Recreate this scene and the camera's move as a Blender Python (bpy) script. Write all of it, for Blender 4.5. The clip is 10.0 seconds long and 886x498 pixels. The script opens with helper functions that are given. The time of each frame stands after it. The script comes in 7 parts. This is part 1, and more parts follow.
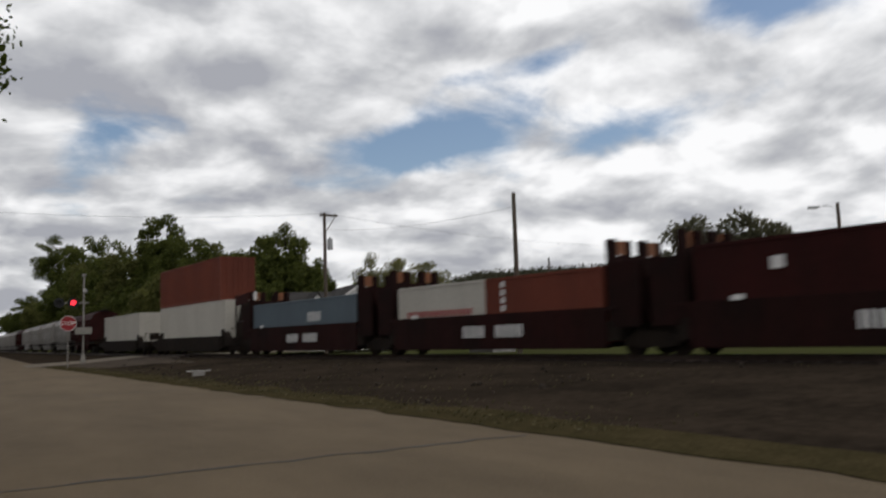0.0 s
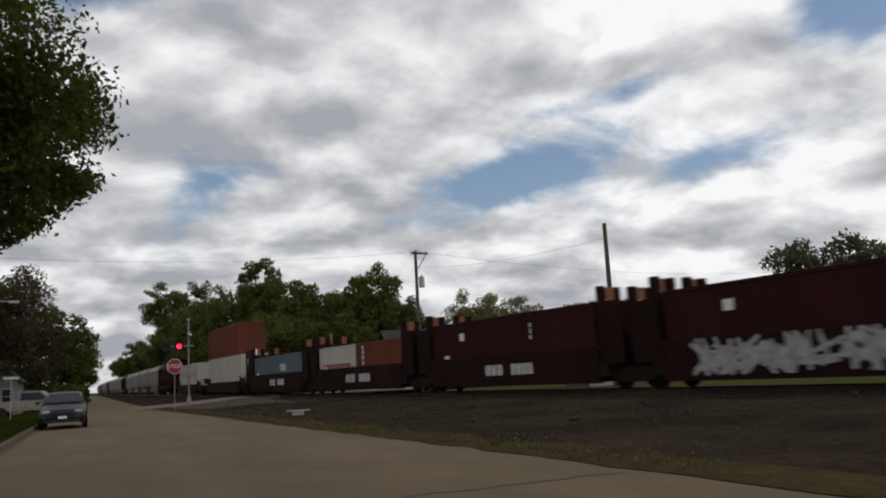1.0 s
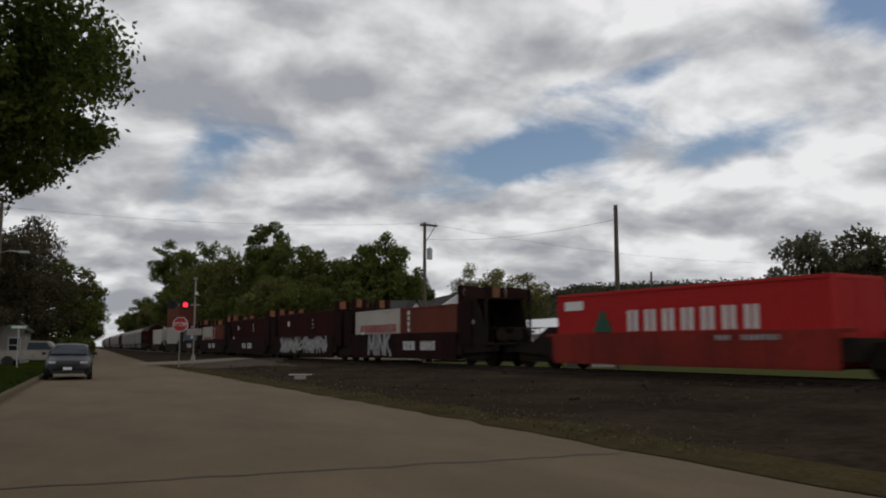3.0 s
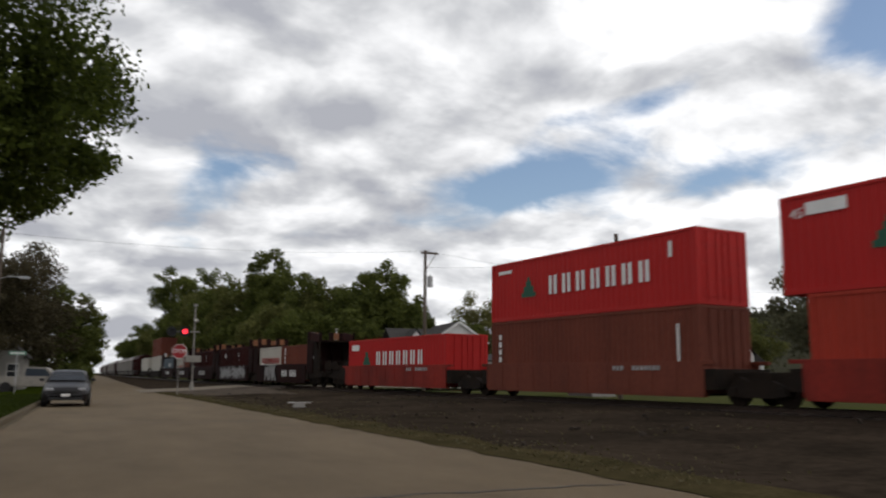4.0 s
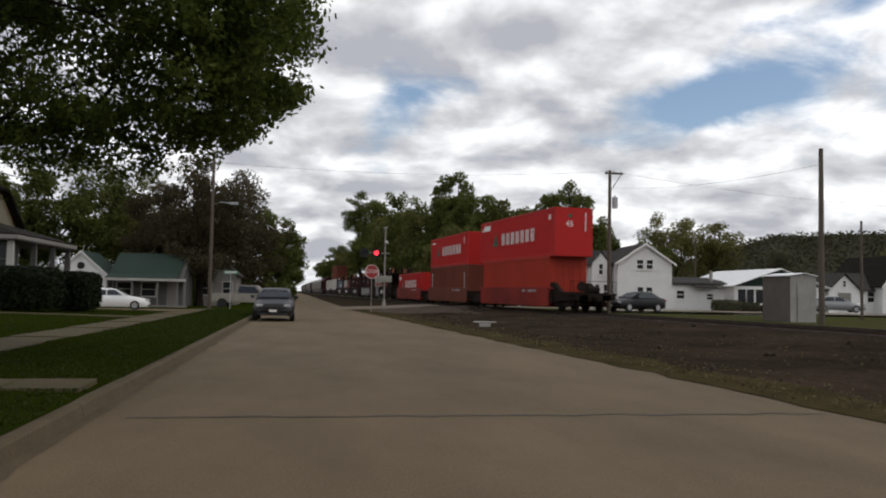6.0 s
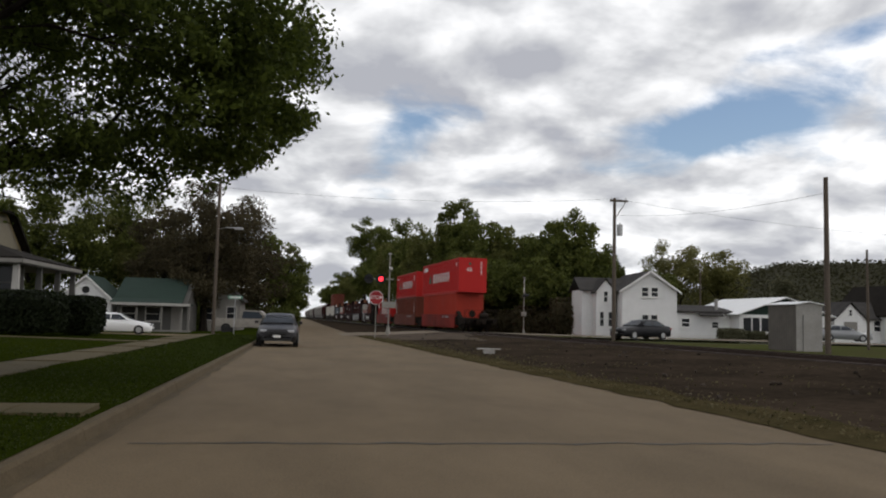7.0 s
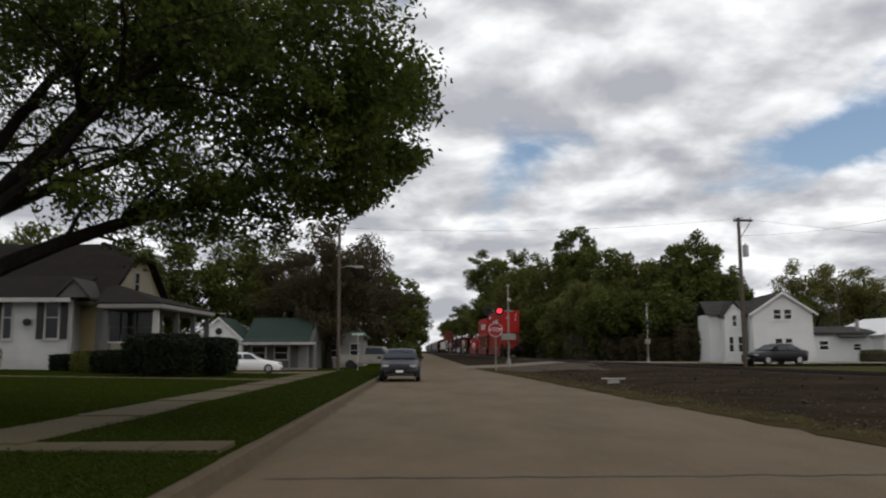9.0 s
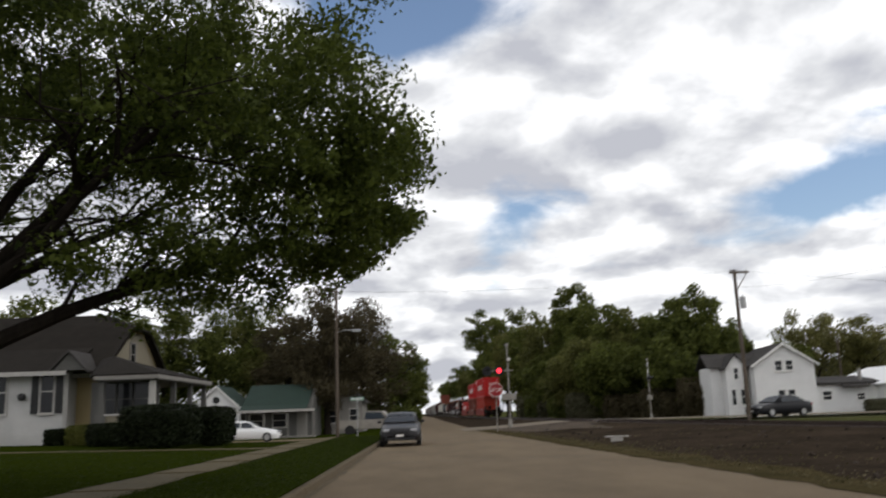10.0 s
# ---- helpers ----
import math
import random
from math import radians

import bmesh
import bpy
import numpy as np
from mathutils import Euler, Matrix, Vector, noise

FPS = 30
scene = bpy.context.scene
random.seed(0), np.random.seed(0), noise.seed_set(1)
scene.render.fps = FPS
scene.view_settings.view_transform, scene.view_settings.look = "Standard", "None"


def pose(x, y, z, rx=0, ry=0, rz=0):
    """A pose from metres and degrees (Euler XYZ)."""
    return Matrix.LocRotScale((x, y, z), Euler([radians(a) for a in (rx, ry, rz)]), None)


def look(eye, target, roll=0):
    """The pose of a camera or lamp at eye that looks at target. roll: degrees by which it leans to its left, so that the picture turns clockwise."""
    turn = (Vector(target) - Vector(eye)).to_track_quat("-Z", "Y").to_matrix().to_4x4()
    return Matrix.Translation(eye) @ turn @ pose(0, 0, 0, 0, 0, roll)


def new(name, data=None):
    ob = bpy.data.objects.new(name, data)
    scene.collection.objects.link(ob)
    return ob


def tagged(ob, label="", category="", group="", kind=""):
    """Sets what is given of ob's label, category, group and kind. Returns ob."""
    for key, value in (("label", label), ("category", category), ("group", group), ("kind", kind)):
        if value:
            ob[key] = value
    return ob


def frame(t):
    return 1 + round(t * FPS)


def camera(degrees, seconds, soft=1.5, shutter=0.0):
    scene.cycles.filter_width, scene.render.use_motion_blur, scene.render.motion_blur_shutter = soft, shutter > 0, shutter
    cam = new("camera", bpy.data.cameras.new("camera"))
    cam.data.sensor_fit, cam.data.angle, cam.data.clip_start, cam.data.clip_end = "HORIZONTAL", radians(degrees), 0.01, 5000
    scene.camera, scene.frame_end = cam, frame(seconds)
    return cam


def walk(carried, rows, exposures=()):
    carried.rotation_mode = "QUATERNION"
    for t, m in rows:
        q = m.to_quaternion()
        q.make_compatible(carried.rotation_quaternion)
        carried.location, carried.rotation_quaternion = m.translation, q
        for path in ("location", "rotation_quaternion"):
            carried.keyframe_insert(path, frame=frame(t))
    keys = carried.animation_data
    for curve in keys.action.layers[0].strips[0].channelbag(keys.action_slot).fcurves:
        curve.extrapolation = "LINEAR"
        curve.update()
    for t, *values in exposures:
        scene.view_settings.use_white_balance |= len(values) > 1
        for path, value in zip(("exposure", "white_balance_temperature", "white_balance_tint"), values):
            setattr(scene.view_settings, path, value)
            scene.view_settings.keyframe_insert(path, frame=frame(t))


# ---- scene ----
EXPOSURES = [(0.0, -0.2, 6560, 10), (1.0, -0.25, 6560, 10), (1.5, -0.46, 6560, 10), (2.5, -0.6, 6560, 10), (4.0, 0.0, 6560, 10), (4.5, -0.13, 6560, 10), (5.0, 0.2, 6560, 10), (5.5, 0.12, 6560, 10), (7.5, 0.05, 6560, 10), (9.0, 0.0, 6560, 10), (9.5, 0.02, 6560, 10), (10.0, 0.30, 6560, 10)]
cam = camera(56.9, 10.0, soft=2.0, shutter=0.35)
PATH = [
    (0.0, pose(0, 0, 1.35, 95.90, 1.89, -29.28)),
    (0.5, pose(0, 0, 1.35, 100.06, -1.03, -31.28)),
    (1.0, pose(0, 0, 1.35, 98.66, 3.08, -22.72)),
    (1.5, pose(0, 0, 1.35, 100.57, 0.22, -28.72)),
    (2.0, pose(0, 0, 1.35, 103.04, -0.95, -28.46)),
    (2.5, pose(0, 0, 1.35, 98.82, 0.38, -23.81)),
    (2.7, pose(0, 0, 1.35, 96.72, 0.01, -22.29)),
    (3.8, pose(0, 0, 1.35, 97.98, -0.06, -23.56)),
    (4.0, pose(0, 0, 1.35, 98.73, -0.36, -22.52)),
    (4.5, pose(0, 0, 1.35, 98.83, -0.35, -12.47)),
    (5.0, pose(0, 0, 1.35, 95.53, -1.62, -10.35)),
    (5.5, pose(0, 0, 1.35, 92.94, 0.04, -10.85)),
    (5.7, pose(0, 0, 1.35, 93.01, -0.60, -10.45)),
    (6.8, pose(0, 0, 1.35, 94.26, -0.99, -8.95)),
    (7.0, pose(0, 0, 1.35, 94.94, -1.48, -9.47)),
    (7.5, pose(0, 0, 1.35, 94.49, -0.29, -6.78)),
    (8.0, pose(0, 0, 1.35, 94.59, -0.28, -4.03)),
    (8.5, pose(0, 0, 1.35, 96.63, -0.93, -2.71)),
    (9.0, pose(0, 0, 1.35, 97.07, 0.23, -1.10)),
    (9.5, pose(0, 0, 1.35, 98.67, 4.06, 2.59)),
    (10.0, pose(0, 0, 1.35, 101.33, 1.99, -1.07)),
]
walk(cam, PATH, exposures=EXPOSURES)

# ---------------------------------------------------------------- light
def build_world():
    w = bpy.data.worlds.new("sky")
    scene.world = w
    w.use_nodes = True
    nt = w.node_tree
    nt.nodes.clear()
    N, L = nt.nodes.new, nt.links.new

    def math_(op, a, b=None, c=None):
        n = N("ShaderNodeMath")
        n.operation = op
        for i, v in enumerate((a, b, c)):
            if v is None:
                continue
            if isinstance(v, (int, float)):
                n.inputs[i].default_value = v
            else:
                L(v, n.inputs[i])
        return n.outputs[0]

    def ramp(x, lo, hi):
        n = N("ShaderNodeMapRange")
        n.interpolation_type = "SMOOTHSTEP"
        L(x, n.inputs[0])
        n.inputs[1].default_value, n.inputs[2].default_value = lo, hi
        return n.outputs[0]

    tc = N("ShaderNodeTexCoord")
    sep = N("ShaderNodeSeparateXYZ")
    L(tc.outputs["Generated"], sep.inputs[0])
    x, y, z = sep.outputs
    zz = math_("MAXIMUM", z, 0.0)
    den = math_("ADD", zz, 0.30)
    comb = N("ShaderNodeCombineXYZ")
    L(math_("DIVIDE", x, den), comb.inputs[0])
    L(math_("DIVIDE", y, den), comb.inputs[1])
    az = math_("MULTIPLY", math_("ARCTAN2", x, y), 180 / math.pi)
    el = math_("MULTIPLY", math_("ARCSINE", z), 180 / math.pi)

    def noise_(scale, detail, rough, off, dist=0.0, src=None):
        m = N("ShaderNodeMapping")
        L(src or comb.outputs[0], m.inputs[0])
        m.inputs[1].default_value = off
        n = N("ShaderNodeTexNoise")
        L(m.outputs[0], n.inputs["Vector"])
        n.inputs["Scale"].default_value = scale
        n.inputs["Detail"].default_value = detail
        n.inputs["Roughness"].default_value = rough
        n.inputs["Distortion"].default_value = dist
        return n.outputs[0]

    big = noise_(1.3, 4, 0.5, (3.1, 1.7, 0), 0.2)
    fine = noise_(3.9, 9, 0.56, (8.2, 4.4, 0), 0.25)
    up = N("ShaderNodeVectorMath")
    up.operation = "SCALE"
    L(comb.outputs[0], up.inputs[0])
    up.inputs["Scale"].default_value = 0.93
    above = noise_(3.7, 5, 0.5, (8.2, 4.4, 0), 0.25, up.outputs[0])
    here = noise_(3.7, 5, 0.5, (8.2, 4.4, 0), 0.25)
    shade = noise_(1.9, 4, 0.45, (1.3, 9.1, 4), 0.2)
    # where the blue shows between the clouds: centre, size and lean in degrees of heading and height
    gaps = None
    for a, e, ra, re_, lean, depth in SKY_GAPS:
        da = math_("SUBTRACT", az, a)
        de = math_("SUBTRACT", math_("SUBTRACT", el, e), math_("MULTIPLY", da, lean))
        q = math_("ADD", math_("POWER", math_("DIVIDE", da, ra), 2.0), math_("POWER", math_("DIVIDE", de, re_), 2.0))
        g = math_("MULTIPLY", math_("POWER", 2.718, math_("MULTIPLY", q, -1.0)), depth)
        gaps = g if gaps is None else math_("ADD", gaps, g)
    body = math_("ADD", math_("MULTIPLY", math_("SUBTRACT", big, 0.5), 0.7), math_("MULTIPLY", math_("SUBTRACT", fine, 0.5), 1.7))
    cover = math_("SUBTRACT", math_("ADD", body, 0.66), gaps)
    mask = ramp(cover, -0.10, 0.44)
    # tops lit, undersides grey, the whole layer thicker and darker overhead
    rim = math_("MULTIPLY", math_("SUBTRACT", here, above), 3.4)
    light = math_("ADD", math_("ADD", rim, math_("MULTIPLY", math_("SUBTRACT", shade, 0.5), 1.25)), math_("MULTIPLY", math_("SUBTRACT", fine, 0.5), 0.95))
    light = math_("SUBTRACT", math_("ADD", light, 0.74), math_("MULTIPLY", ramp(el, 24.0, 60.0), 0.5))
    # clouds shine more on the sun's side
    sd = (math.sin(SUN_ROTATION) * math.cos(SUN_ELEVATION), math.cos(SUN_ROTATION) * math.cos(SUN_ELEVATION), 0.0)
    side = math_("ADD", math_("MULTIPLY", x, sd[0]), math_("MULTIPLY", y, sd[1]))
    light = math_("ADD", light, math_("MULTIPLY", side, 0.42))
    cr = N("ShaderNodeValToRGB")
    L(math_("MULTIPLY", light, 0.8), cr.inputs[0])
    e = cr.color_ramp.elements
    e[0].position, e[0].color = 0.04, (0.44, 0.455, 0.505, 1)
    e[1].position, e[1].color = 1.0, (1.11, 1.12, 1.14, 1)
    m = e.new(0.4)
    m.color = (0.63, 0.645, 0.675, 1)
    sky = N("ShaderNodeTexSky")
    sky.sky_type, sky.sun_disc = "NISHITA", False
    sky.sun_elevation, sky.sun_rotation = SUN_ELEVATION, SUN_ROTATION
    sk = N("ShaderNodeVectorMath")
    sk.operation = "SCALE"
    L(sky.outputs[0], sk.inputs[0])
    sk.inputs["Scale"].default_value = 0.115
    mix = N("ShaderNodeMix")
    mix.data_type = "RGBA"
    L(mask, mix.inputs[0])
    L(sk.outputs[0], mix.inputs[6])
    L(cr.outputs[0], mix.inputs[7])
    bg = N("ShaderNodeBackground")
    L(mix.outputs[2], bg.inputs[0])
    bg.inputs[1].default_value = SKY_STRENGTH
    out = N("ShaderNodeOutputWorld")
    L(bg.outputs[0], out.inputs[0])


SUN_ELEVATION, SUN_ROTATION = radians(52), radians(118)
SKY_STRENGTH = 1.0
SKY_GAPS = [(28.6, 13.2, 7.0, 2.1, 0.10, 1.15), (31.0, 17.6, 3.0, 0.8, 0.2, 0.5), (37.5, 18.6, 4.0, 1.2, 0.3, 0.6), (7.4, 14.0, 4.2, 1.5, 0.1, 0.62), (5.2, 11.0, 2.2, 2.2, 0.3, 0.42), (-2.0, 28.5, 9.0, 3.6, -0.1, 1.3),
            (56.5, 23.5, 6.0, 3.6, 0.2, 1.6), (46.0, 31.5, 9.0, 3.5, -0.25, 1.1), (44.0, 13.5, 9.0, 1.4, 0.25, 0.45)]
build_world()
sun = new("sun", bpy.data.lights.new("sun", "SUN"))
sun.data.energy, sun.data.angle, sun.data.color = 0.5, radians(14), (1.0, 0.95, 0.88)
# the sun stands behind the thin cloud, high and behind the camera to its right
sun.matrix_world = look((0, 0, 60), (-math.sin(SUN_ROTATION) * math.cos(SUN_ELEVATION), -math.cos(SUN_ROTATION) * math.cos(SUN_ELEVATION), 60 - math.sin(SUN_ELEVATION)))


# ---------------------------------------------------------------- materials
def mat(name, col, rough=0.8, var=0.25, scale=3.0, fine=40.0, bump=0.2, metal=0.0, tint=None, per=0.0, stretch=(1, 1, 1), spec=0.4):
    """A surface with two scales of variation; tint: a second colour for its stains; per: how much objects differ."""
    m = bpy.data.materials.new(name)
    m.use_nodes = True
    nt = m.node_tree
    N, L = nt.nodes.new, nt.links.new
    b = nt.nodes["Principled BSDF"]
    b.inputs["Roughness"].default_value = rough
    b.inputs["Metallic"].default_value = metal
    b.inputs["Specular IOR Level"].default_value = spec
    tc = N("ShaderNodeTexCoord")
    mp = N("ShaderNodeMapping")
    L(tc.outputs["Object"], mp.inputs[0])
    mp.inputs[3].default_value = stretch
    n1, n2 = N("ShaderNodeTexNoise"), N("ShaderNodeTexNoise")
    for n, s in ((n1, scale), (n2, fine)):
        L(mp.outputs[0], n.inputs["Vector"])
        n.inputs["Scale"].default_value = s
        n.inputs["Detail"].default_value = 6
        n.inputs["Roughness"].default_value = 0.65
    t = tint or tuple(c * 0.5 for c in col)
    mix = N("ShaderNodeMix")
    mix.data_type = "RGBA"
    cr = N("ShaderNodeMapRange")
    L(n1.outputs[0], cr.inputs[0])
    cr.inputs[1].default_value, cr.inputs[2].default_value = 0.35, 0.72
    cr.inputs[4].default_value = min(1.0, var * 2)
    L(cr.outputs[0], mix.inputs[0])
    mix.inputs[6].default_value, mix.inputs[7].default_value = (*col, 1), (*t, 1)
    hsv = N("ShaderNodeHueSaturation")
    L(mix.outputs[2], hsv.inputs["Color"])
    v = N("ShaderNodeMapRange")
    L(n2.outputs[0], v.inputs[0])
    v.inputs[1].default_value, v.inputs[2].default_value = 0.3, 0.7
    v.inputs[3].default_value, v.inputs[4].default_value = 1 - var * 0.6, 1 + var * 0.6
    val = v.outputs[0]
    if per:
        oi = N("ShaderNodeObjectInfo")
        r = N("ShaderNodeMapRange")
        L(oi.outputs["Random"], r.inputs[0])
        r.inputs[3].default_value, r.inputs[4].default_value = 1 - per, 1 + per
        mm = N("ShaderNodeMath")
        mm.operation = "MULTIPLY"
        L(val, mm.inputs[0])
        L(r.outputs[0], mm.inputs[1])
        val = mm.outputs[0]
    L(val, hsv.inputs["Value"])
    L(hsv.outputs[0], b.inputs["Base Color"])
    if bump:
        bp = N("ShaderNodeBump")
        bp.inputs["Strength"].default_value = bump
        bp.inputs["Distance"].default_value = 0.02
        L(n2.outputs[0], bp.inputs["Height"])
        L(bp.outputs[0], b.inputs["Normal"])
    return m


def leaf_mat(name, dark, light, through_=0.35):
    """Leaves: each differs a little, and some light comes through."""
    m = bpy.data.materials.new(name)
    m.use_nodes = True
    nt = m.node_tree
    N, L = nt.nodes.new, nt.links.new
    b = nt.nodes["Principled BSDF"]
    b.inputs["Roughness"].default_value = 0.6
    b.inputs["Specular IOR Level"].default_value = 0.1
    g = N("ShaderNodeNewGeometry")
    tc = N("ShaderNodeTexCoord")
    n = N("ShaderNodeTexNoise")
    L(tc.outputs["Object"], n.inputs["Vector"])
    n.inputs["Scale"].default_value = 0.5
    ad = N("ShaderNodeMath")
    ad.operation = "MULTIPLY_ADD"
    L(g.outputs["Random Per Island"], ad.inputs[0])
    ad.inputs[1].default_value = 0.55
    L(n.outputs[0], ad.inputs[2])
    cr = N("ShaderNodeValToRGB")
    L(ad.outputs[0], cr.inputs[0])
    cr.color_ramp.elements[0].position, cr.color_ramp.elements[0].color = 0.35, (*dark, 1)
    cr.color_ramp.elements[1].position, cr.color_ramp.elements[1].color = 1.0, (*light, 1)
    L(cr.outputs[0], b.inputs["Base Color"])
    t = N("ShaderNodeBsdfTranslucent")
    L(cr.outputs[0], t.inputs[0])
    ms = N("ShaderNodeMixShader")
    ms.inputs[0].default_value = through_
    L(b.outputs[0], ms.inputs[1])
    L(t.outputs[0], ms.inputs[2])
    L(ms.outputs[0], nt.nodes["Material Output"].inputs[0])
    return m


def glow_mat(name, col, strength):
    m = bpy.data.materials.new(name)
    m.use_nodes = True
    b = m.node_tree.nodes["Principled BSDF"]
    b.inputs["Base Color"].default_value = (*col, 1)
    b.inputs["Emission Color"].default_value = (*col, 1)
    b.inputs["Emission Strength"].default_value = strength
    return m


def glass_mat(name, col, rough=0.12, spec=0.25):
    m = bpy.data.materials.new(name)
    m.use_nodes = True
    b = m.node_tree.nodes["Principled BSDF"]
    b.inputs["Base Color"].default_value = (*col, 1)
    b.inputs["Roughness"].default_value = rough
    b.inputs["Specular IOR Level"].default_value = spec
    return m


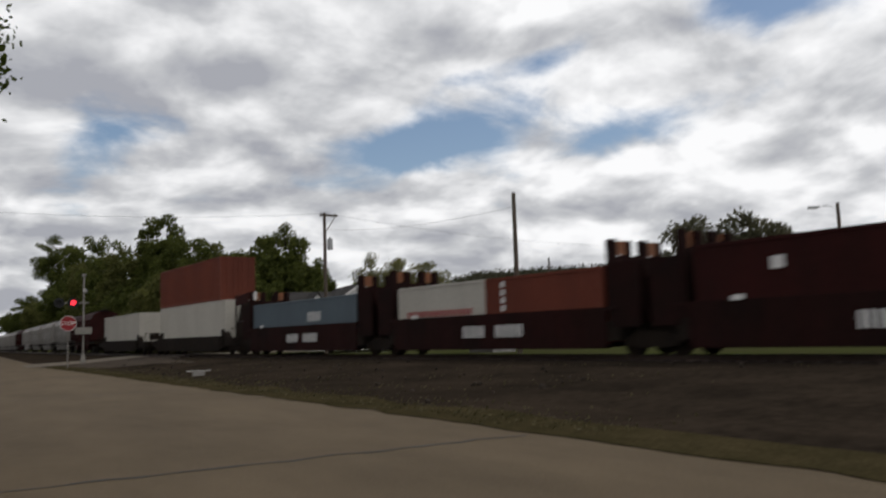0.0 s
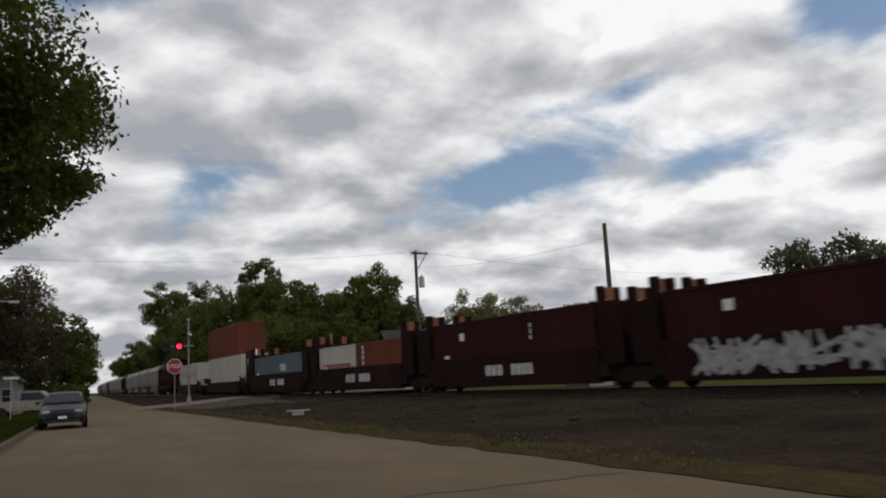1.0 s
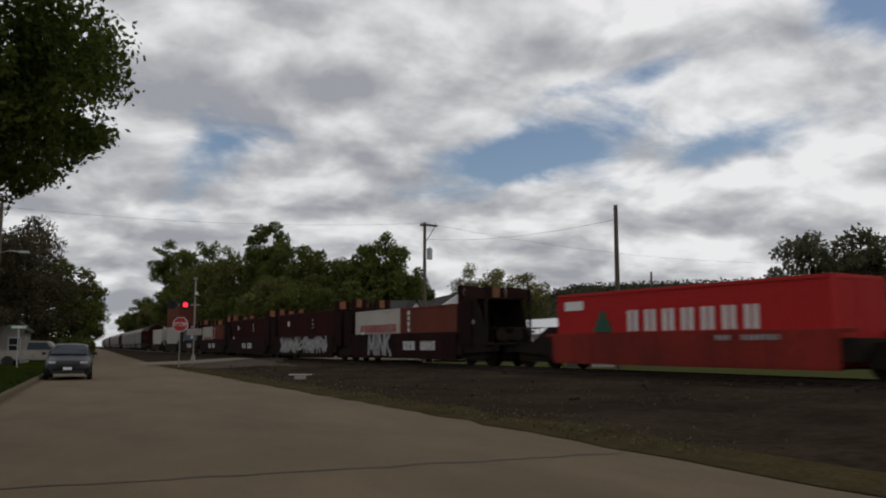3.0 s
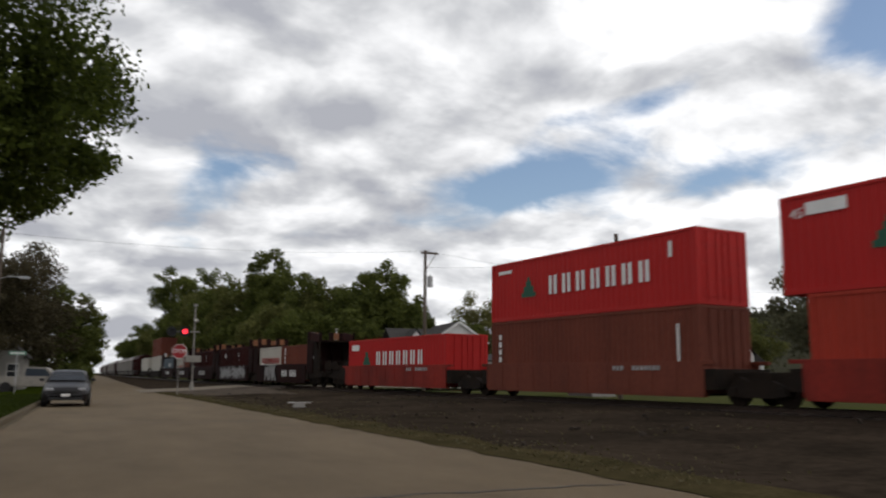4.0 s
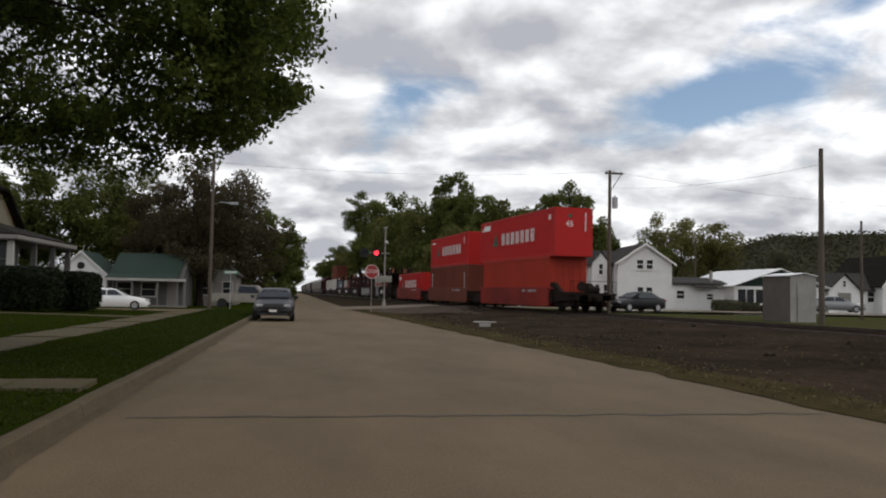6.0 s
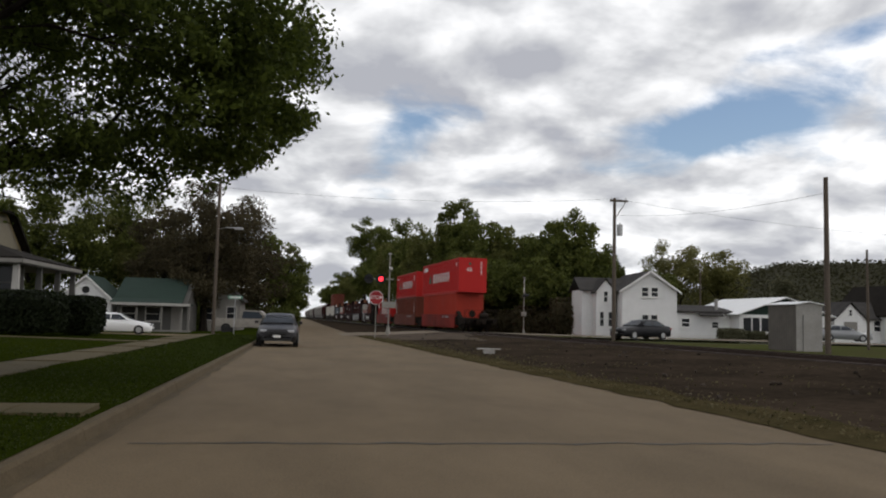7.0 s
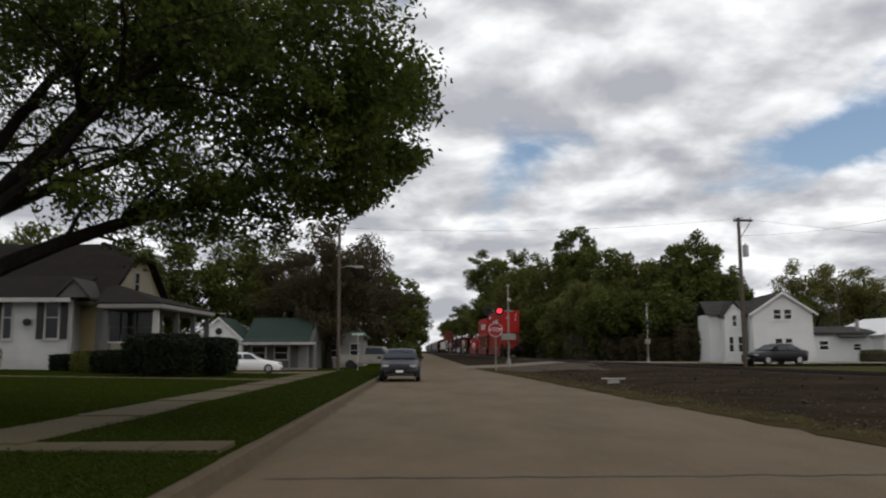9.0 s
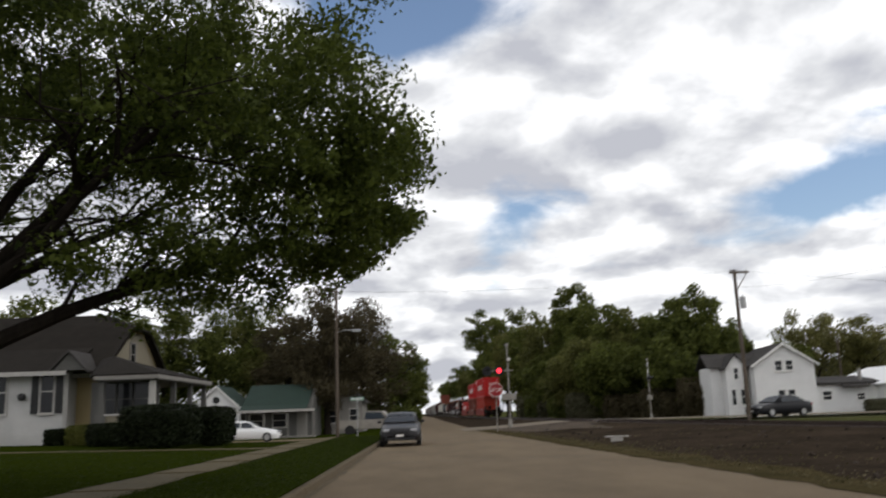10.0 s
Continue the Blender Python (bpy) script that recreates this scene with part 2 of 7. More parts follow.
M = dict(
    road=mat("road_concrete", (0.152, 0.111, 0.066), 0.9, 0.42, 0.55, 60, 0.25, tint=(0.091, 0.066, 0.038), stretch=(1, 0.4, 1), spec=0.2),
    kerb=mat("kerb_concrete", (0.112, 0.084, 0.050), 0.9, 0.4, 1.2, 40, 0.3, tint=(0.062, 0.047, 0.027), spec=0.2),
    walk=mat("path_concrete", (0.088, 0.067, 0.033), 0.9, 0.35, 0.8, 50, 0.25, tint=(0.044, 0.040, 0.016), spec=0.2),
    crack=mat("road_tar", (0.03, 0.026, 0.022), 0.7, 0.2, 3, 30, 0.1),
    grass=mat("lawn", (0.021, 0.029, 0.003), 0.95, 0.35, 0.5, 25, 0.3, tint=(0.013, 0.019, 0.003), spec=0.0),
    blade=leaf_mat("grass_blades", (0.016, 0.024, 0.002), (0.028, 0.039, 0.004), 0.3),
    straw=leaf_mat("dry_blades", (0.05, 0.045, 0.02), (0.12, 0.10, 0.05), 0.3),
    field=mat("rough_grass", (0.060, 0.070, 0.022), 0.95, 0.4, 0.25, 12, 0.6, tint=(0.06, 0.05, 0.03), spec=0.0),
    soil=mat("dark_gravel", (0.048, 0.036, 0.026), 0.95, 0.5, 0.30, 4, 1.0, tint=(0.020, 0.016, 0.012), spec=0.0),
    ballast=mat("ballast", (0.036, 0.027, 0.022), 0.95, 0.4, 1.2, 12, 1.0, tint=(0.02, 0.015, 0.012), spec=0.0),
    edge=mat("dry_grass_edge", (0.070, 0.055, 0.028), 0.95, 0.5, 0.9, 14, 0.5, tint=(0.034, 0.030, 0.014), spec=0.0),
    patch=mat("brownish_gravel", (0.088, 0.066, 0.047), 0.95, 0.5, 0.9, 9, 1.0, tint=(0.034, 0.026, 0.019), spec=0.08),
    stone=mat("loose_stones", (0.055, 0.043, 0.033), 0.9, 0.4, 2, 20, 0.5, per=0.4, spec=0.08),
    gravel=mat("pale_gravel", (0.165, 0.132, 0.092), 0.95, 0.25, 0.7, 25, 0.5),
    wood=mat("sleeper_wood", (0.06, 0.045, 0.035), 0.9, 0.35, 3, 30, 0.4, per=0.3),
    rail=mat("rail_steel", (0.055, 0.034, 0.024), 0.6, 0.3, 4, 50, 0.2, metal=0.3),
    pole=mat("pole_wood", (0.11, 0.085, 0.065), 0.9, 0.35, 2, 25, 0.4, stretch=(1, 1, 0.1)),
    bark=mat("bark", (0.026, 0.021, 0.017), 0.95, 0.4, 4, 22, 0.9, stretch=(1, 1, 0.25), spec=0.08),
    steel=mat("galvanised_steel", (0.42, 0.42, 0.42), 0.5, 0.2, 4, 40, 0.1, metal=0.4),
    post=mat("dull_grey_post", (0.27, 0.25, 0.22), 0.7, 0.25, 4, 40, 0.1),
    black=mat("black_paint", (0.012, 0.012, 0.012), 0.5, 0.2, 4, 40, 0.1),
    dark=mat("dirty_steel", (0.014, 0.011, 0.009), 0.85, 0.4, 1.5, 20, 0.4, tint=(0.028, 0.018, 0.012), spec=0.1),
    red=mat("red_container_paint", (0.44, 0.018, 0.016), 0.6, 0.14, 0.5, 25, 0.05, tint=(0.32, 0.015, 0.013), stretch=(1, 1, 0.3), spec=0.2),
    orange=mat("orange_red_container_paint", (0.38, 0.036, 0.018), 0.6, 0.3, 0.4, 25, 0.08, tint=(0.20, 0.024, 0.016), stretch=(1, 1, 0.3), spec=0.2),
    brown=mat("brown_container_paint", (0.165, 0.042, 0.024), 0.7, 0.35, 0.5, 25, 0.08, tint=(0.085, 0.024, 0.015), stretch=(1, 1, 0.3), spec=0.2),
    maroon=mat("maroon_car_paint", (0.042, 0.0085, 0.0075), 0.75, 0.45, 0.5, 20, 0.1, tint=(0.016, 0.006, 0.005), stretch=(1, 1, 0.3), spec=0.12),
    wellmaroon=mat("grimy_maroon_car_paint", (0.026, 0.007, 0.006), 0.8, 0.5, 0.6, 16, 0.15, tint=(0.010, 0.006, 0.005), stretch=(1, 1, 0.3), spec=0.1),
    darkmaroon=mat("grimy_maroon", (0.022, 0.008, 0.007), 0.85, 0.4, 0.8, 20, 0.2, tint=(0.010, 0.007, 0.006), spec=0.08),
    wellred=mat("red_car_paint", (0.26, 0.025, 0.016), 0.7, 0.5, 0.4, 20, 0.1, tint=(0.07, 0.015, 0.011), stretch=(1, 1, 0.3), spec=0.2),
    whitec=mat("white_container_paint", (0.50, 0.47, 0.41), 0.6, 0.25, 0.5, 20, 0.08, tint=(0.34, 0.31, 0.26), stretch=(1, 1, 0.3)),
    bluegrey=mat("blue_grey_container_paint", (0.10, 0.13, 0.15), 0.6, 0.2, 0.5, 20, 0.08, stretch=(1, 1, 0.3)),
    hopper=mat("grey_hopper_paint", (0.30, 0.28, 0.26), 0.7, 0.35, 0.6, 18, 0.1, tint=(0.16, 0.14, 0.12), stretch=(1, 1, 0.3)),
    letter=mat("white_lettering", (0.80, 0.78, 0.75), 0.6, 0.12, 2, 30, 0.0),
    mark_green=mat("green_marking", (0.01, 0.09, 0.05), 0.6, 0.12, 2, 30, 0.0),
    mark_red=mat("red_marking", (0.34, 0.02, 0.02), 0.6, 0.12, 2, 30, 0.0),
    spray=mat("pale_spray_paint", (0.40, 0.39, 0.38), 0.7, 0.5, 3.0, 20, 0.0),
    amber=mat("orange_end_panel", (0.25, 0.095, 0.04), 0.7, 0.3, 2, 20, 0.05),
    siding=mat("white_siding", (0.74, 0.73, 0.72), 0.7, 0.1, 1, 30, 0.1),
    siding_cream=mat("cream_siding", (0.36, 0.28, 0.14), 0.8, 0.12, 1, 30, 0.1),
    siding_dull=mat("dull_cream_siding", (0.20, 0.175, 0.125), 0.85, 0.15, 1, 30, 0.1),
    siding_grey=mat("grey_siding", (0.22, 0.205, 0.185), 0.8, 0.12, 1, 30, 0.1),
    # dark siding copy: porch shade is put into its colour
    siding_shade=mat("shade_toned_siding", (0.10, 0.096, 0.088), 0.85, 0.15, 1, 30, 0.1),
    # white siding darkened: the maple's shade is toned into it
    siding_tree_shade=mat("tree_shade_white_siding", (0.50, 0.49, 0.47), 0.8, 0.15, 1, 30, 0.1),
    # second white trim, darkened to hold the porch's shade
    trim_dim=mat("darkened_white_trim", (0.42, 0.40, 0.37), 0.8, 0.2, 1, 30, 0.05),
    trim=mat("white_trim", (0.78, 0.77, 0.74), 0.6, 0.1, 1, 30, 0.05),
    shingle=mat("grey_shingles", (0.06, 0.056, 0.053), 0.95, 0.3, 1.5, 18, 0.6, spec=0.08),
    shingle_dark=mat("dark_shingles", (0.020, 0.017, 0.014), 0.95, 0.3, 1.5, 18, 0.6, spec=0.08),
    green_roof=mat("green_roofing", (0.012, 0.030, 0.021), 0.85, 0.2, 1, 15, 0.3),
    tin=mat("pale_metal_roofing", (0.80, 0.80, 0.80), 0.4, 0.12, 0.8, 20, 0.05),
    tin_grey=mat("grey_metal_cladding", (0.30, 0.285, 0.265), 0.5, 0.3, 0.8, 20, 0.1, metal=0.2),
    rust=mat("brown_stained_metal", (0.13, 0.115, 0.10), 0.8, 0.3, 1, 15, 0.2),
    carsilver=mat("silver_car_paint", (0.26, 0.265, 0.27), 0.3, 0.05, 1, 30, 0.0, metal=0.3, spec=0.6),
    glass=glass_mat("dark_window_glass", (0.012, 0.013, 0.015)),
    carglass=glass_mat("car_glass", (0.045, 0.055, 0.07), 0.05, 1.0),
    carblue=mat("dark_blue_car_paint", (0.015, 0.013, 0.014), 0.36, 0.06, 1, 30, 0.0, metal=0.1, spec=0.3),
    carwhite=mat("white_car_paint", (0.80, 0.80, 0.80), 0.3, 0.05, 1, 30, 0.0, spec=0.6),
    cardark=mat("black_car_paint", (0.007, 0.007, 0.009), 0.40, 0.05, 1, 30, 0.0, spec=0.2),
    tyre=mat("tyre_rubber", (0.015, 0.015, 0.015), 0.85, 0.2, 4, 40, 0.1),
    lamp=mat("headlight_glass", (0.34, 0.34, 0.35), 0.15, 0.05, 4, 40, 0.0, spec=0.7),
    sign_red=mat("sign_red", (0.32, 0.018, 0.022), 0.5, 0.08, 3, 30, 0.0),
    sign_green=mat("sign_green", (0.12, 0.25, 0.18), 0.5, 0.08, 3, 30, 0.0),
    hill=mat("wooded_hill", (0.040, 0.040, 0.022), 1.0, 0.4, 0.03, 0.4, 0.5, tint=(0.05, 0.045, 0.03), spec=0.08),
    red_light=glow_mat("lit_red_lamp", (1.0, 0.03, 0.05), 2.2),
)
LEAF = dict(
    near=leaf_mat("maple_leaves", (0.018, 0.028, 0.006), (0.088, 0.112, 0.020), 0.5),
    mid=leaf_mat("tree_leaves", (0.035, 0.045, 0.011), (0.125, 0.142, 0.034), 0.45),
    fresh=leaf_mat("spring_leaves", (0.050, 0.058, 0.015), (0.155, 0.155, 0.048), 0.45),
    pale=leaf_mat("pale_spring_leaves", (0.070, 0.070, 0.024), (0.19, 0.18, 0.062), 0.45),
    dull=leaf_mat("brownish_twigs", (0.055, 0.054, 0.030), (0.13, 0.125, 0.075), 0.45),
    twig=leaf_mat("budding_twigs", (0.038, 0.032, 0.017), (0.085, 0.070, 0.038), 0.3),
    ridge=leaf_mat("ridge_woods", (0.030, 0.031, 0.016), (0.062, 0.060, 0.032), 0.3),
    bush=leaf_mat("hedge_leaves", (0.008, 0.011, 0.005), (0.017, 0.023, 0.009), 0.2),
    bush_light=leaf_mat("light_shrub_leaves", (0.06, 0.07, 0.015), (0.16, 0.16, 0.04), 0.3),
)


# ---------------------------------------------------------------- mesh helpers
def mesh_of(bm, name, material, smooth=False):
    me = bpy.data.meshes.new(name)
    bm.to_mesh(me)
    bm.free()
    me.materials.append(material)
    if smooth:
        for p in me.polygons:
            p.use_smooth = True
    return me


def part(name, bm, material, parent=None, label="", at=None, smooth=False):
    ob = new(name, mesh_of(bm, name, material, smooth) if isinstance(bm, bmesh.types.BMesh) else bm)
    ob.parent = parent
    if at is not None:
        ob.matrix_basis = at
    if label:
        ob["label"] = label
    return ob


def thing(name, label, category, at=None, group="", kind=""):
    ob = new(name)
    ob.empty_display_size = 0.2
    if at is not None:
        ob.matrix_basis = at
    return tagged(ob, label, category, group, kind)


def box(bm, x0, x1, y0, y1, z0, z1, bevel=0.0):
    r = bmesh.ops.create_cube(bm, size=1.0, matrix=Matrix.Translation(((x0 + x1) / 2, (y0 + y1) / 2, (z0 + z1) / 2)) @ Matrix.Diagonal((x1 - x0, y1 - y0, z1 - z0, 1)))
    if bevel:
        es = list({e for v in r["verts"] for e in v.link_edges})
        bmesh.ops.bevel(bm, geom=es, offset=bevel, segments=2, affect="EDGES", profile=0.6)
    return bm


def cyl(bm, p0, p1, r0, r1=None, n=12):
    p0, p1 = Vector(p0), Vector(p1)
    d = p1 - p0
    m = Matrix.Translation((p0 + p1) / 2) @ d.to_track_quat("Z", "Y").to_matrix().to_4x4()
    bmesh.ops.create_cone(bm, cap_ends=True, segments=n, radius1=r0, radius2=r0 if r1 is None else r1, depth=d.length, matrix=m)
    return bm


def prism(bm, outline, axis, a0, a1):
    """A closed outline (u, v) drawn out along an axis: x gives (y, z) outlines, y gives (x, z), z gives (x, y)."""
    def at(u, v, w):
        return {"x": (w, u, v), "y": (u, w, v), "z": (u, v, w)}[axis]
    lo = [bm.verts.new(at(u, v, a0)) for u, v in outline]
    hi = [bm.verts.new(at(u, v, a1)) for u, v in outline]
    n = len(outline)
    fs = [bm.faces.new(lo), bm.faces.new(hi)] + [bm.faces.new((lo[i], lo[(i + 1) % n], hi[(i + 1) % n], hi[i])) for i in range(n)]
    bmesh.ops.recalc_face_normals(bm, faces=fs)
    return bm


def B():
    return bmesh.new()


def strip(name, left, right, material, parent=None, skirt=0.0):
    """A band of ground between two lines of points."""
    bm = B()
    a = [bm.verts.new(p) for p in left]
    b = [bm.verts.new(p) for p in right]
    for i in range(len(a) - 1):
        bm.faces.new((a[i], b[i], b[i + 1], a[i + 1]))
    bmesh.ops.recalc_face_normals(bm, faces=bm.faces)
    if bm.faces and sum(f.normal.z for f in bm.faces) < 0:
        bmesh.ops.reverse_faces(bm, faces=bm.faces)
    return part(name, bm, material, parent)


def leaf_mesh(name, pts, size, material, rng, flat=0.0):
    """Many small four-sided leaves, one at each point, turned at random."""
    n = len(pts)
    u = rng.normal(size=(n, 3))
    u[:, 2] *= 1 - flat
    u /= np.linalg.norm(u, axis=1)[:, None]
    w = rng.normal(size=(n, 3))
    v = np.cross(u, w)
    v /= np.linalg.norm(v, axis=1)[:, None]
    s = size * rng.uniform(0.6, 1.35, (n, 1))
    P = np.asarray(pts)
    q = np.stack([P - u * s, P - v * s * 0.55, P + u * s, P + v * s * 0.55], 1).reshape(-1, 3)
    me = bpy.data.meshes.new(name)
    me.vertices.add(4 * n)
    me.vertices.foreach_set("co", q.ravel())
    me.loops.add(4 * n)
    me.loops.foreach_set("vertex_index", np.arange(4 * n))
    me.polygons.add(n)
    me.polygons.foreach_set("loop_start", np.arange(n) * 4)
    me.polygons.foreach_set("loop_total", np.full(n, 4))
    me.update(calc_edges=True)
    me.materials.append(material)
    return me


def tube(bm, pts, radii, n=7):
    """A bent tapered limb."""
    rings = []
    for i, p in enumerate(pts):
        d = (Vector(pts[min(i + 1, len(pts) - 1)]) - Vector(pts[max(i - 1, 0)])).normalized()
        a = d.orthogonal().normalized()
        b = d.cross(a)
        rings.append([bm.verts.new(Vector(p) + (a * math.cos(t) + b * math.sin(t)) * radii[i]) for t in (2 * math.pi * k / n for k in range(n))])
    for r, s in zip(rings, rings[1:]):
        # align the rings so that the sides don't twist
        k0 = min(range(n), key=lambda k: (s[k].co - r[0].co).length)
        for k in range(n):
            bm.faces.new((r[k], r[(k + 1) % n], s[(k + 1 + k0) % n], s[(k + k0) % n]))
    return bm

# ---------------------------------------------------------------- the railway's line
RAIL_Z, SPEED = 0.42, 21.0
_ys = np.arange(-260.0, 900.0, 1.0)
_sl = np.interp(_ys, [36, 60, 88, 102, 130, 200, 350, 600], [-0.135, -0.098, -0.062, -0.045, -0.038, -0.030, -0.020, -0.008])
_xs = np.concatenate([[0], np.cumsum((_sl[1:] + _sl[:-1]) / 2)])
_xs += 17.17 - np.interp(36.0, _ys, _xs)
_ss = np.concatenate([[0], np.cumsum(np.hypot(np.diff(_xs), 1.0))])
_ss -= np.interp(36.0, _ys, _ss)


def track(s):
    """The middle of the track s metres along from where it stands 36 m ahead: x, y, heading."""
    y = float(np.interp(s, _ss, _ys))
    k = float(np.interp(y, _ys, _sl))
    return float(np.interp(y, _ys, _xs)), y, math.degrees(-math.atan(k))


def track_x(y):
    return float(np.interp(y, _ys, _xs))


# ---------------------------------------------------------------- ground
KERB_X, PATH_X = -2.2, -5.7


def road_right(y):
    base = np.interp(y, [-60, 5, 14, 29, 45, 57, 80, 140, 900], [7.0, 6.6, 6.2, 5.3, 4.5, 3.7, 3.3, 2.6, -3.0])
    return min(float(base), track_x(y) - 4.0)


def road_left(y):
    return KERB_X + min(0.0, (140 - max(y, 140)) * 0.02)


def lawn_fall(x, y):
    """How far the lawn drops towards the side street, away from the house."""
    a, b = min(1, max(0, (y - 40) / 15)), min(1, max(0, (x + 20) / 6)) * min(1, max(0, (-5.0 - x) / 2.5))
    return 0.55 * a * a * (3 - 2 * a) * b


def bank_z(x, y):
    """Height of the bank between street and track."""
    a, b = road_right(y) + 0.1, track_x(y) - 1.75
    f = min(1.0, max(0.0, (x - a) / (b - a)))
    return 0.01 + 0.26 * (3 * f * f - 2 * f ** 3)


def build_ground():
    # one sheet of rough grass to the horizon
    bm = B()
    bmesh.ops.create_grid(bm, x_segments=60, y_segments=60, size=2500)
    for v in bm.verts:
        v.co.z = -0.5
    tagged(part("ground", bm, M["field"]), "rough grass ground reaching to the distance", "ground", kind="structure")
    ys = [-60, -20, -5, 0, 5, 8, 11, 14, 18, 22, 26, 30, 35, 40, 45, 50, 54, 57, 60, 65, 70, 80, 95, 110, 140, 180, 240, 320, 420]
    road = strip("road", [(road_left(y), y, 0) for y in ys], [(road_right(y) + 0.3, y, 0) for y in ys], M["road"])
    tagged(road, "worn pale concrete street with a tarred crack", "road", kind="structure")
    # tarred cracks across the slabs
    rng = random.Random(4)
    for y0, w, x0, x1 in ((8.95, 0.035, -1.75, 6.2), (24.0, 0.03, -2.2, 5.2), (38.0, 0.03, -2.2, 4.6)):
        n = 46
        mid = [y0 + 0.10 * noise.noise((i * 0.35, y0, 0)) + 0.05 * noise.noise((i * 1.3, y0, 5)) for i in range(n)]
        L_, R_ = [], []
        for i in range(n):
            x = x0 + (x1 - x0) * i / (n - 1)
            ww = w * rng.uniform(0.5, 1.2)
            L_.append((x, mid[i] - ww, 0.005))
            R_.append((x, mid[i] + ww, 0.005))
        strip("crack", L_, R_, M["crack"], road)
    # kerb stones, each a length of concrete
    k = thing("kerb", "worn concrete kerb along the lawn", "kerb", kind="structure")
    bm = B()
    prism(bm, [(-0.17, -0.05), (-0.17, 0.135), (-0.03, 0.15), (0.0, 0.12), (0.03, 0.0), (0.03, -0.05)], "y", 0.0, 2.985)
    me = mesh_of(bm, "kerb_stone", M["kerb"])
    for i in range(-3, 19):
        part("kerb_stone", me, None, k, at=pose(KERB_X + 0.004 * (i % 3), 3.0 * i, 0, 0, 0, 0.15 * ((i * 7) % 3 - 1)))
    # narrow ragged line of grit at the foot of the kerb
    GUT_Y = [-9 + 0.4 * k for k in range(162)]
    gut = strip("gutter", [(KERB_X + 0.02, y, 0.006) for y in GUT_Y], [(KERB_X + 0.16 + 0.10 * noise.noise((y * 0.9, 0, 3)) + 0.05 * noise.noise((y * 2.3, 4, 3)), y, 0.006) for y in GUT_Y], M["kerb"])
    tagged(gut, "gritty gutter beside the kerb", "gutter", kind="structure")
    # lawns: a gentle rise from the kerb to the houses
    def lawn(name, x0, x1, y0, y1, z0, z1, lab):
        nx, ny = max(2, int(abs(x1 - x0) / 1.2)), max(2, int((y1 - y0) / 1.5))
        bm = B()
        g = [[bm.verts.new((x0 + (x1 - x0) * i / nx, y0 + (y1 - y0) * j / ny, z0 + (z1 - z0) * i / nx + 0.03 * noise.noise((i * 0.8, j * 0.8, x0)) - (lawn_fall(x0 + (x1 - x0) * i / nx, y0 + (y1 - y0) * j / ny) if y1 < 60 else 0))) for i in range(nx + 1)] for j in range(ny + 1)]
        for j in range(ny):
            for i in range(nx):
                bm.faces.new((g[j][i], g[j][i + 1], g[j + 1][i + 1], g[j + 1][i]))
        bmesh.ops.recalc_face_normals(bm, faces=bm.faces)
        if sum(f.normal.z for f in bm.faces) < 0:
            bmesh.ops.reverse_faces(bm, faces=bm.faces)
        return tagged(part(name, bm, M["grass"], smooth=True), lab, "lawn", kind="structure")
    lawn("verge", KERB_X - 0.14, PATH_X + 0.62, -9, 55.5, 0.145, 0.20, "mown grass verge between kerb and path")
    lawn("lawn", PATH_X - 0.62, -34, -9, 55.5, 0.21, 0.75, "mown front lawn before the houses")
    lawn("far_lawn", KERB_X - 0.1, -9, 65.5, 420, 0.03, -0.27, "grass beyond the side street")
    lawn("far_lawn_low", -9, -90, 65.5, 420, -0.27, -0.3, "low grass lots beyond the side street")
    strip_ob = strip("side_street", [(KERB_X - 0.05, 55.5, 0.01), (-9, 55.5, -0.27), (-90, 55.5, -0.3)], [(KERB_X - 0.05, 65.5, 0.01), (-9, 65.5, -0.27), (-90, 65.5, -0.3)], M["road"])
    tagged(strip_ob, "concrete side street between the lawns", "road", kind="structure")
    # path: slabs, each its own
    path = thing("sidewalk", "weathered concrete path along the lawns", "pavement", kind="structure")
    bm = B()
    box(bm, -0.66, 0.66, 0, 1.485, -0.12, 0.0, 0.012)
    slab = mesh_of(bm, "slab", M["walk"])
    for i in range(-5, 36):
        part("slab", slab, None, path, at=pose(PATH_X, 1.5 * i, 0.215 - lawn_fall(PATH_X, 1.5 * i) + 0.006 * ((i * 5) % 3), 0.25 * ((i * 3) % 3 - 1), 0, 0))
    bm = B()
    box(bm, 0, 0.85, -0.48, 0.48, -0.12, 0.0, 0.012)
    slab2 = mesh_of(bm, "slab", M["walk"])
    for k_, (x0, y0) in enumerate([(-5.06, 10.4), (-4.20, 10.4), (-3.34, 10.4)]):
        part("slab", slab2, None, path, at=pose(x0, y0 + 0.03 * (k_ - 1), 0.206 - 0.006 * k_, 0.6 * (k_ - 1), 0, 0.8 * (k_ - 1)))
    bm = B()
    box(bm, 0, 0.84, -0.5, 0.5, -0.12, 0.0, 0.012)
    slab3 = mesh_of(bm, "slab", M["walk"])
    for k_ in range(14):
        part("slab", slab3, None, path, at=pose(-7.2 - 0.86 * k_, 33.0, 0.245 + 0.0155 * k_))
    # dark gravel bank between road and track
    bank_y = [-60, -20, 0, 8, 14, 20, 26, 32, 38, 44, 48, 52, 56, 60, 64, 70, 80, 100, 130, 180, 260, 420]
    bm = B()
    rows = []
    for y in bank_y:
        a, b = road_right(y) + 0.1, track_x(y) - 1.75
        row = []
        for i in range(15):
            f = i / 14
            z = 0.01 + 0.26 * (3 * f * f - 2 * f ** 3) + (0.09 * noise.noise((a + (b - a) * f, y * 0.6, 1.5)) if 0 < i < 14 else 0)
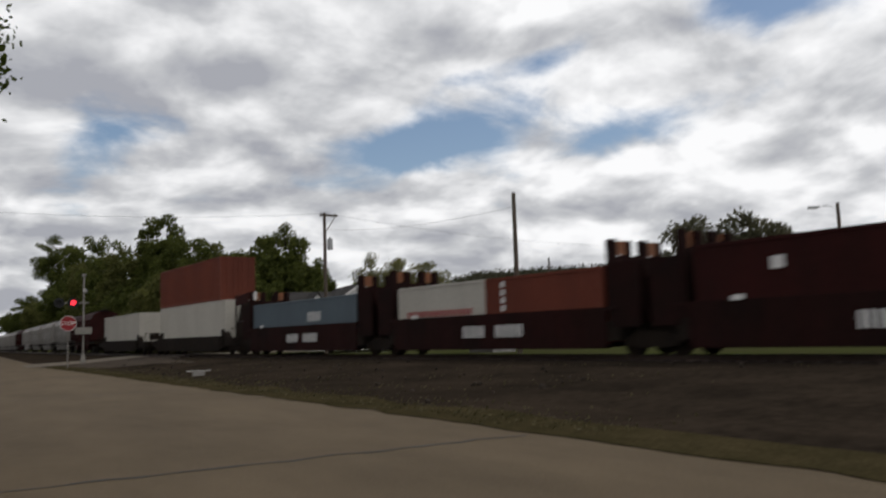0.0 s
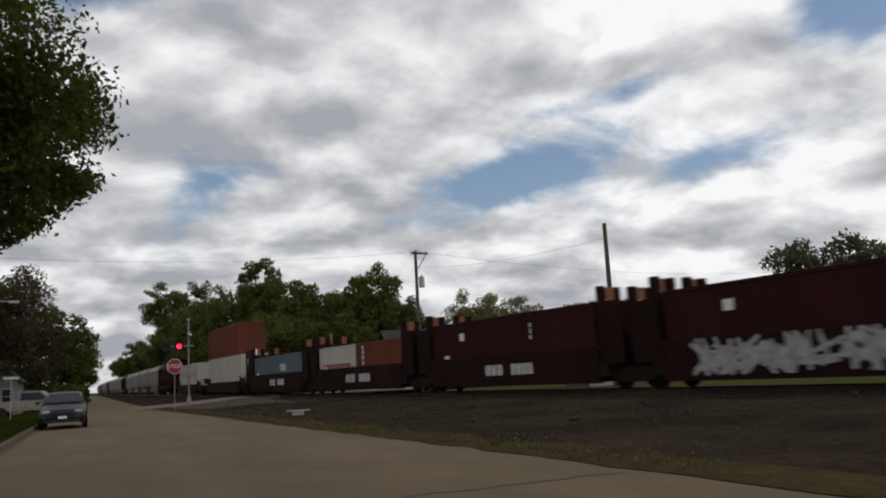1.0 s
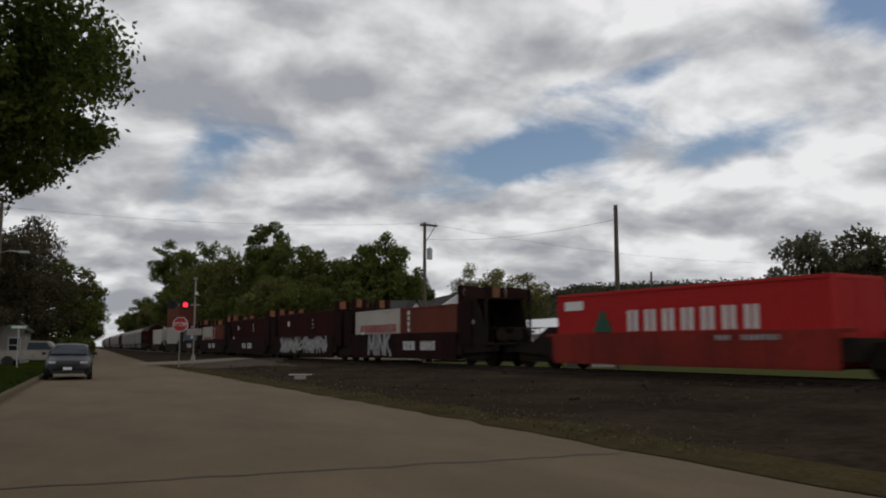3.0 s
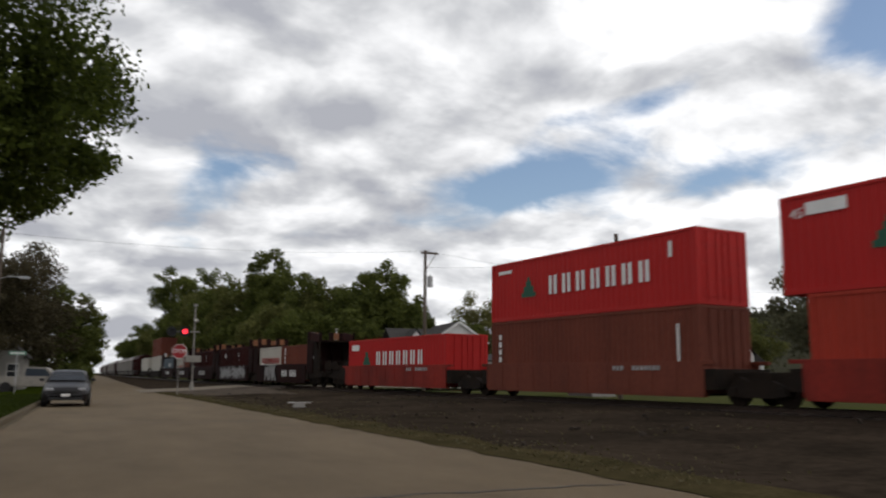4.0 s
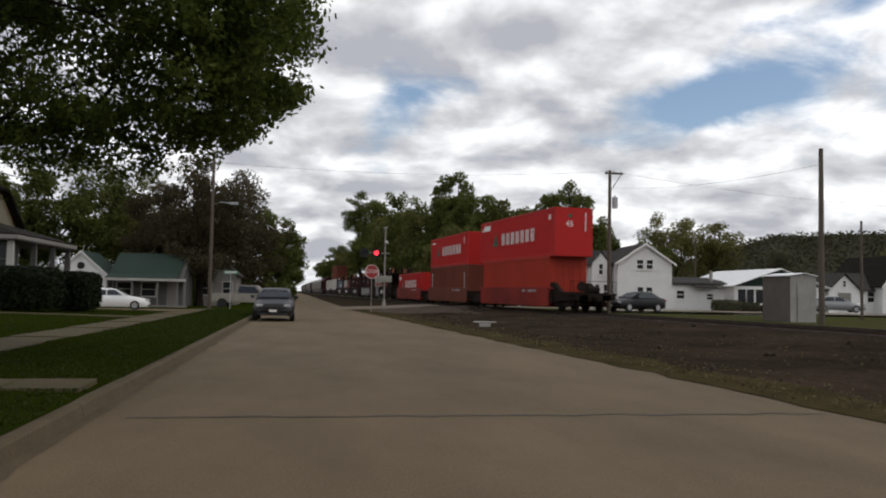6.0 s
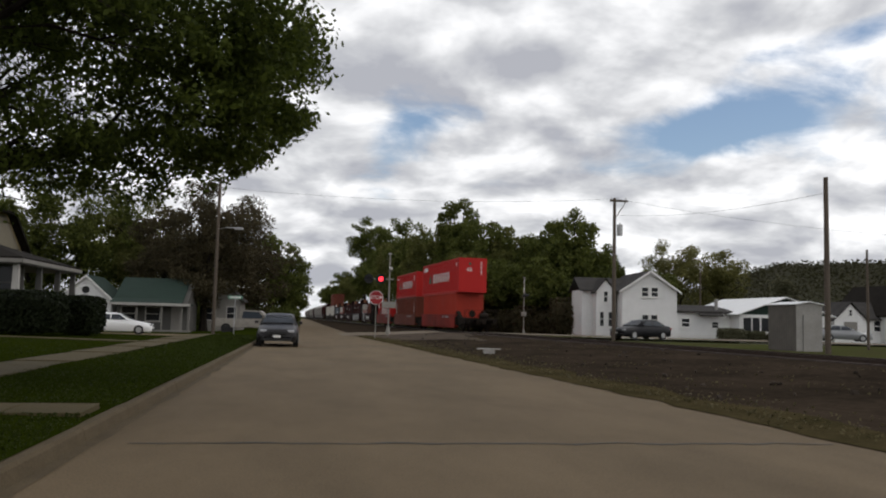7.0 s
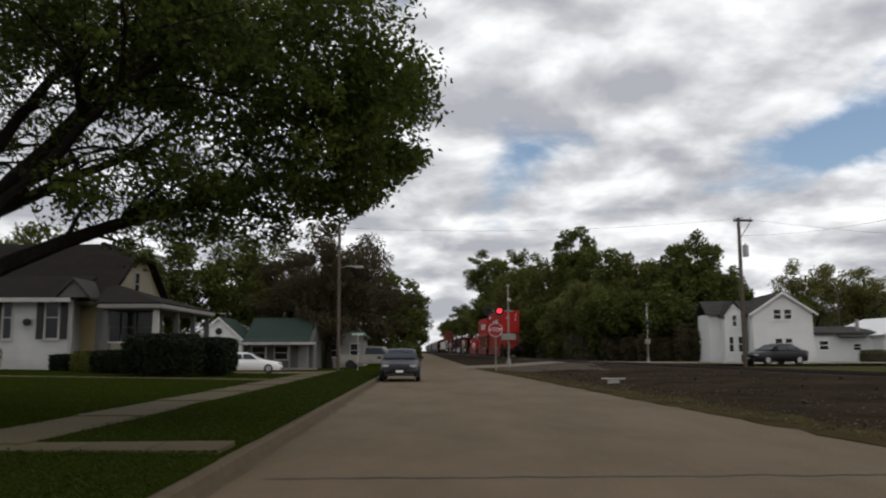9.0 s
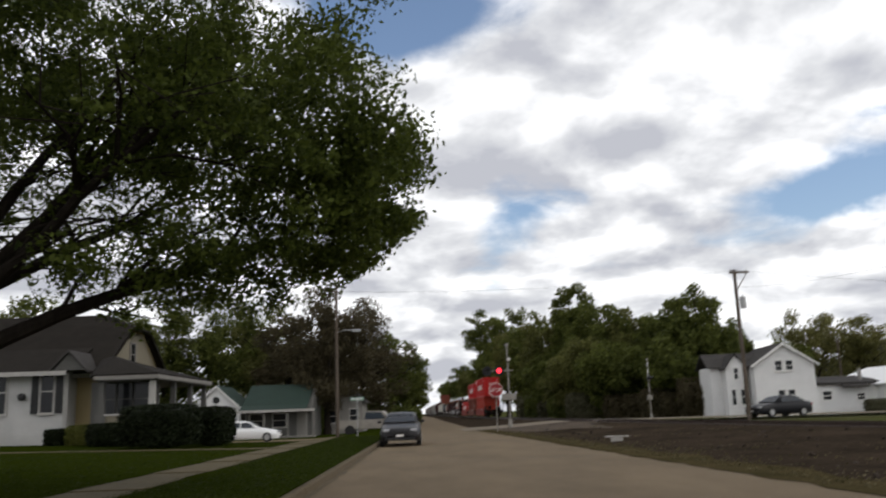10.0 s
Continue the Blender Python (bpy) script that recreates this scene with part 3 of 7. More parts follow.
            row.append(bm.verts.new((a + (b - a) * f, y, max(z, 0.008))))
        rows.append(row)
    for r, s in zip(rows, rows[1:]):
        for i in range(14):
            bm.faces.new((r[i], r[i + 1], s[i + 1], s[i]))
    bmesh.ops.recalc_face_normals(bm, faces=bm.faces)
    tagged(part("gravel_bank", bm, M["soil"], smooth=True), "dark cinder and gravel bank beside the track", "bank", kind="structure")
    # ragged edge of dry grass along the street
    ys = [-6 + 0.5 * k for k in range(140)]
    ed = strip("grass_edge", [(road_right(y) - 0.05 + 0.22 * noise.noise((y * 0.9, 2, 0)) + 0.1 * noise.noise((y * 2.9, 2, 0)), y, 0.012) for y in ys],
               [(road_right(y) + 0.9 + 0.5 * noise.noise((y * 0.4, 7, 0)), y, 0.075) for y in ys], M["edge"])
    tagged(ed, "ragged edge of dry grass and grit along the street", "road edge", kind="structure")
    # grass blades on the lawns, too many to count
    rng = np.random.default_rng(12)
    n = 70000
    y = 5 + 44 * rng.random(n) ** 1.6
    x = np.where(rng.random(n) < 0.45, rng.uniform(PATH_X + 0.54, KERB_X - 0.12, n), PATH_X - 0.54 - 9.0 * rng.random(n))
    keep = ~((np.abs(y - 10.4) < 0.42) & (x > PATH_X))
    z = np.where(x > PATH_X, 0.165 + (KERB_X - x) * 0.012, 0.21 + (PATH_X - 0.62 - x) * 0.0195) - np.array([lawn_fall(u, v) for u, v in zip(x, y)])
    P = np.stack([x, y, z + 0.012], 1)[keep]
    tagged(part("grass", leaf_mesh("grass", P, 0.020, M["blade"], rng), None), "short mown lawn grass", "grass", kind="stuff")
    n = 2500
    y = 8 + 50 * rng.random(n)
    rr = np.array([road_right(v) for v in y])
    P = np.stack([rr + 0.15 + 0.9 * np.abs(rng.normal(size=n)), y, np.full(n, 0.07)], 1)
    n2 = 5200
    y2 = 10 + 48 * rng.random(n2)
    f2 = rng.random(n2) ** 1.5
    ok = np.array([noise.noise((u * 5.0, v * 0.35, 4)) for u, v in zip(f2, y2)]) > 0.12
    a2 = np.array([road_right(v) for v in y2])
    b2 = np.array([track_x(v) - 2.0 for v in y2])
    P2 = np.stack([a2 + (b2 - a2) * f2, y2, 0.03 + 0.26 * (3 * f2 ** 2 - 2 * f2 ** 3)], 1)[ok]
    P = np.concatenate([P, P2])
    tagged(part("verge_grass", leaf_mesh("verge_grass", P, 0.035, M["straw"], rng), None), "tufts of dry grass along the bank", "grass", kind="stuff")


def build_track():
    tr = thing("railway_track", "single railway track on dark ballast", "railway track", kind="structure")
    ys = list(range(-120, 130, 5)) + list(range(130, 720, 15))
    bm = B()
    prof = [(-3.0, 0.02), (-1.9, 0.24), (-1.35, 0.27), (1.35, 0.27), (1.9, 0.24), (3.2, 0.02)]
    rows = [[bm.verts.new((track_x(y) + u, y, z)) for u, z in prof] for y in ys]
    for r, s in zip(rows, rows[1:]):
        for i in range(5):
            bm.faces.new((r[i], r[i + 1], s[i + 1], s[i]))
    bmesh.ops.recalc_face_normals(bm, faces=bm.faces)
    part("ballast_bed", bm, M["ballast"], tr)
    for side in (-0.75, 0.75):
        bm = B()
        prof = [(-0.06, 0.27), (-0.06, 0.29), (-0.012, 0.31), (-0.012, 0.375), (-0.036, 0.385), (-0.036, 0.42), (0.036, 0.42), (0.036, 0.385), (0.012, 0.375), (0.012, 0.31), (0.06, 0.29), (0.06, 0.27)]
        rows = [[bm.verts.new((track_x(y) + side + u, y, z)) for u, z in prof] for y in ys]
        for r, s in zip(rows, rows[1:]):
            for i in range(12):
                bm.faces.new((r[i], r[(i + 1) % 12], s[(i + 1) % 12], s[i]))
        bmesh.ops.recalc_face_normals(bm, faces=bm.faces)
        part("rail", bm, M["rail"], tr)
    bm = B()
    box(bm, -1.3, 1.3, -0.115, 0.115, -0.14, 0.03)
    me = mesh_of(bm, "sleeper", M["wood"])
    for i in range(170):
        x, y, h = track(-26 + 0.56 * i)
        part("sleeper", me, None, tr, at=pose(x + 0.03 * ((i * 7) % 5 - 2), y, 0.262, 0, 0, h + 0.5 * ((i * 3) % 5 - 2)))
    # planked crossing where the gravel street goes over
    cr = thing("crossing_deck", "timber and asphalt crossing deck over the rails", "level crossing", kind="structure")
    for i, dx in enumerate((-1.15, -0.38, 0.0, 0.38, 1.15)):
        bm = B()
        for y0, y1 in ((61.5, 65.4), (65.5, 69.5)):
            box(bm, track_x(65) + dx - 0.17, track_x(65) + dx + 0.17, y0, y1, 0.25, 0.405, 0.01)
        part("plank", bm, M["wood"], cr)
    # pale washed-out gravel near the signal, lying on the bank
    # and rising as a low mound to the edge of the crossing street
    bm = B()
    rows = []
    for j in range(17):
        row = []
        for i in range(25):
            x = 3.55 + 8.6 * i / 24
            f = j / 16
            y = 47.5 + 13.4 * f + 0.25 * noise.noise((x, 3, 1))
            side = min(1.0, max(0.0, (x - road_right(y) + 0.1) / 1.2)) * min(1.0, max(0.0, (12.2 - x) / 2.0))
            top = float(np.interp(x, [2.6, 6.5, 9.7, 10.6], [0.02, 0.16, 0.37, 0.395])) - 0.012
            lump = 0.10 * noise.noise((x * 0.9, y * 0.5, 2)) + 0.05 * noise.noise((x * 2.3, y * 1.3, 7))
            z = bank_z(x, y) - 0.10 + side * (0.12 * f + max(0, lump) + 0.10 * math.sin(math.pi * min(1, f * 1.15)))
            z = z * (1 - f ** 6) + top * f ** 6
            row.append(bm.verts.new((x, y, z)))
        rows.append(row)
    for r, q in zip(rows, rows[1:]):
        for i in range(24):
            bm.faces.new((r[i], r[i + 1], q[i + 1], q[i]))
    bmesh.ops.recalc_face_normals(bm, faces=bm.faces)
    c0 = part("gravel_patch", bm, M["patch"], smooth=True)
    tagged(c0, "worn patch of paler gravel on the bank", "gravel", kind="structure")
    # gravel street on both sides of the crossing
    a = strip("crossing_street", [(2.6, 59.5, 0.02), (6.5, 60.5, 0.16), (9.7, 61.5, 0.37), (10.6, 61.5, 0.395)], [(2.6, 70, 0.02), (6.5, 70, 0.16), (9.7, 69.5, 0.37), (10.6, 69.5, 0.395)], M["gravel"])
    tagged(a, "pale gravel street running up to the crossing", "road", kind="structure")
    b = strip("crossing_street_far", [(15.2, 61.5, 0.395), (17, 61.3, 0.36), (40, 56, 0.3), (95, 44, 0.3)], [(15.2, 69.5, 0.395), (17, 69.0, 0.36), (42, 63.5, 0.3), (97, 51, 0.3)], M["gravel"])
    tagged(b, "pale gravel street beyond the track", "road", kind="structure")
    c = strip("far_grass", [(19.5, -20, 0.18), (21, 20, 0.18), (17, 55, 0.2), (60, 45, 0.2)], [(400, -20, 0.2), (400, 20, 0.2), (400, 30, 0.2), (401, 35, 0.2)], M["field"])
    tagged(c, "grass lots beyond the track", "lawn", kind="structure")
    d = strip("far_lots", [(track_x(70) + 2, 70, 0.1), (track_x(110) + 2, 110, 0.05), (track_x(420) + 2, 420, 0.0)], [(400, 45, 0.1), (400, 110, 0.05), (400, 420, 0.0)], M["field"])
    tagged(d, "grass lots round the houses", "lawn", kind="structure")
    # loose stones scattered on the bank
    rng = np.random.default_rng(5)
    bm = B()
    bmesh.ops.create_icosphere(bm, subdivisions=1, radius=1.0)
    for v in bm.verts:
        v.co *= 1 + 0.3 * noise.noise(v.co * 2.0)
    stone = mesh_of(bm, "stone", M["stone"])
    hold = thing("loose_stones", "scattered pale stones and lumps on the bank", "stones", kind="stuff")
    for i in range(130):
        y = rng.uniform(14, 60)
        f = rng.uniform(0.05, 0.95)
        a, b = road_right(y), track_x(y) - 1.75
        o = part("stone", stone, None, hold, at=pose(a + (b - a) * f, y, 0.02 + 0.26 * (3 * f * f - 2 * f ** 3), *rng.uniform(0, 360, 3)))
        s = float(rng.uniform(0.03, 0.10))
        o.scale = (s * 1.3, s, s * 0.6)


# ---------------------------------------------------------------- the train
MOVERS = []          # things of the train and how far ahead of its tail each stands


def rolling(ob, u):
    MOVERS.append((ob, u))
    return ob


def corrugated(bm, x, y0, y1, z0, z1, pitch=0.28, depth=0.036, face=1):
    """A container's ribbed side in the plane x, its ribs standing out by depth."""
    n = int((y1 - y0) / pitch)
    p = (y1 - y0) / n
    line = []
    for i in range(n):
        a = y0 + i * p
        line += [(x, a), (x, a + p * 0.25), (x - face * depth, a + p * 0.40), (x - face * depth, a + p * 0.85)]
    line.append((x, y1))
    lo = [bm.verts.new((u, v, z0)) for u, v in line]
    hi = [bm.verts.new((u, v, z1)) for u, v in line]
    for i in range(len(line) - 1):
        bm.faces.new((lo[i], lo[i + 1], hi[i + 1], hi[i]))


def bars(parent, x, spots, material, label=""):
    """Plain painted blocks on a side: each (y0, y1, z0, z1) a piece of its own."""
    for y0, y1, z0, z1 in spots:
        part("lettering", box(B(), x - 0.004, x + 0.004, y0, y1, z0, z1), material, parent, label)


def letter_blocks(y0, y1, z0, z1, n, gap=0.28):
    """A row of n pairs of plain upright bars; the train's front is +y, so rows run from +y to -y."""
    w = (y1 - y0) / n
    out = []
    for i in range(n):
        a, b = y0 + i * w, y0 + (i + 1 - gap) * w
        k = (b - a) * 0.37
        out += [(a, a + k, z0, z1), (b - k, b, z0, z1)]
    return out


def container(name, length, height, paint, label, u, z, rear_doors=True, marks=None):
    """A freight container; its middle stands u metres ahead of the tail, its floor z over the rails."""
    c = thing(name, label, "container", group="containers on the train")
    L2, W2 = length / 2, 1.219
    bm = B()
    for face in (-1, 1):
        corrugated(bm, face * (W2 - 0.012), -L2 + 0.16, L2 - 0.16, 0.16, height - 0.11, face=face)
    box(bm, -W2 + 0.06, W2 - 0.06, -L2 + 0.05, L2 - 0.05, 0.12, height - 0.03)
    part("shell", bm, paint, c)
    bm = B()
    for sx in (-1, 1):
        box(bm, sx * (W2 - 0.06) - 0.06, sx * (W2 - 0.06) + 0.06, -L2 + 0.16, L2 - 0.16, 0.0, 0.16, 0.01)
        box(bm, sx * (W2 - 0.04) - 0.04, sx * (W2 - 0.04) + 0.04, -L2 + 0.16, L2 - 0.16, height - 0.11, height, 0.01)
        for sy in (-1, 1):
            box(bm, sx * (W2 - 0.08) - 0.08, sx * (W2 - 0.08) + 0.08, sy * (L2 - 0.085) - 0.085, sy * (L2 - 0.085) + 0.085, 0.0, height, 0.012)
    for sy in (-1, 1):
        box(bm, -W2 + 0.16, W2 - 0.16, sy * (L2 - 0.07) - 0.07, sy * (L2 - 0.07) + 0.07, 0.0, 0.17, 0.01)
        box(bm, -W2 + 0.16, W2 - 0.16, sy * (L2 - 0.07) - 0.07, sy * (L2 - 0.07) + 0.07, height - 0.12, height, 0.01)
    part("frame", bm, paint, c)
    if rear_doors:
        for sx in (-1, 1):
            bm = B()
            box(bm, sx * 0.54 - 0.51, sx * 0.54 + 0.51, -L2 + 0.02, -L2 + 0.05, 0.17, height - 0.12)
            for k in range(4):
                zc = 0.17 + (height - 0.29) * (k + 0.5) / 4
                box(bm, sx * 0.54 - 0.44, sx * 0.54 + 0.44, -L2 + 0.004, -L2 + 0.02, zc - 0.2, zc + 0.2)
            door = part("door", bm, paint, c)
            for dx in (-0.22, 0.24):
                bm = cyl(B(), (sx * 0.54 + dx, -L2 - 0.02, 0.12), (sx * 0.54 + dx, -L2 - 0.02, height - 0.1), 0.018, n=6)
                part("lock_rod", bm, paint, door)
    for mat_name, spots in (marks or {}).items():
        bars(c, -W2 - 0.006, spots, M[mat_name])
    rolling(c, (u, z))
    return c


def wheelset(parent, y):
    for sx in (-0.75, 0.75):
        bm = cyl(B(), (sx - 0.065, y, 0.455), (sx + 0.065, y, 0.455), 0.455, n=24)
        cyl(bm, (sx - 0.09, y, 0.455), (sx + 0.09, y, 0.455), 0.16, n=12)
        part("wheel", bm, M["dark"], parent)


def truck(parent, y):
    """A two-axle truck with its side frames, springs and wheels."""
    bm = B()
    for sx in (-1.0, 1.0):
        prism(bm, [(y - 1.15, 0.36), (y - 1.15, 0.56), (y - 0.55, 0.80), (y + 0.55, 0.80), (y + 1.15, 0.56), (y + 1.15, 0.36), (y + 0.5, 0.28), (y - 0.5, 0.28)], "x", sx - 0.08, sx + 0.08)
        for dy in (-0.89, 0.89):
            box(bm, sx - 0.13, sx + 0.13, y + dy - 0.15, y + dy + 0.15, 0.32, 0.6, 0.02)
        for dy in (-0.16, 0.0, 0.16):
            cyl(bm, (sx, y + dy, 0.36), (sx, y + dy, 0.66), 0.06, n=8)
    box(bm, -1.0, 1.0, y - 0.2, y + 0.2, 0.55, 0.78, 0.03)
    t = part("truck", bm, M["dark"], parent)
    for dy in (-0.89, 0.89):
        cyl_ = cyl(B(), (-0.95, y + dy, 0.455), (0.95, y + dy, 0.455), 0.08, n=8)
        part("axle", cyl_, M["dark"], t)
        wheelset(t, y + dy)


def well_unit(u, length, well, paint, side_h, label, rear_end, front_end, bulkhead=False, marks=None):
    """One platform of an articulated stack car: well sides, end decks, trucks and, on some, tall end bulkheads."""
    car = thing("well_car", label, "train car", group="well cars")
    W = 1.31
    h = well / 2
    for sx in (-1, 1):
        bm = B()
        box(bm, sx * W - 0.035, sx * W + 0.035, -h, h, 0.32, side_h, 0.01)
        box(bm, sx * (W - 0.06) - 0.09, sx * (W - 0.06) + 0.09, -h - 0.5, h + 0.5, side_h - 0.12, side_h, 0.015)
        box(bm, sx * (W - 0.08) - 0.11, sx * (W - 0.08) + 0.11, -h, h, 0.26, 0.40, 0.015)
        n = 11
        for i in range(n + 1):
            y = -h + well * i / n
            box(bm, sx * (W + 0.02) - 0.03, sx * (W + 0.02) + 0.03, y - 0.05, y + 0.05, 0.36, side_h - 0.1)
        part("side_sill", bm, paint, car)
    bm = B()
    box(bm, -W + 0.05, W - 0.05, -h, h, 0.30, 0.36)
    part("floor", bm, M["dark"], car)
    for sy, end in ((-1, rear_end), (1, front_end)):
        bm = B()
        y0 = sy * h
        y1 = sy * (length / 2 + (1.6 if end else 0.0))
        a, b = min(y0, y1), max(y0, y1)
        box(bm, -0.42, 0.42, a, b, 0.62, 1.06, 0.03)
        box(bm, -W, W, min(y0, y0 + sy * 0.5), max(y0, y0 + sy * 0.5), 0.5, 1.16, 0.02)
        if end:
            box(bm, -1.35, 1.35, min(y1, y1 - sy * 0.9), max(y1, y1 - sy * 0.9), 0.98, 1.08, 0.01)
            for sx in (-1, 1):
                prism(bm, [(y0, 0.55), (y0, 1.7), (y0 + sy * 0.5, 1.7), (y0 + sy * 1.5, 1.12), (y1, 1.08), (y1, 0.7)], "x", sx * 1.1 - 0.12, sx * 1.1 + 0.12)
            cyl(bm, (0.3, y1 - sy * 1.6, 1.3), (1.0, y1 - sy * 1.6, 1.3), 0.22, n=12)
            cyl(bm, (-0.75, y1 - sy * 0.2, 1.45), (-0.75, y1 - sy * 0.13, 1.45), 0.28, n=16)
            box(bm, -0.18, 0.18, min(y1, y1 + sy * 0.55), max(y1, y1 + sy * 0.55), 0.70, 0.92, 0.03)
            for sx in (-1.3, 1.3):
                for zz in (0.45, 0.72, 0.99):
                    cyl(bm, (sx, y1 - sy * 0.45, zz), (sx, y1 - sy * 0.05, zz), 0.014, n=5)
                cyl(bm, (sx, y1 - sy * 0.05, 0.4), (sx, y1 - sy * 0.05, 1.75), 0.018, n=5)
                cyl(bm, (sx, y1 - sy * 0.45, 0.4), (sx, y1 - sy * 0.45, 1.75), 0.018, n=5)
                cyl(bm, (sx, y1 - sy * 0.45, 1.75), (sx, y1 - sy * 0.05, 1.75), 0.018, n=5)
            cyl(bm, (-1.3, y1 - sy * 0.05, 1.75), (1.3, y1 - sy * 0.05, 1.75), 0.018, n=5)
        part("end_deck", bm, M["dark"], car)
        truck(car, sy * (length / 2 - (0.3 if end else 0.0)) if end or sy < 0 else length / 2)
        if bulkhead:
            yb = sy * (h + 0.25)
            top = bulkhead
            bm = B()
            for zz in (1.6, 2.3, 3.0):
                box(bm, -1.2, 1.2, yb - 0.06, yb + 0.06, zz - 0.08, zz + 0.08)
            box(bm, -1.22, 1.22, yb - 0.035, yb + 0.035, 1.0, top - 0.65)
            bk = part("bulkhead", bm, M["darkmaroon"], car, "grimy maroon end bulkhead with posts")
            part("header", box(B(), -1.25, 1.25, yb - 0.1, yb + 0.1, top - 0.75, top - 0.55), M["darkmaroon"], bk)
            for k, sx in enumerate((-1.16, -0.42, 0.42, 1.16)):
                part("post", box(B(), sx - 0.13, sx + 0.13, yb - 0.14, yb + 0.14, 1.0, top - 0.04 * (k % 2), 0.015), M["darkmaroon"], bk)
                part("gusset", prism(B(), [(yb, 1.06), (yb + sy * 0.95, 1.06), (yb, top - 0.6)], "x", sx - 0.03, sx + 0.03), M["darkmaroon"], bk)
            for sx in (-1.28, 1.28):
                part("side_plate", box(B(), sx - 0.03, sx + 0.03, min(yb, yb + sy * 1.15), max(yb, yb + sy * 1.15), 0.95, top - 0.8), M["darkmaroon"], bk)
            for sx in (-0.79, 0.79):
                bm = box(B(), sx - 0.2, sx + 0.2, yb - 0.03 + sy * 0.08, yb + 0.03 + sy * 0.08, top - 0.52, top - 0.05)
                part("end_panel", bm, M["amber"], bk)
            if end:
                # the outer end carries a raised box frame over its platform
                ye = yb + sy * 2.35
                a, b = min(yb, ye), max(yb, ye)
                for sx in (-1.22, 1.22):
                    bm = prism(B(), [(yb + sy * 0.45, top - 0.02), (yb + sy * 0.45, top - 0.62), (ye, top - 0.78), (ye, top - 0.28)], "x", sx - 0.05, sx + 0.05)
                    part("top_beam", bm, M["maroon"], bk)
                    bm = prism(B(), [(yb, 1.0), (yb + sy * 2.25, 1.0), (yb + sy * 2.0, 2.1), (yb + sy * 1.5, top - 0.66), (yb, top - 0.6)], "x", sx - 0.025, sx + 0.025)
                    part("web_plate", bm, M["dark"], bk)
                    part("end_post", box(B(), sx - 0.05, sx + 0.05, min(ye, ye - sy * 0.1), max(ye, ye - sy * 0.1), 1.0, top - 0.10), M["dark"], bk)
                part("roof_plate", box(B(), -1.15, 1.15, a + 0.5, b - 0.15, top - 0.72, top - 0.66), M["dark"], bk)
                bm = B()
                for zz in (1.3, 1.7, 2.1, 2.5, 2.9):
                    cyl(bm, (-1.29, ye - sy * 0.1, zz), (-1.29, ye - sy * 0.5, zz), 0.014, n=5)
                part("ladder", bm, M["dark"], bk)
                bm = B()
                for q0, q1 in (((-1.2, ye, top - 0.12), (-1.2, ye - sy * 0.9, top - 0.12)), ((-1.2, ye - sy * 0.9, top - 0.12), (-1.2, ye - sy * 0.9, top - 0.3))):
                    cyl(bm, q0, q1, 0.02, n=5)
                part("grab_rail", bm, M["dark"], bk)
                part("white_panel", box(B(), -1.10, -0.92, yb - 0.15 - sy * 0.02, yb - 0.15 + sy * 0.02, top - 0.5, top - 0.02), M["letter"], bk)
                part("placard", box(B(), -1.262, -1.25, min(yb + sy * 1.05, yb + sy * 1.3), max(yb + sy * 1.05, yb + sy * 1.3), 1.95, 2.15), M["spray"], bk)
    for mat_name, spots in (marks or {}).items():
        bars(car, -W - 0.056, spots, M[mat_name])
    rolling(car, (u, 0.0))
    return car


def spray_paint(parent, x, y0, y1, z0, z1, n, seed, material):
    """Sprayed tag: overlapping slanted fat strokes, plain shapes without lettering."""
    rng = random.Random(seed)
    w = (y1 - y0) / n
    for i in range(n):
        bm = B()
        yc = y0 + (i + 0.5) * w
        for k in range(rng.randint(3, 5)):
            ang = rng.choice((0.15, -0.2, 1.2, 1.45, 1.7, 0.6, -0.7)) + rng.uniform(-0.15, 0.15)
            ln = rng.uniform(0.35, 0.62) * (z1 - z0)
            th = rng.uniform(0.05, 0.11)
            cy, cz = yc + rng.uniform(-0.28, 0.28) * w, (z0 + z1) / 2 + rng.uniform(-0.24, 0.24) * (z1 - z0)
            d, e = Vector((0, math.cos(ang), math.sin(ang))), Vector((0, -math.sin(ang), math.cos(ang)))
            c = Vector((x - 0.003 * k - 0.001 * i, cy, cz))
            pts = [c - d * ln - e * th, c - d * ln * 0.2 - e * th * 1.3, c + d * ln - e * th * 0.7, c + d * ln * 1.08, c + d * ln + e * th * 0.8, c + d * ln * 0.1 + e * th * 1.25, c - d * ln + e * th]
            pts = [Vector((p.x, p.y, min(max(p.z, z0), z1))) for p in pts]
            bm.faces.new([bm.verts.new(p) for p in pts])
        part("spray_stroke", bm, material, parent)


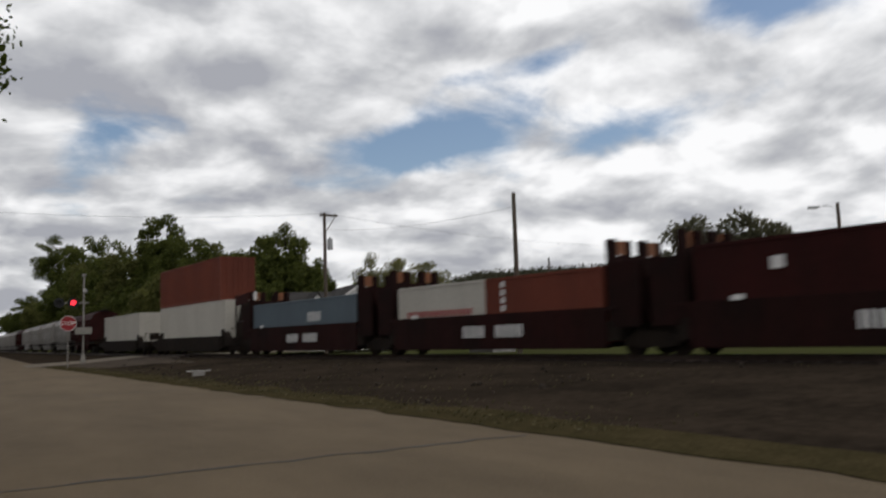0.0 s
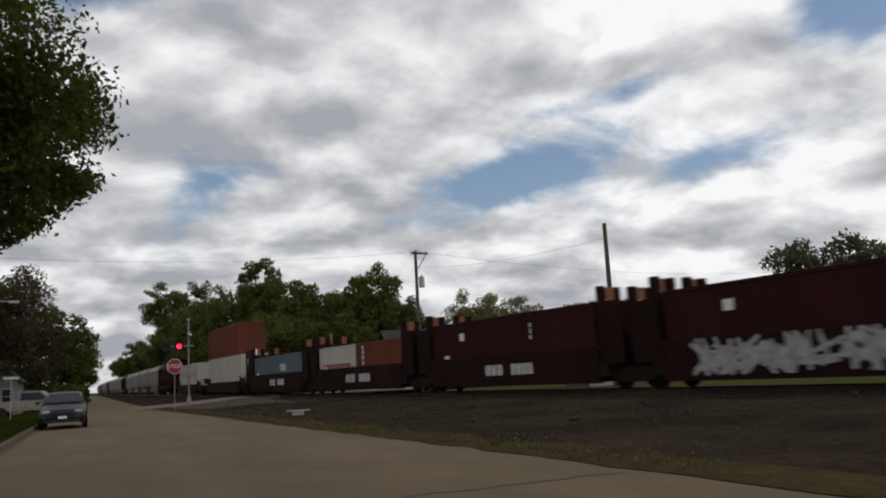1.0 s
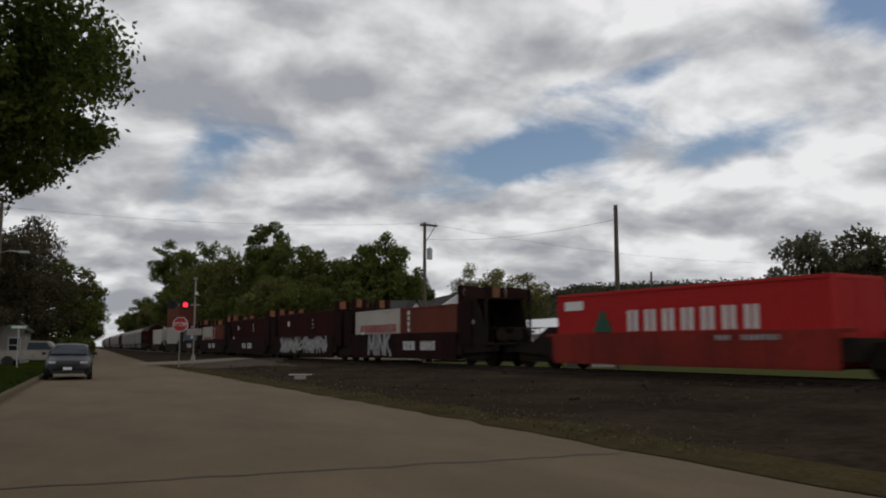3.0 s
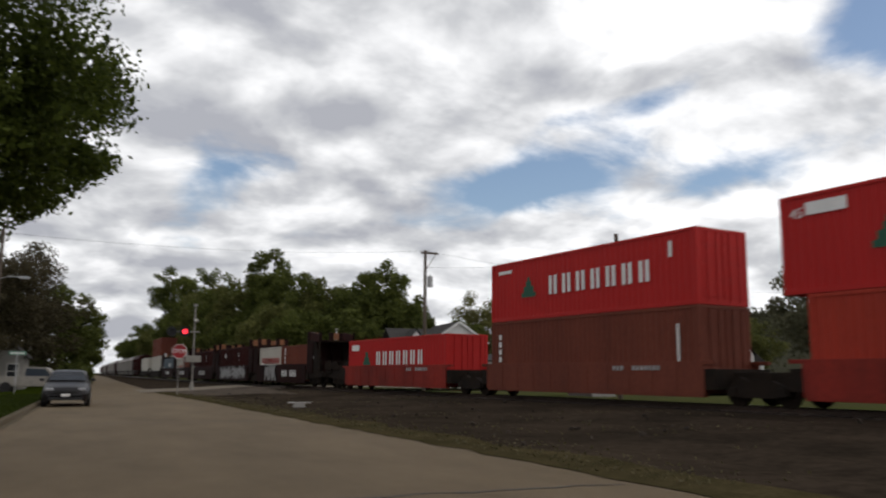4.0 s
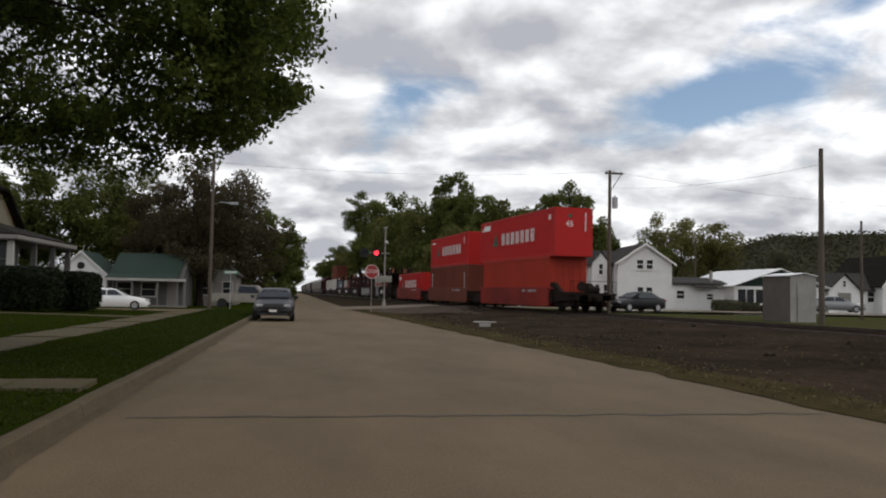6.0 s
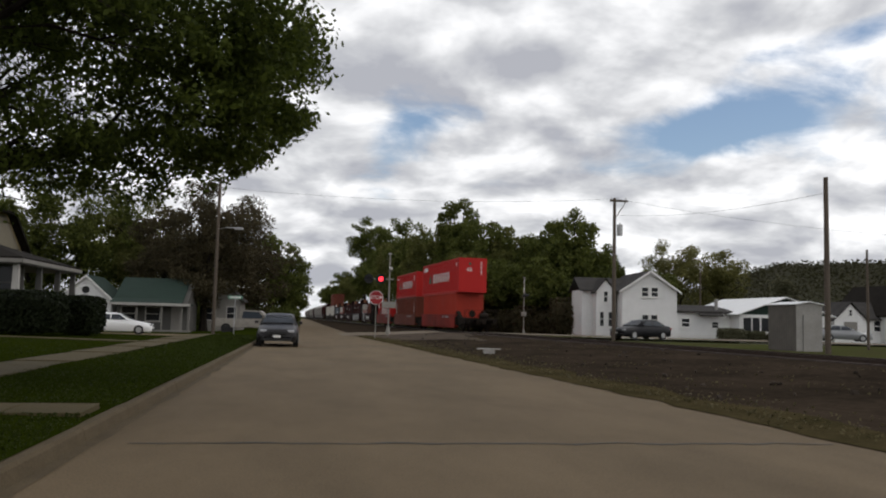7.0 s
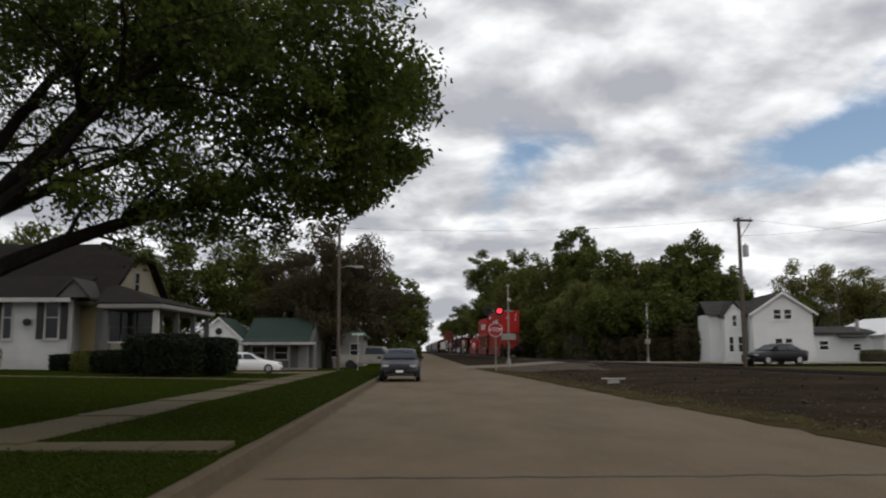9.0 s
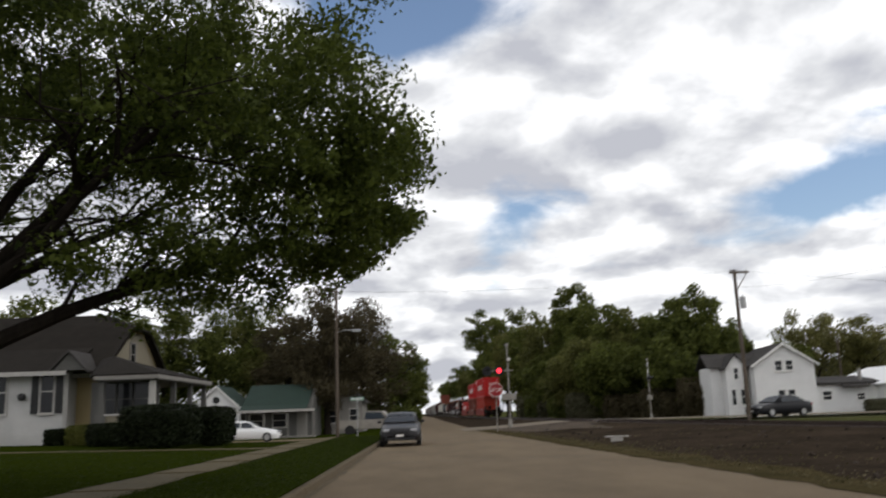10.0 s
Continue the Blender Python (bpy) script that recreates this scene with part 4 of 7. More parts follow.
def spray_word(parent, x, y0, y1, z0, z1, material):
    """The sprayed word MINK in fat crooked strokes, a piece to each letter."""
    letters = dict(M=[(0, 0, 0.06, 1), (0.06, 1, 0.5, 0.25), (0.5, 0.25, 0.92, 1), (0.92, 1, 1, 0)], I=[(0.5, 0, 0.5, 0.92), (0.1, 0.96, 0.9, 0.92)],
                   N=[(0.05, 0, 0.02, 1), (0.02, 1, 0.95, 0.02), (0.95, 0.02, 0.98, 1)], K=[(0.08, 0, 0.05, 1), (0.08, 0.5, 0.85, 1), (0.2, 0.6, 1.15, -0.02)])
    slots = [("M", 0.0, 0.27), ("I", 0.32, 0.42), ("N", 0.47, 0.70), ("K", 0.75, 0.98)]
    layer = 0
    for ch, s0, s1 in slots:
        bm = B()
        for a, b, c, d in letters[ch]:
            p = Vector((0, y0 + (y1 - y0) * (s0 + (s1 - s0) * a), z0 + (z1 - z0) * b))
            q = Vector((0, y0 + (y1 - y0) * (s0 + (s1 - s0) * c), z0 + (z1 - z0) * d))
            e = Vector((0, -(q - p).z, (q - p).y)).normalized() * 0.115
            layer += 1
            p.x = q.x = x - 0.0022 * layer
            bm.faces.new([bm.verts.new(v) for v in (p - e, q - e * 0.9, q + e * 0.9, p + e)])
        part("spray_letter", bm, material, parent)


def hopper_car(u, n_bays, paint, label):
    """A covered hopper with a rounded body and slanted bays."""
    car = thing("hopper_car", label, "train car", group="hopper cars")
    L2 = 8.2
    bm = B()
    prof = [(-1.5, 1.5), (-1.55, 2.6), (-1.5, 3.6), (-1.2, 4.25), (-0.5, 4.55), (0.5, 4.55), (1.2, 4.25), (1.5, 3.6), (1.55, 2.6), (1.5, 1.5)]
    prism(bm, prof, "y", -L2 + 0.9, L2 - 0.9)
    for i in range(14):
        y = -L2 + 1.1 + (2 * L2 - 2.2) * i / 13
        for sx in (-1.55, 1.55):
            box(bm, sx - 0.05, sx + 0.05, y - 0.05, y + 0.05, 1.4, 3.7)
    part("body", bm, paint, car)
    for i in range(n_bays):
        yc = -L2 + 2.6 + (2 * L2 - 5.2) * (i + 0.5) / n_bays
        d = (2 * L2 - 5.2) / n_bays / 2
        bm = prism(B(), [(yc - d, 1.6), (yc + d, 1.6), (yc + 0.35, 0.45), (yc - 0.35, 0.45)], "x", -1.3, 1.3)
        part("bay", bm, paint, car)
    bm = B()
    box(bm, -1.3, 1.3, -L2, L2, 1.05, 1.3, 0.02)
    box(bm, -0.35, 0.35, -L2 + 0.5, L2 - 0.5, 4.55, 4.7, 0.02)
    part("underframe", bm, M["dark"], car)
    for y in (-L2 + 1.8, L2 - 1.8):
        truck(car, y)
    rolling(car, (u, 0.0))


def build_train():
    red_marks = lambda h: dict(
        letter=letter_blocks(-3.9, 2.2, 0.95, 1.72, 7, 0.42) + [(4.5, 5.5, h - 0.5, h - 0.36), (-5.0, -4.85, h - 0.9, h - 0.35)],
        mark_green=[(2.75, 3.75, 0.95, 1.15), (2.9, 3.6, 1.15, 1.4), (3.07, 3.43, 1.4, 1.62), (3.18, 3.32, 1.62, 1.8)])
    # rear set: three red platforms
    sp = 16.2
    for i in range(3):
        u = 6.86 + sp * i
        well_unit(u, sp, 12.5, (M["wellred"], M["brown"], M["wellred"])[i], 1.42, ("dirty red articulated well car with low sides", "rusty brown articulated well car with low sides", "dirty red articulated well car with low sides")[i], i == 0, i == 2,
                  marks=dict(spray=[(-4.4 + 0.2 * k, -4.26 + 0.2 * k, 1.12, 1.28) for k in range(7)] + [(-2.6 + 0.2 * k, -2.46 + 0.2 * k, 1.12, 1.28) for k in range(3)]))
    low = container("container", 12.19, 2.896, M["orange"], "orange-red ribbed steel container low in the well", 6.86, 0.36)
    top45 = container("container", 13.716, 2.896, M["red"], "long bright red container with white block lettering, stacked on top", 6.86, 3.27, False,
                      dict(letter=letter_blocks(-3.6, 2.6, 1.05, 1.85, 7, 0.42) + [(4.7, 6.0, 2.25, 2.62), (-6.2, -5.95, 2.2, 2.5)],
                           mark_green=[(3.05, 4.05, 1.05, 1.25), (3.2, 3.9, 1.25, 1.5), (3.37, 3.73, 1.5, 1.72), (3.48, 3.62, 1.72, 1.9)]))
    # smooth rear end of the long container, with its size mark
    bm = B()
    box(bm, -1.07, 1.07, -6.855, -6.845, 0.18, 2.77)
    end = part("end_panel", bm, M["red"], top45)
    txt = bpy.data.curves.new("size_mark", "FONT")
    txt.body, txt.size, txt.extrude = "45", 0.5, 0.003
    txt.materials.append(M["letter"])
    ob = new("size_mark", txt)
    ob.parent = end
    ob.matrix_basis = pose(-0.55, -6.862, 1.75, 90, 0, 0)
    part("lettering", box(B(), 0.72, 0.77, -6.866, -6.856, 1.5, 2.6), M["letter"], end)
    part("lettering", box(B(), -0.35, -0.15, -6.866, -6.856, 2.3, 2.5), M["mark_green"], end)
    txt = bpy.data.curves.new("size_mark", "FONT")
    txt.body, txt.size, txt.extrude = "45", 0.42, 0.003
    txt.materials.append(M["letter"])
    ob = new("size_mark", txt)
    ob.parent = top45
    ob.matrix_basis = pose(-1.23, 6.5, 2.2, 90, 0, -90)
    container("container", 12.19, 2.896, M["brown"], "rusty brown container low in the well", 6.86 + sp, 0.36, True,
              dict(letter=[(5.3, 5.5, 2.1 - 0.32 * k, 2.32 - 0.32 * k) for k in range(6)] + [(-5.2, -5.1, 0.9, 2.3)]))
    container("container", 12.19, 2.591, M["red"], "bright red container with white block lettering, stacked on top", 6.86 + sp, 3.27, True, red_marks(2.591))
    container("container", 12.19, 2.591, M["red"], "bright red container with white block lettering, single in the well", 6.86 + 2 * sp, 0.36, True,
              dict(letter=letter_blocks(-3.6, 2.4, 1.1, 1.85, 7, 0.42) + [(4.5, 5.6, 1.95, 2.3)], mark_green=[(2.9, 3.9, 1.1, 1.3), (3.05, 3.75, 1.3, 1.55), (3.22, 3.58, 1.55, 1.85)]))
    # maroon five-platform set with tall bulkheads
    base, sp2 = 51.4, 15.8
    word = letter_blocks(-4.2, -2.6, 0.72, 1.18, 4, 0.3) + letter_blocks(-2.0, -0.6, 0.72, 1.18, 3, 0.3)
    loads = [("split", "YM"), ("maroon", "spray"), ("maroon", "word"), ("split", "word"), ("bluegrey", "word")]
    for i, (load, mk) in enumerate(loads):
        u = base + sp2 * (i + 0.5)
        marks = {}
        if mk in ("word", "YM"):
            ahead = 2.0 if mk == "word" else 0.0
            marks["letter"] = [(a + ahead, b + ahead, c, d) for a, b, c, d in word] + [(4.4, 4.8, 1.6, 1.75)]
        car = well_unit(u, sp2, 12.5, M["wellmaroon"], 1.62, "dark maroon well car with tall end bulkheads and grime", i == 0, i == 4, bulkhead=3.85, marks=marks)
        if mk == "spray":
            spray_paint(car, -1.372, -5.3, -0.5, 0.42, 1.60, 11, 21, M["spray"])
            spray_paint(car, -1.372, 0.1, 4.8, 0.42, 1.60, 11, 22, M["spray"])
        if mk == "YM":
            spray_word(car, -1.374, 3.75, 0.75, 0.40, 1.60, M["spray"])
        if load == "split":
            container("container", 6.06, 2.591, M["whitec"], "dirty white short container in the maroon car", u + 3.06, 0.4, True,
                      dict(mark_red=letter_blocks(-2.6, 2.4, 1.3, 1.75, 8, 0.3)) if mk == "YM" else dict(mark_red=letter_blocks(-2.2, 2.4, 1.25, 1.5, 8, 0.2)))
            container("container", 6.06, 2.591, M["brown"], "rusty brown short container in the maroon car", u - 3.06, 0.4, True,
                      dict(letter=[(1.9, 2.1, 2.2 - 0.3 * k, 2.42 - 0.3 * k) for k in range(4)]))
        elif load == "bluegrey":
            container("container", 12.19, 2.591, M["bluegrey"], "blue-grey container in the maroon car", u, 0.4, True,
                      dict(letter=letter_blocks(-2.4, -0.9, 1.4, 1.9, 4, 0.3)))
        else:
            container("container", 12.19, 2.896, M["maroon"], "dark maroon container in the maroon car", u, 0.4, True,
                      dict(letter=[(3.2, 3.6, 2.0, 2.35)] + [(-2.1, -2.0, 1.75 + 0.25 * k, 1.92 + 0.25 * k) for k in range(3)]))
    # farther cars: a stack of red over white, white flat loads, grey hoppers
    u = base + 5 * sp2 + 1.2
    for k in range(2):
        well_unit(u + 8.9, 17.0, 13.0, M["dark"], 1.25, "grimy dark well car far along the train", True, True)
        container("container", 14.6, 2.896, M["whitec"], "dirty white long container in the well", u + 8.9, 0.7)
        if k == 0:
            container("container", 13.716, 2.896, M["brown"], "rust-red container stacked on a white one", u + 9.4, 3.62)
        u += 21.2
    for i in range(20):
        hopper_car(u + 8.6, 3 + i % 2, M["hopper"] if i % 5 else M["maroon"], "grey covered hopper car streaked with rust" if i % 5 else "dull maroon covered hopper car")
        u += 17.6

# ---------------------------------------------------------------- trees
def crown_points(rng, blobs, n, shell=0.55):
    """Points in a crown of overlapping clumps: each blob (x, y, z, rx, ry, rz). Denser to the outside, with gaps."""
    vol = np.array([b[3] * b[4] * b[5] for b in blobs]) ** 0.7
    pick = rng.choice(len(blobs), n, p=vol / vol.sum())
    d = rng.normal(size=(n, 3))
    d /= np.linalg.norm(d, axis=1)[:, None]
    r = shell + (1 - shell) * rng.random((n, 1)) ** 0.7
    r *= 1 + 0.10 * rng.normal(size=(n, 1))
    b = np.array(blobs)[pick]
    return b[:, :3] + d * r * b[:, 3:]


def clump(rng, centre, size, count, spread):
    """Blobs scattered through an ellipsoid."""
    out = []
    for _ in range(count):
        d = rng.normal(size=3)
        d = d / np.linalg.norm(d) * rng.random() ** 0.45
        r = spread * rng.uniform(0.6, 1.3)
        out.append((centre[0] + d[0] * size[0], centre[1] + d[1] * size[1], centre[2] + d[2] * size[2], r * min(1.0, size[0] / 2 + 0.3), r * min(1.0, size[1] / 2 + 0.3), r * 0.75))
    return out


def tree(name, x, y, z, height, width, leaf, seed, label, leaves=5000, leaf_size=0.28, bottom=0.12, blobs=34, thin=False):
    """A tapered trunk with limbs and a crown of many leaf clumps."""
    rng = np.random.default_rng(seed)
    t = thing(name, label, "tree", pose(x, y, z))
    bm = B()
    r0 = 0.018 * height + 0.08
    top = height * 0.62
    lean = rng.normal(size=2) * 0.03 * height
    tube(bm, [(lean[0] * f * f, lean[1] * f * f, top * f) for f in (0, 0.08, 0.3, 0.6, 1.0)], [r0 * 1.3, r0, r0 * 0.8, r0 * 0.55, r0 * 0.2])
    w = width / 2
    zc, zr = height * (bottom + 1) / 2, height * (1 - bottom) / 2
    bl = clump(rng, (0, 0, zc), (w * 0.80, w * 0.80, zr * 0.84), blobs, max(0.8, (0.30 if blobs < 60 else 0.22) * w))
    for i in range(9 if not thin else 16):
        b = bl[i % len(bl)]
        f = rng.uniform(0.25, 0.8)
        s = Vector((lean[0] * f * f, lean[1] * f * f, top * f))
        e = Vector(b[:3])
        mid = s.lerp(e, 0.5) + Vector((0, 0, 0.12 * (e - s).length))
        tube(bm, [s, mid, e], [r0 * 0.42 * (1 - 0.5 * f), r0 * 0.25, r0 * 0.06], 5)
    part("trunk", bm, M["bark"], t)
    me = leaf_mesh("crown", crown_points(rng, bl, leaves, 0.4), leaf_size, leaf, rng)
    part("crown", me, None, t)
    return t


def big_maple():
    """The street tree whose crown hangs over the near lawn and road."""
    rng = np.random.default_rng(8)
    t = thing("maple_tree", "large leafy maple on the lawn, its crown overhanging the street", "tree", pose(-7.9, 13.6, 0.25))
    bm = B()
    tube(bm, [(0, 0, -0.1), (0.02, 0, 0.4), (0.0, 0.05, 1.4), (0.05, 0.05, 2.4), (0.1, 0.1, 3.4)], [0.52, 0.40, 0.34, 0.33, 0.26], 12)
    part("trunk", bm, M["bark"], t)
    # limbs: start height, heading in degrees from +x, end reach, end height, thickness
    limbs = [(2.1, 18, 6.0, 4.6, 0.17), (2.5, -30, 5.6, 5.6, 0.15), (2.9, 60, 5.5, 6.2, 0.15), (3.0, 5, 4.6, 7.2, 0.14), (3.2, 110, 5.2, 6.0, 0.14),
             (3.2, 170, 5.4, 6.2, 0.15), (3.0, 230, 5.2, 5.8, 0.14), (3.3, 290, 5.0, 6.4, 0.14), (3.4, 35, 3.2, 8.6, 0.13), (3.4, 200, 2.2, 9.4, 0.13), (2.6, -8, 3.6, 6.6, 0.13)]
    ends = []
    for k, (z0, a, reach, z1, r) in enumerate(limbs):
        ca, sa = math.cos(radians(a)), math.sin(radians(a))
        pts, rad = [], []
        for i in range(8):
            f = i / 7
            wob = 0.22 * noise.noise((k * 3.7, f * 3, 0))
            rr = reach * f
            pts.append(Vector((ca * rr - sa * wob, sa * rr + ca * wob, z0 + (z1 - z0) * f ** 0.85 + 0.15 * noise.noise((k, f * 4, 9)))))
            rad.append(r * (1 - 0.82 * f))
        bm = tube(B(), pts, rad, 8)
        limb = part("limb", bm, M["bark"], t)
        bm = B()
        for j in range(11):
            f = rng.uniform(0.28, 1.0)
            s = pts[min(7, int(f * 7))]
            ang = radians(a) + rng.choice([-1, 1]) * rng.uniform(0.3, 1.2)
            ln = rng.uniform(1.0, 2.4)
            e = s + Vector((math.cos(ang) * ln, math.sin(ang) * ln, rng.uniform(-0.15, 1.3)))
            m = s.lerp(e, 0.5) + Vector((rng.normal() * 0.12, rng.normal() * 0.12, 0.18))
            tube(bm, [s, m, e], [r * 0.30, r * 0.20, r * 0.05], 5)
            ends.append(e)
            for _ in range(3):
                e2 = e + Vector(rng.normal(size=3)) * 0.7
                tube(bm, [m.lerp(e, 0.6), e2], [r * 0.10, 0.006], 4)
                ends.append(e2)
        tagged(part("twig", bm, M["bark"], limb), kind="stuff")
        ends.append(pts[-1])
    blobs = [(e.x, e.y, e.z, 0.40, 0.40, 0.28) for e in ends if e.z > 2.6]
    blobs += [(b[0], b[1], b[2], 0.62, 0.62, 0.45) for b in clump(rng, (0.2, 0, 8.6), (7.4, 6.8, 3.4), 330, 0.7)]
    blobs += [(b[0], b[1], b[2], 0.55, 0.55, 0.36) for b in clump(rng, (-3.2, 0, 7.2), (4.6, 6.2, 3.4), 240, 0.7)]
    blobs += [(b[0], b[1], b[2], 0.60, 0.60, 0.42) for b in clump(rng, (5.1, 0.2, 5.5), (2.9, 3.6, 2.4), 260, 0.7)]
    blobs += [(b[0], b[1], b[2], 0.5, 0.5, 0.30) for b in clump(rng, (4.6, 0.0, 3.6), (3.0, 4.0, 0.8), 130, 0.6)]
    blobs += [(b[0], b[1], b[2], 0.5, 0.5, 0.34) for b in clump(rng, (6.3, -0.2, 4.3), (1.6, 3.2, 1.2), 110, 0.6)]
    blobs += [(b[0], b[1], b[2], 0.6, 0.6, 0.40) for b in clump(rng, (-1.6, -0.5, 9.2), (6.0, 6.4, 2.7), 330, 0.7)]
    blobs += [(b[0], b[1], b[2], 0.5, 0.5, 0.32) for b in clump(rng, (-1.2, -1.0, 6.6), (3.6, 5.0, 1.8), 130, 0.6)]
    P = crown_points(rng, blobs, 370000, 0.1)
    # the crown's own outline: rounded, flattened below
    rag = 1.0 + 0.02 * rng.normal(size=len(P)) + 0.10 * np.array([noise.noise((p[0] * 0.9, p[1] * 0.9, p[2] * 0.9)) for p in P])
    keep = (((P[:, 0] - 0.5) / 8.25) ** 2 + (P[:, 1] / 7.8) ** 2 + ((P[:, 2] - 6.0) / np.where(P[:, 2] > 6.0, 6.8, 3.75)) ** 2) < rag
    # open towards the trunk, dense at the street side
    gap = np.array([noise.noise((p[0] * 0.95 + 3, p[1] * 0.6, p[2] * 1.25)) for p in P])
    keep &= (gap > np.interp(P[:, 0], [-4, -1, 0.5, 3, 4.5, 7.0], [-0.5, -0.4, -0.15, 0.03, 0.0, -0.45]) - 0.40) | (P[:, 2] > 8.6)
    # many small chinks low in the crown
    chink = np.array([noise.noise((p[0] * 2.6, p[1] * 1.1 + 7, p[2] * 2.9)) for p in P])
    keep &= (chink > np.interp(P[:, 2], [3.0, 4.0, 4.9, 5.7, 8.5], [-0.16, -0.02, -0.02, -0.18, -0.5])) | (P[:, 0] > 6.6)
    # thinner leafage inside and low, full at the street side
    full = np.interp(P[:, 0], [5.0, 6.6], [0.0, 1.0])
    keep &= rng.random(len(P)) < np.maximum(full, np.interp(P[:, 2], [3.0, 4.5, 5.8, 7.5, 9.5], [0.55, 0.58, 0.80, 0.78, 0.9]))
    part("crown", leaf_mesh("crown", P[keep], 0.052, LEAF["near"], rng), None, t)


def hedge(name, x, y, z, sx, sy, h, leaf, seed, label, n=2600, size=0.09):
    rng = np.random.default_rng(seed)
    t = thing(name, label, "bush", pose(x, y, z))
    d = rng.normal(size=(n, 3))
    d /= np.max(np.abs(d), axis=1)[:, None] ** 0.8 * np.linalg.norm(d, axis=1)[:, None] ** 0.2
    d *= (0.82 + 0.2 * rng.random((n, 1)))
    P = d * np.array([sx / 2, sy / 2, h / 2]) + np.array([0, 0, h / 2])
    part("foliage", leaf_mesh("foliage", P, size, leaf, rng), None, t)
    bm = B()
    bmesh.ops.create_icosphere(bm, subdivisions=3, radius=1.0)
    for v in bm.verts:
        m = max(abs(c) for c in v.co)
        v.co = Vector((v.co.x / m ** 0.75 * sx * 0.42, v.co.y / m ** 0.75 * sy * 0.42, v.co.z / m ** 0.75 * h * 0.42 + h * 0.47)) + Vector((0, 0, 0.05 * noise.noise(v.co * 4)))
    part("core", bm, leaf, t)


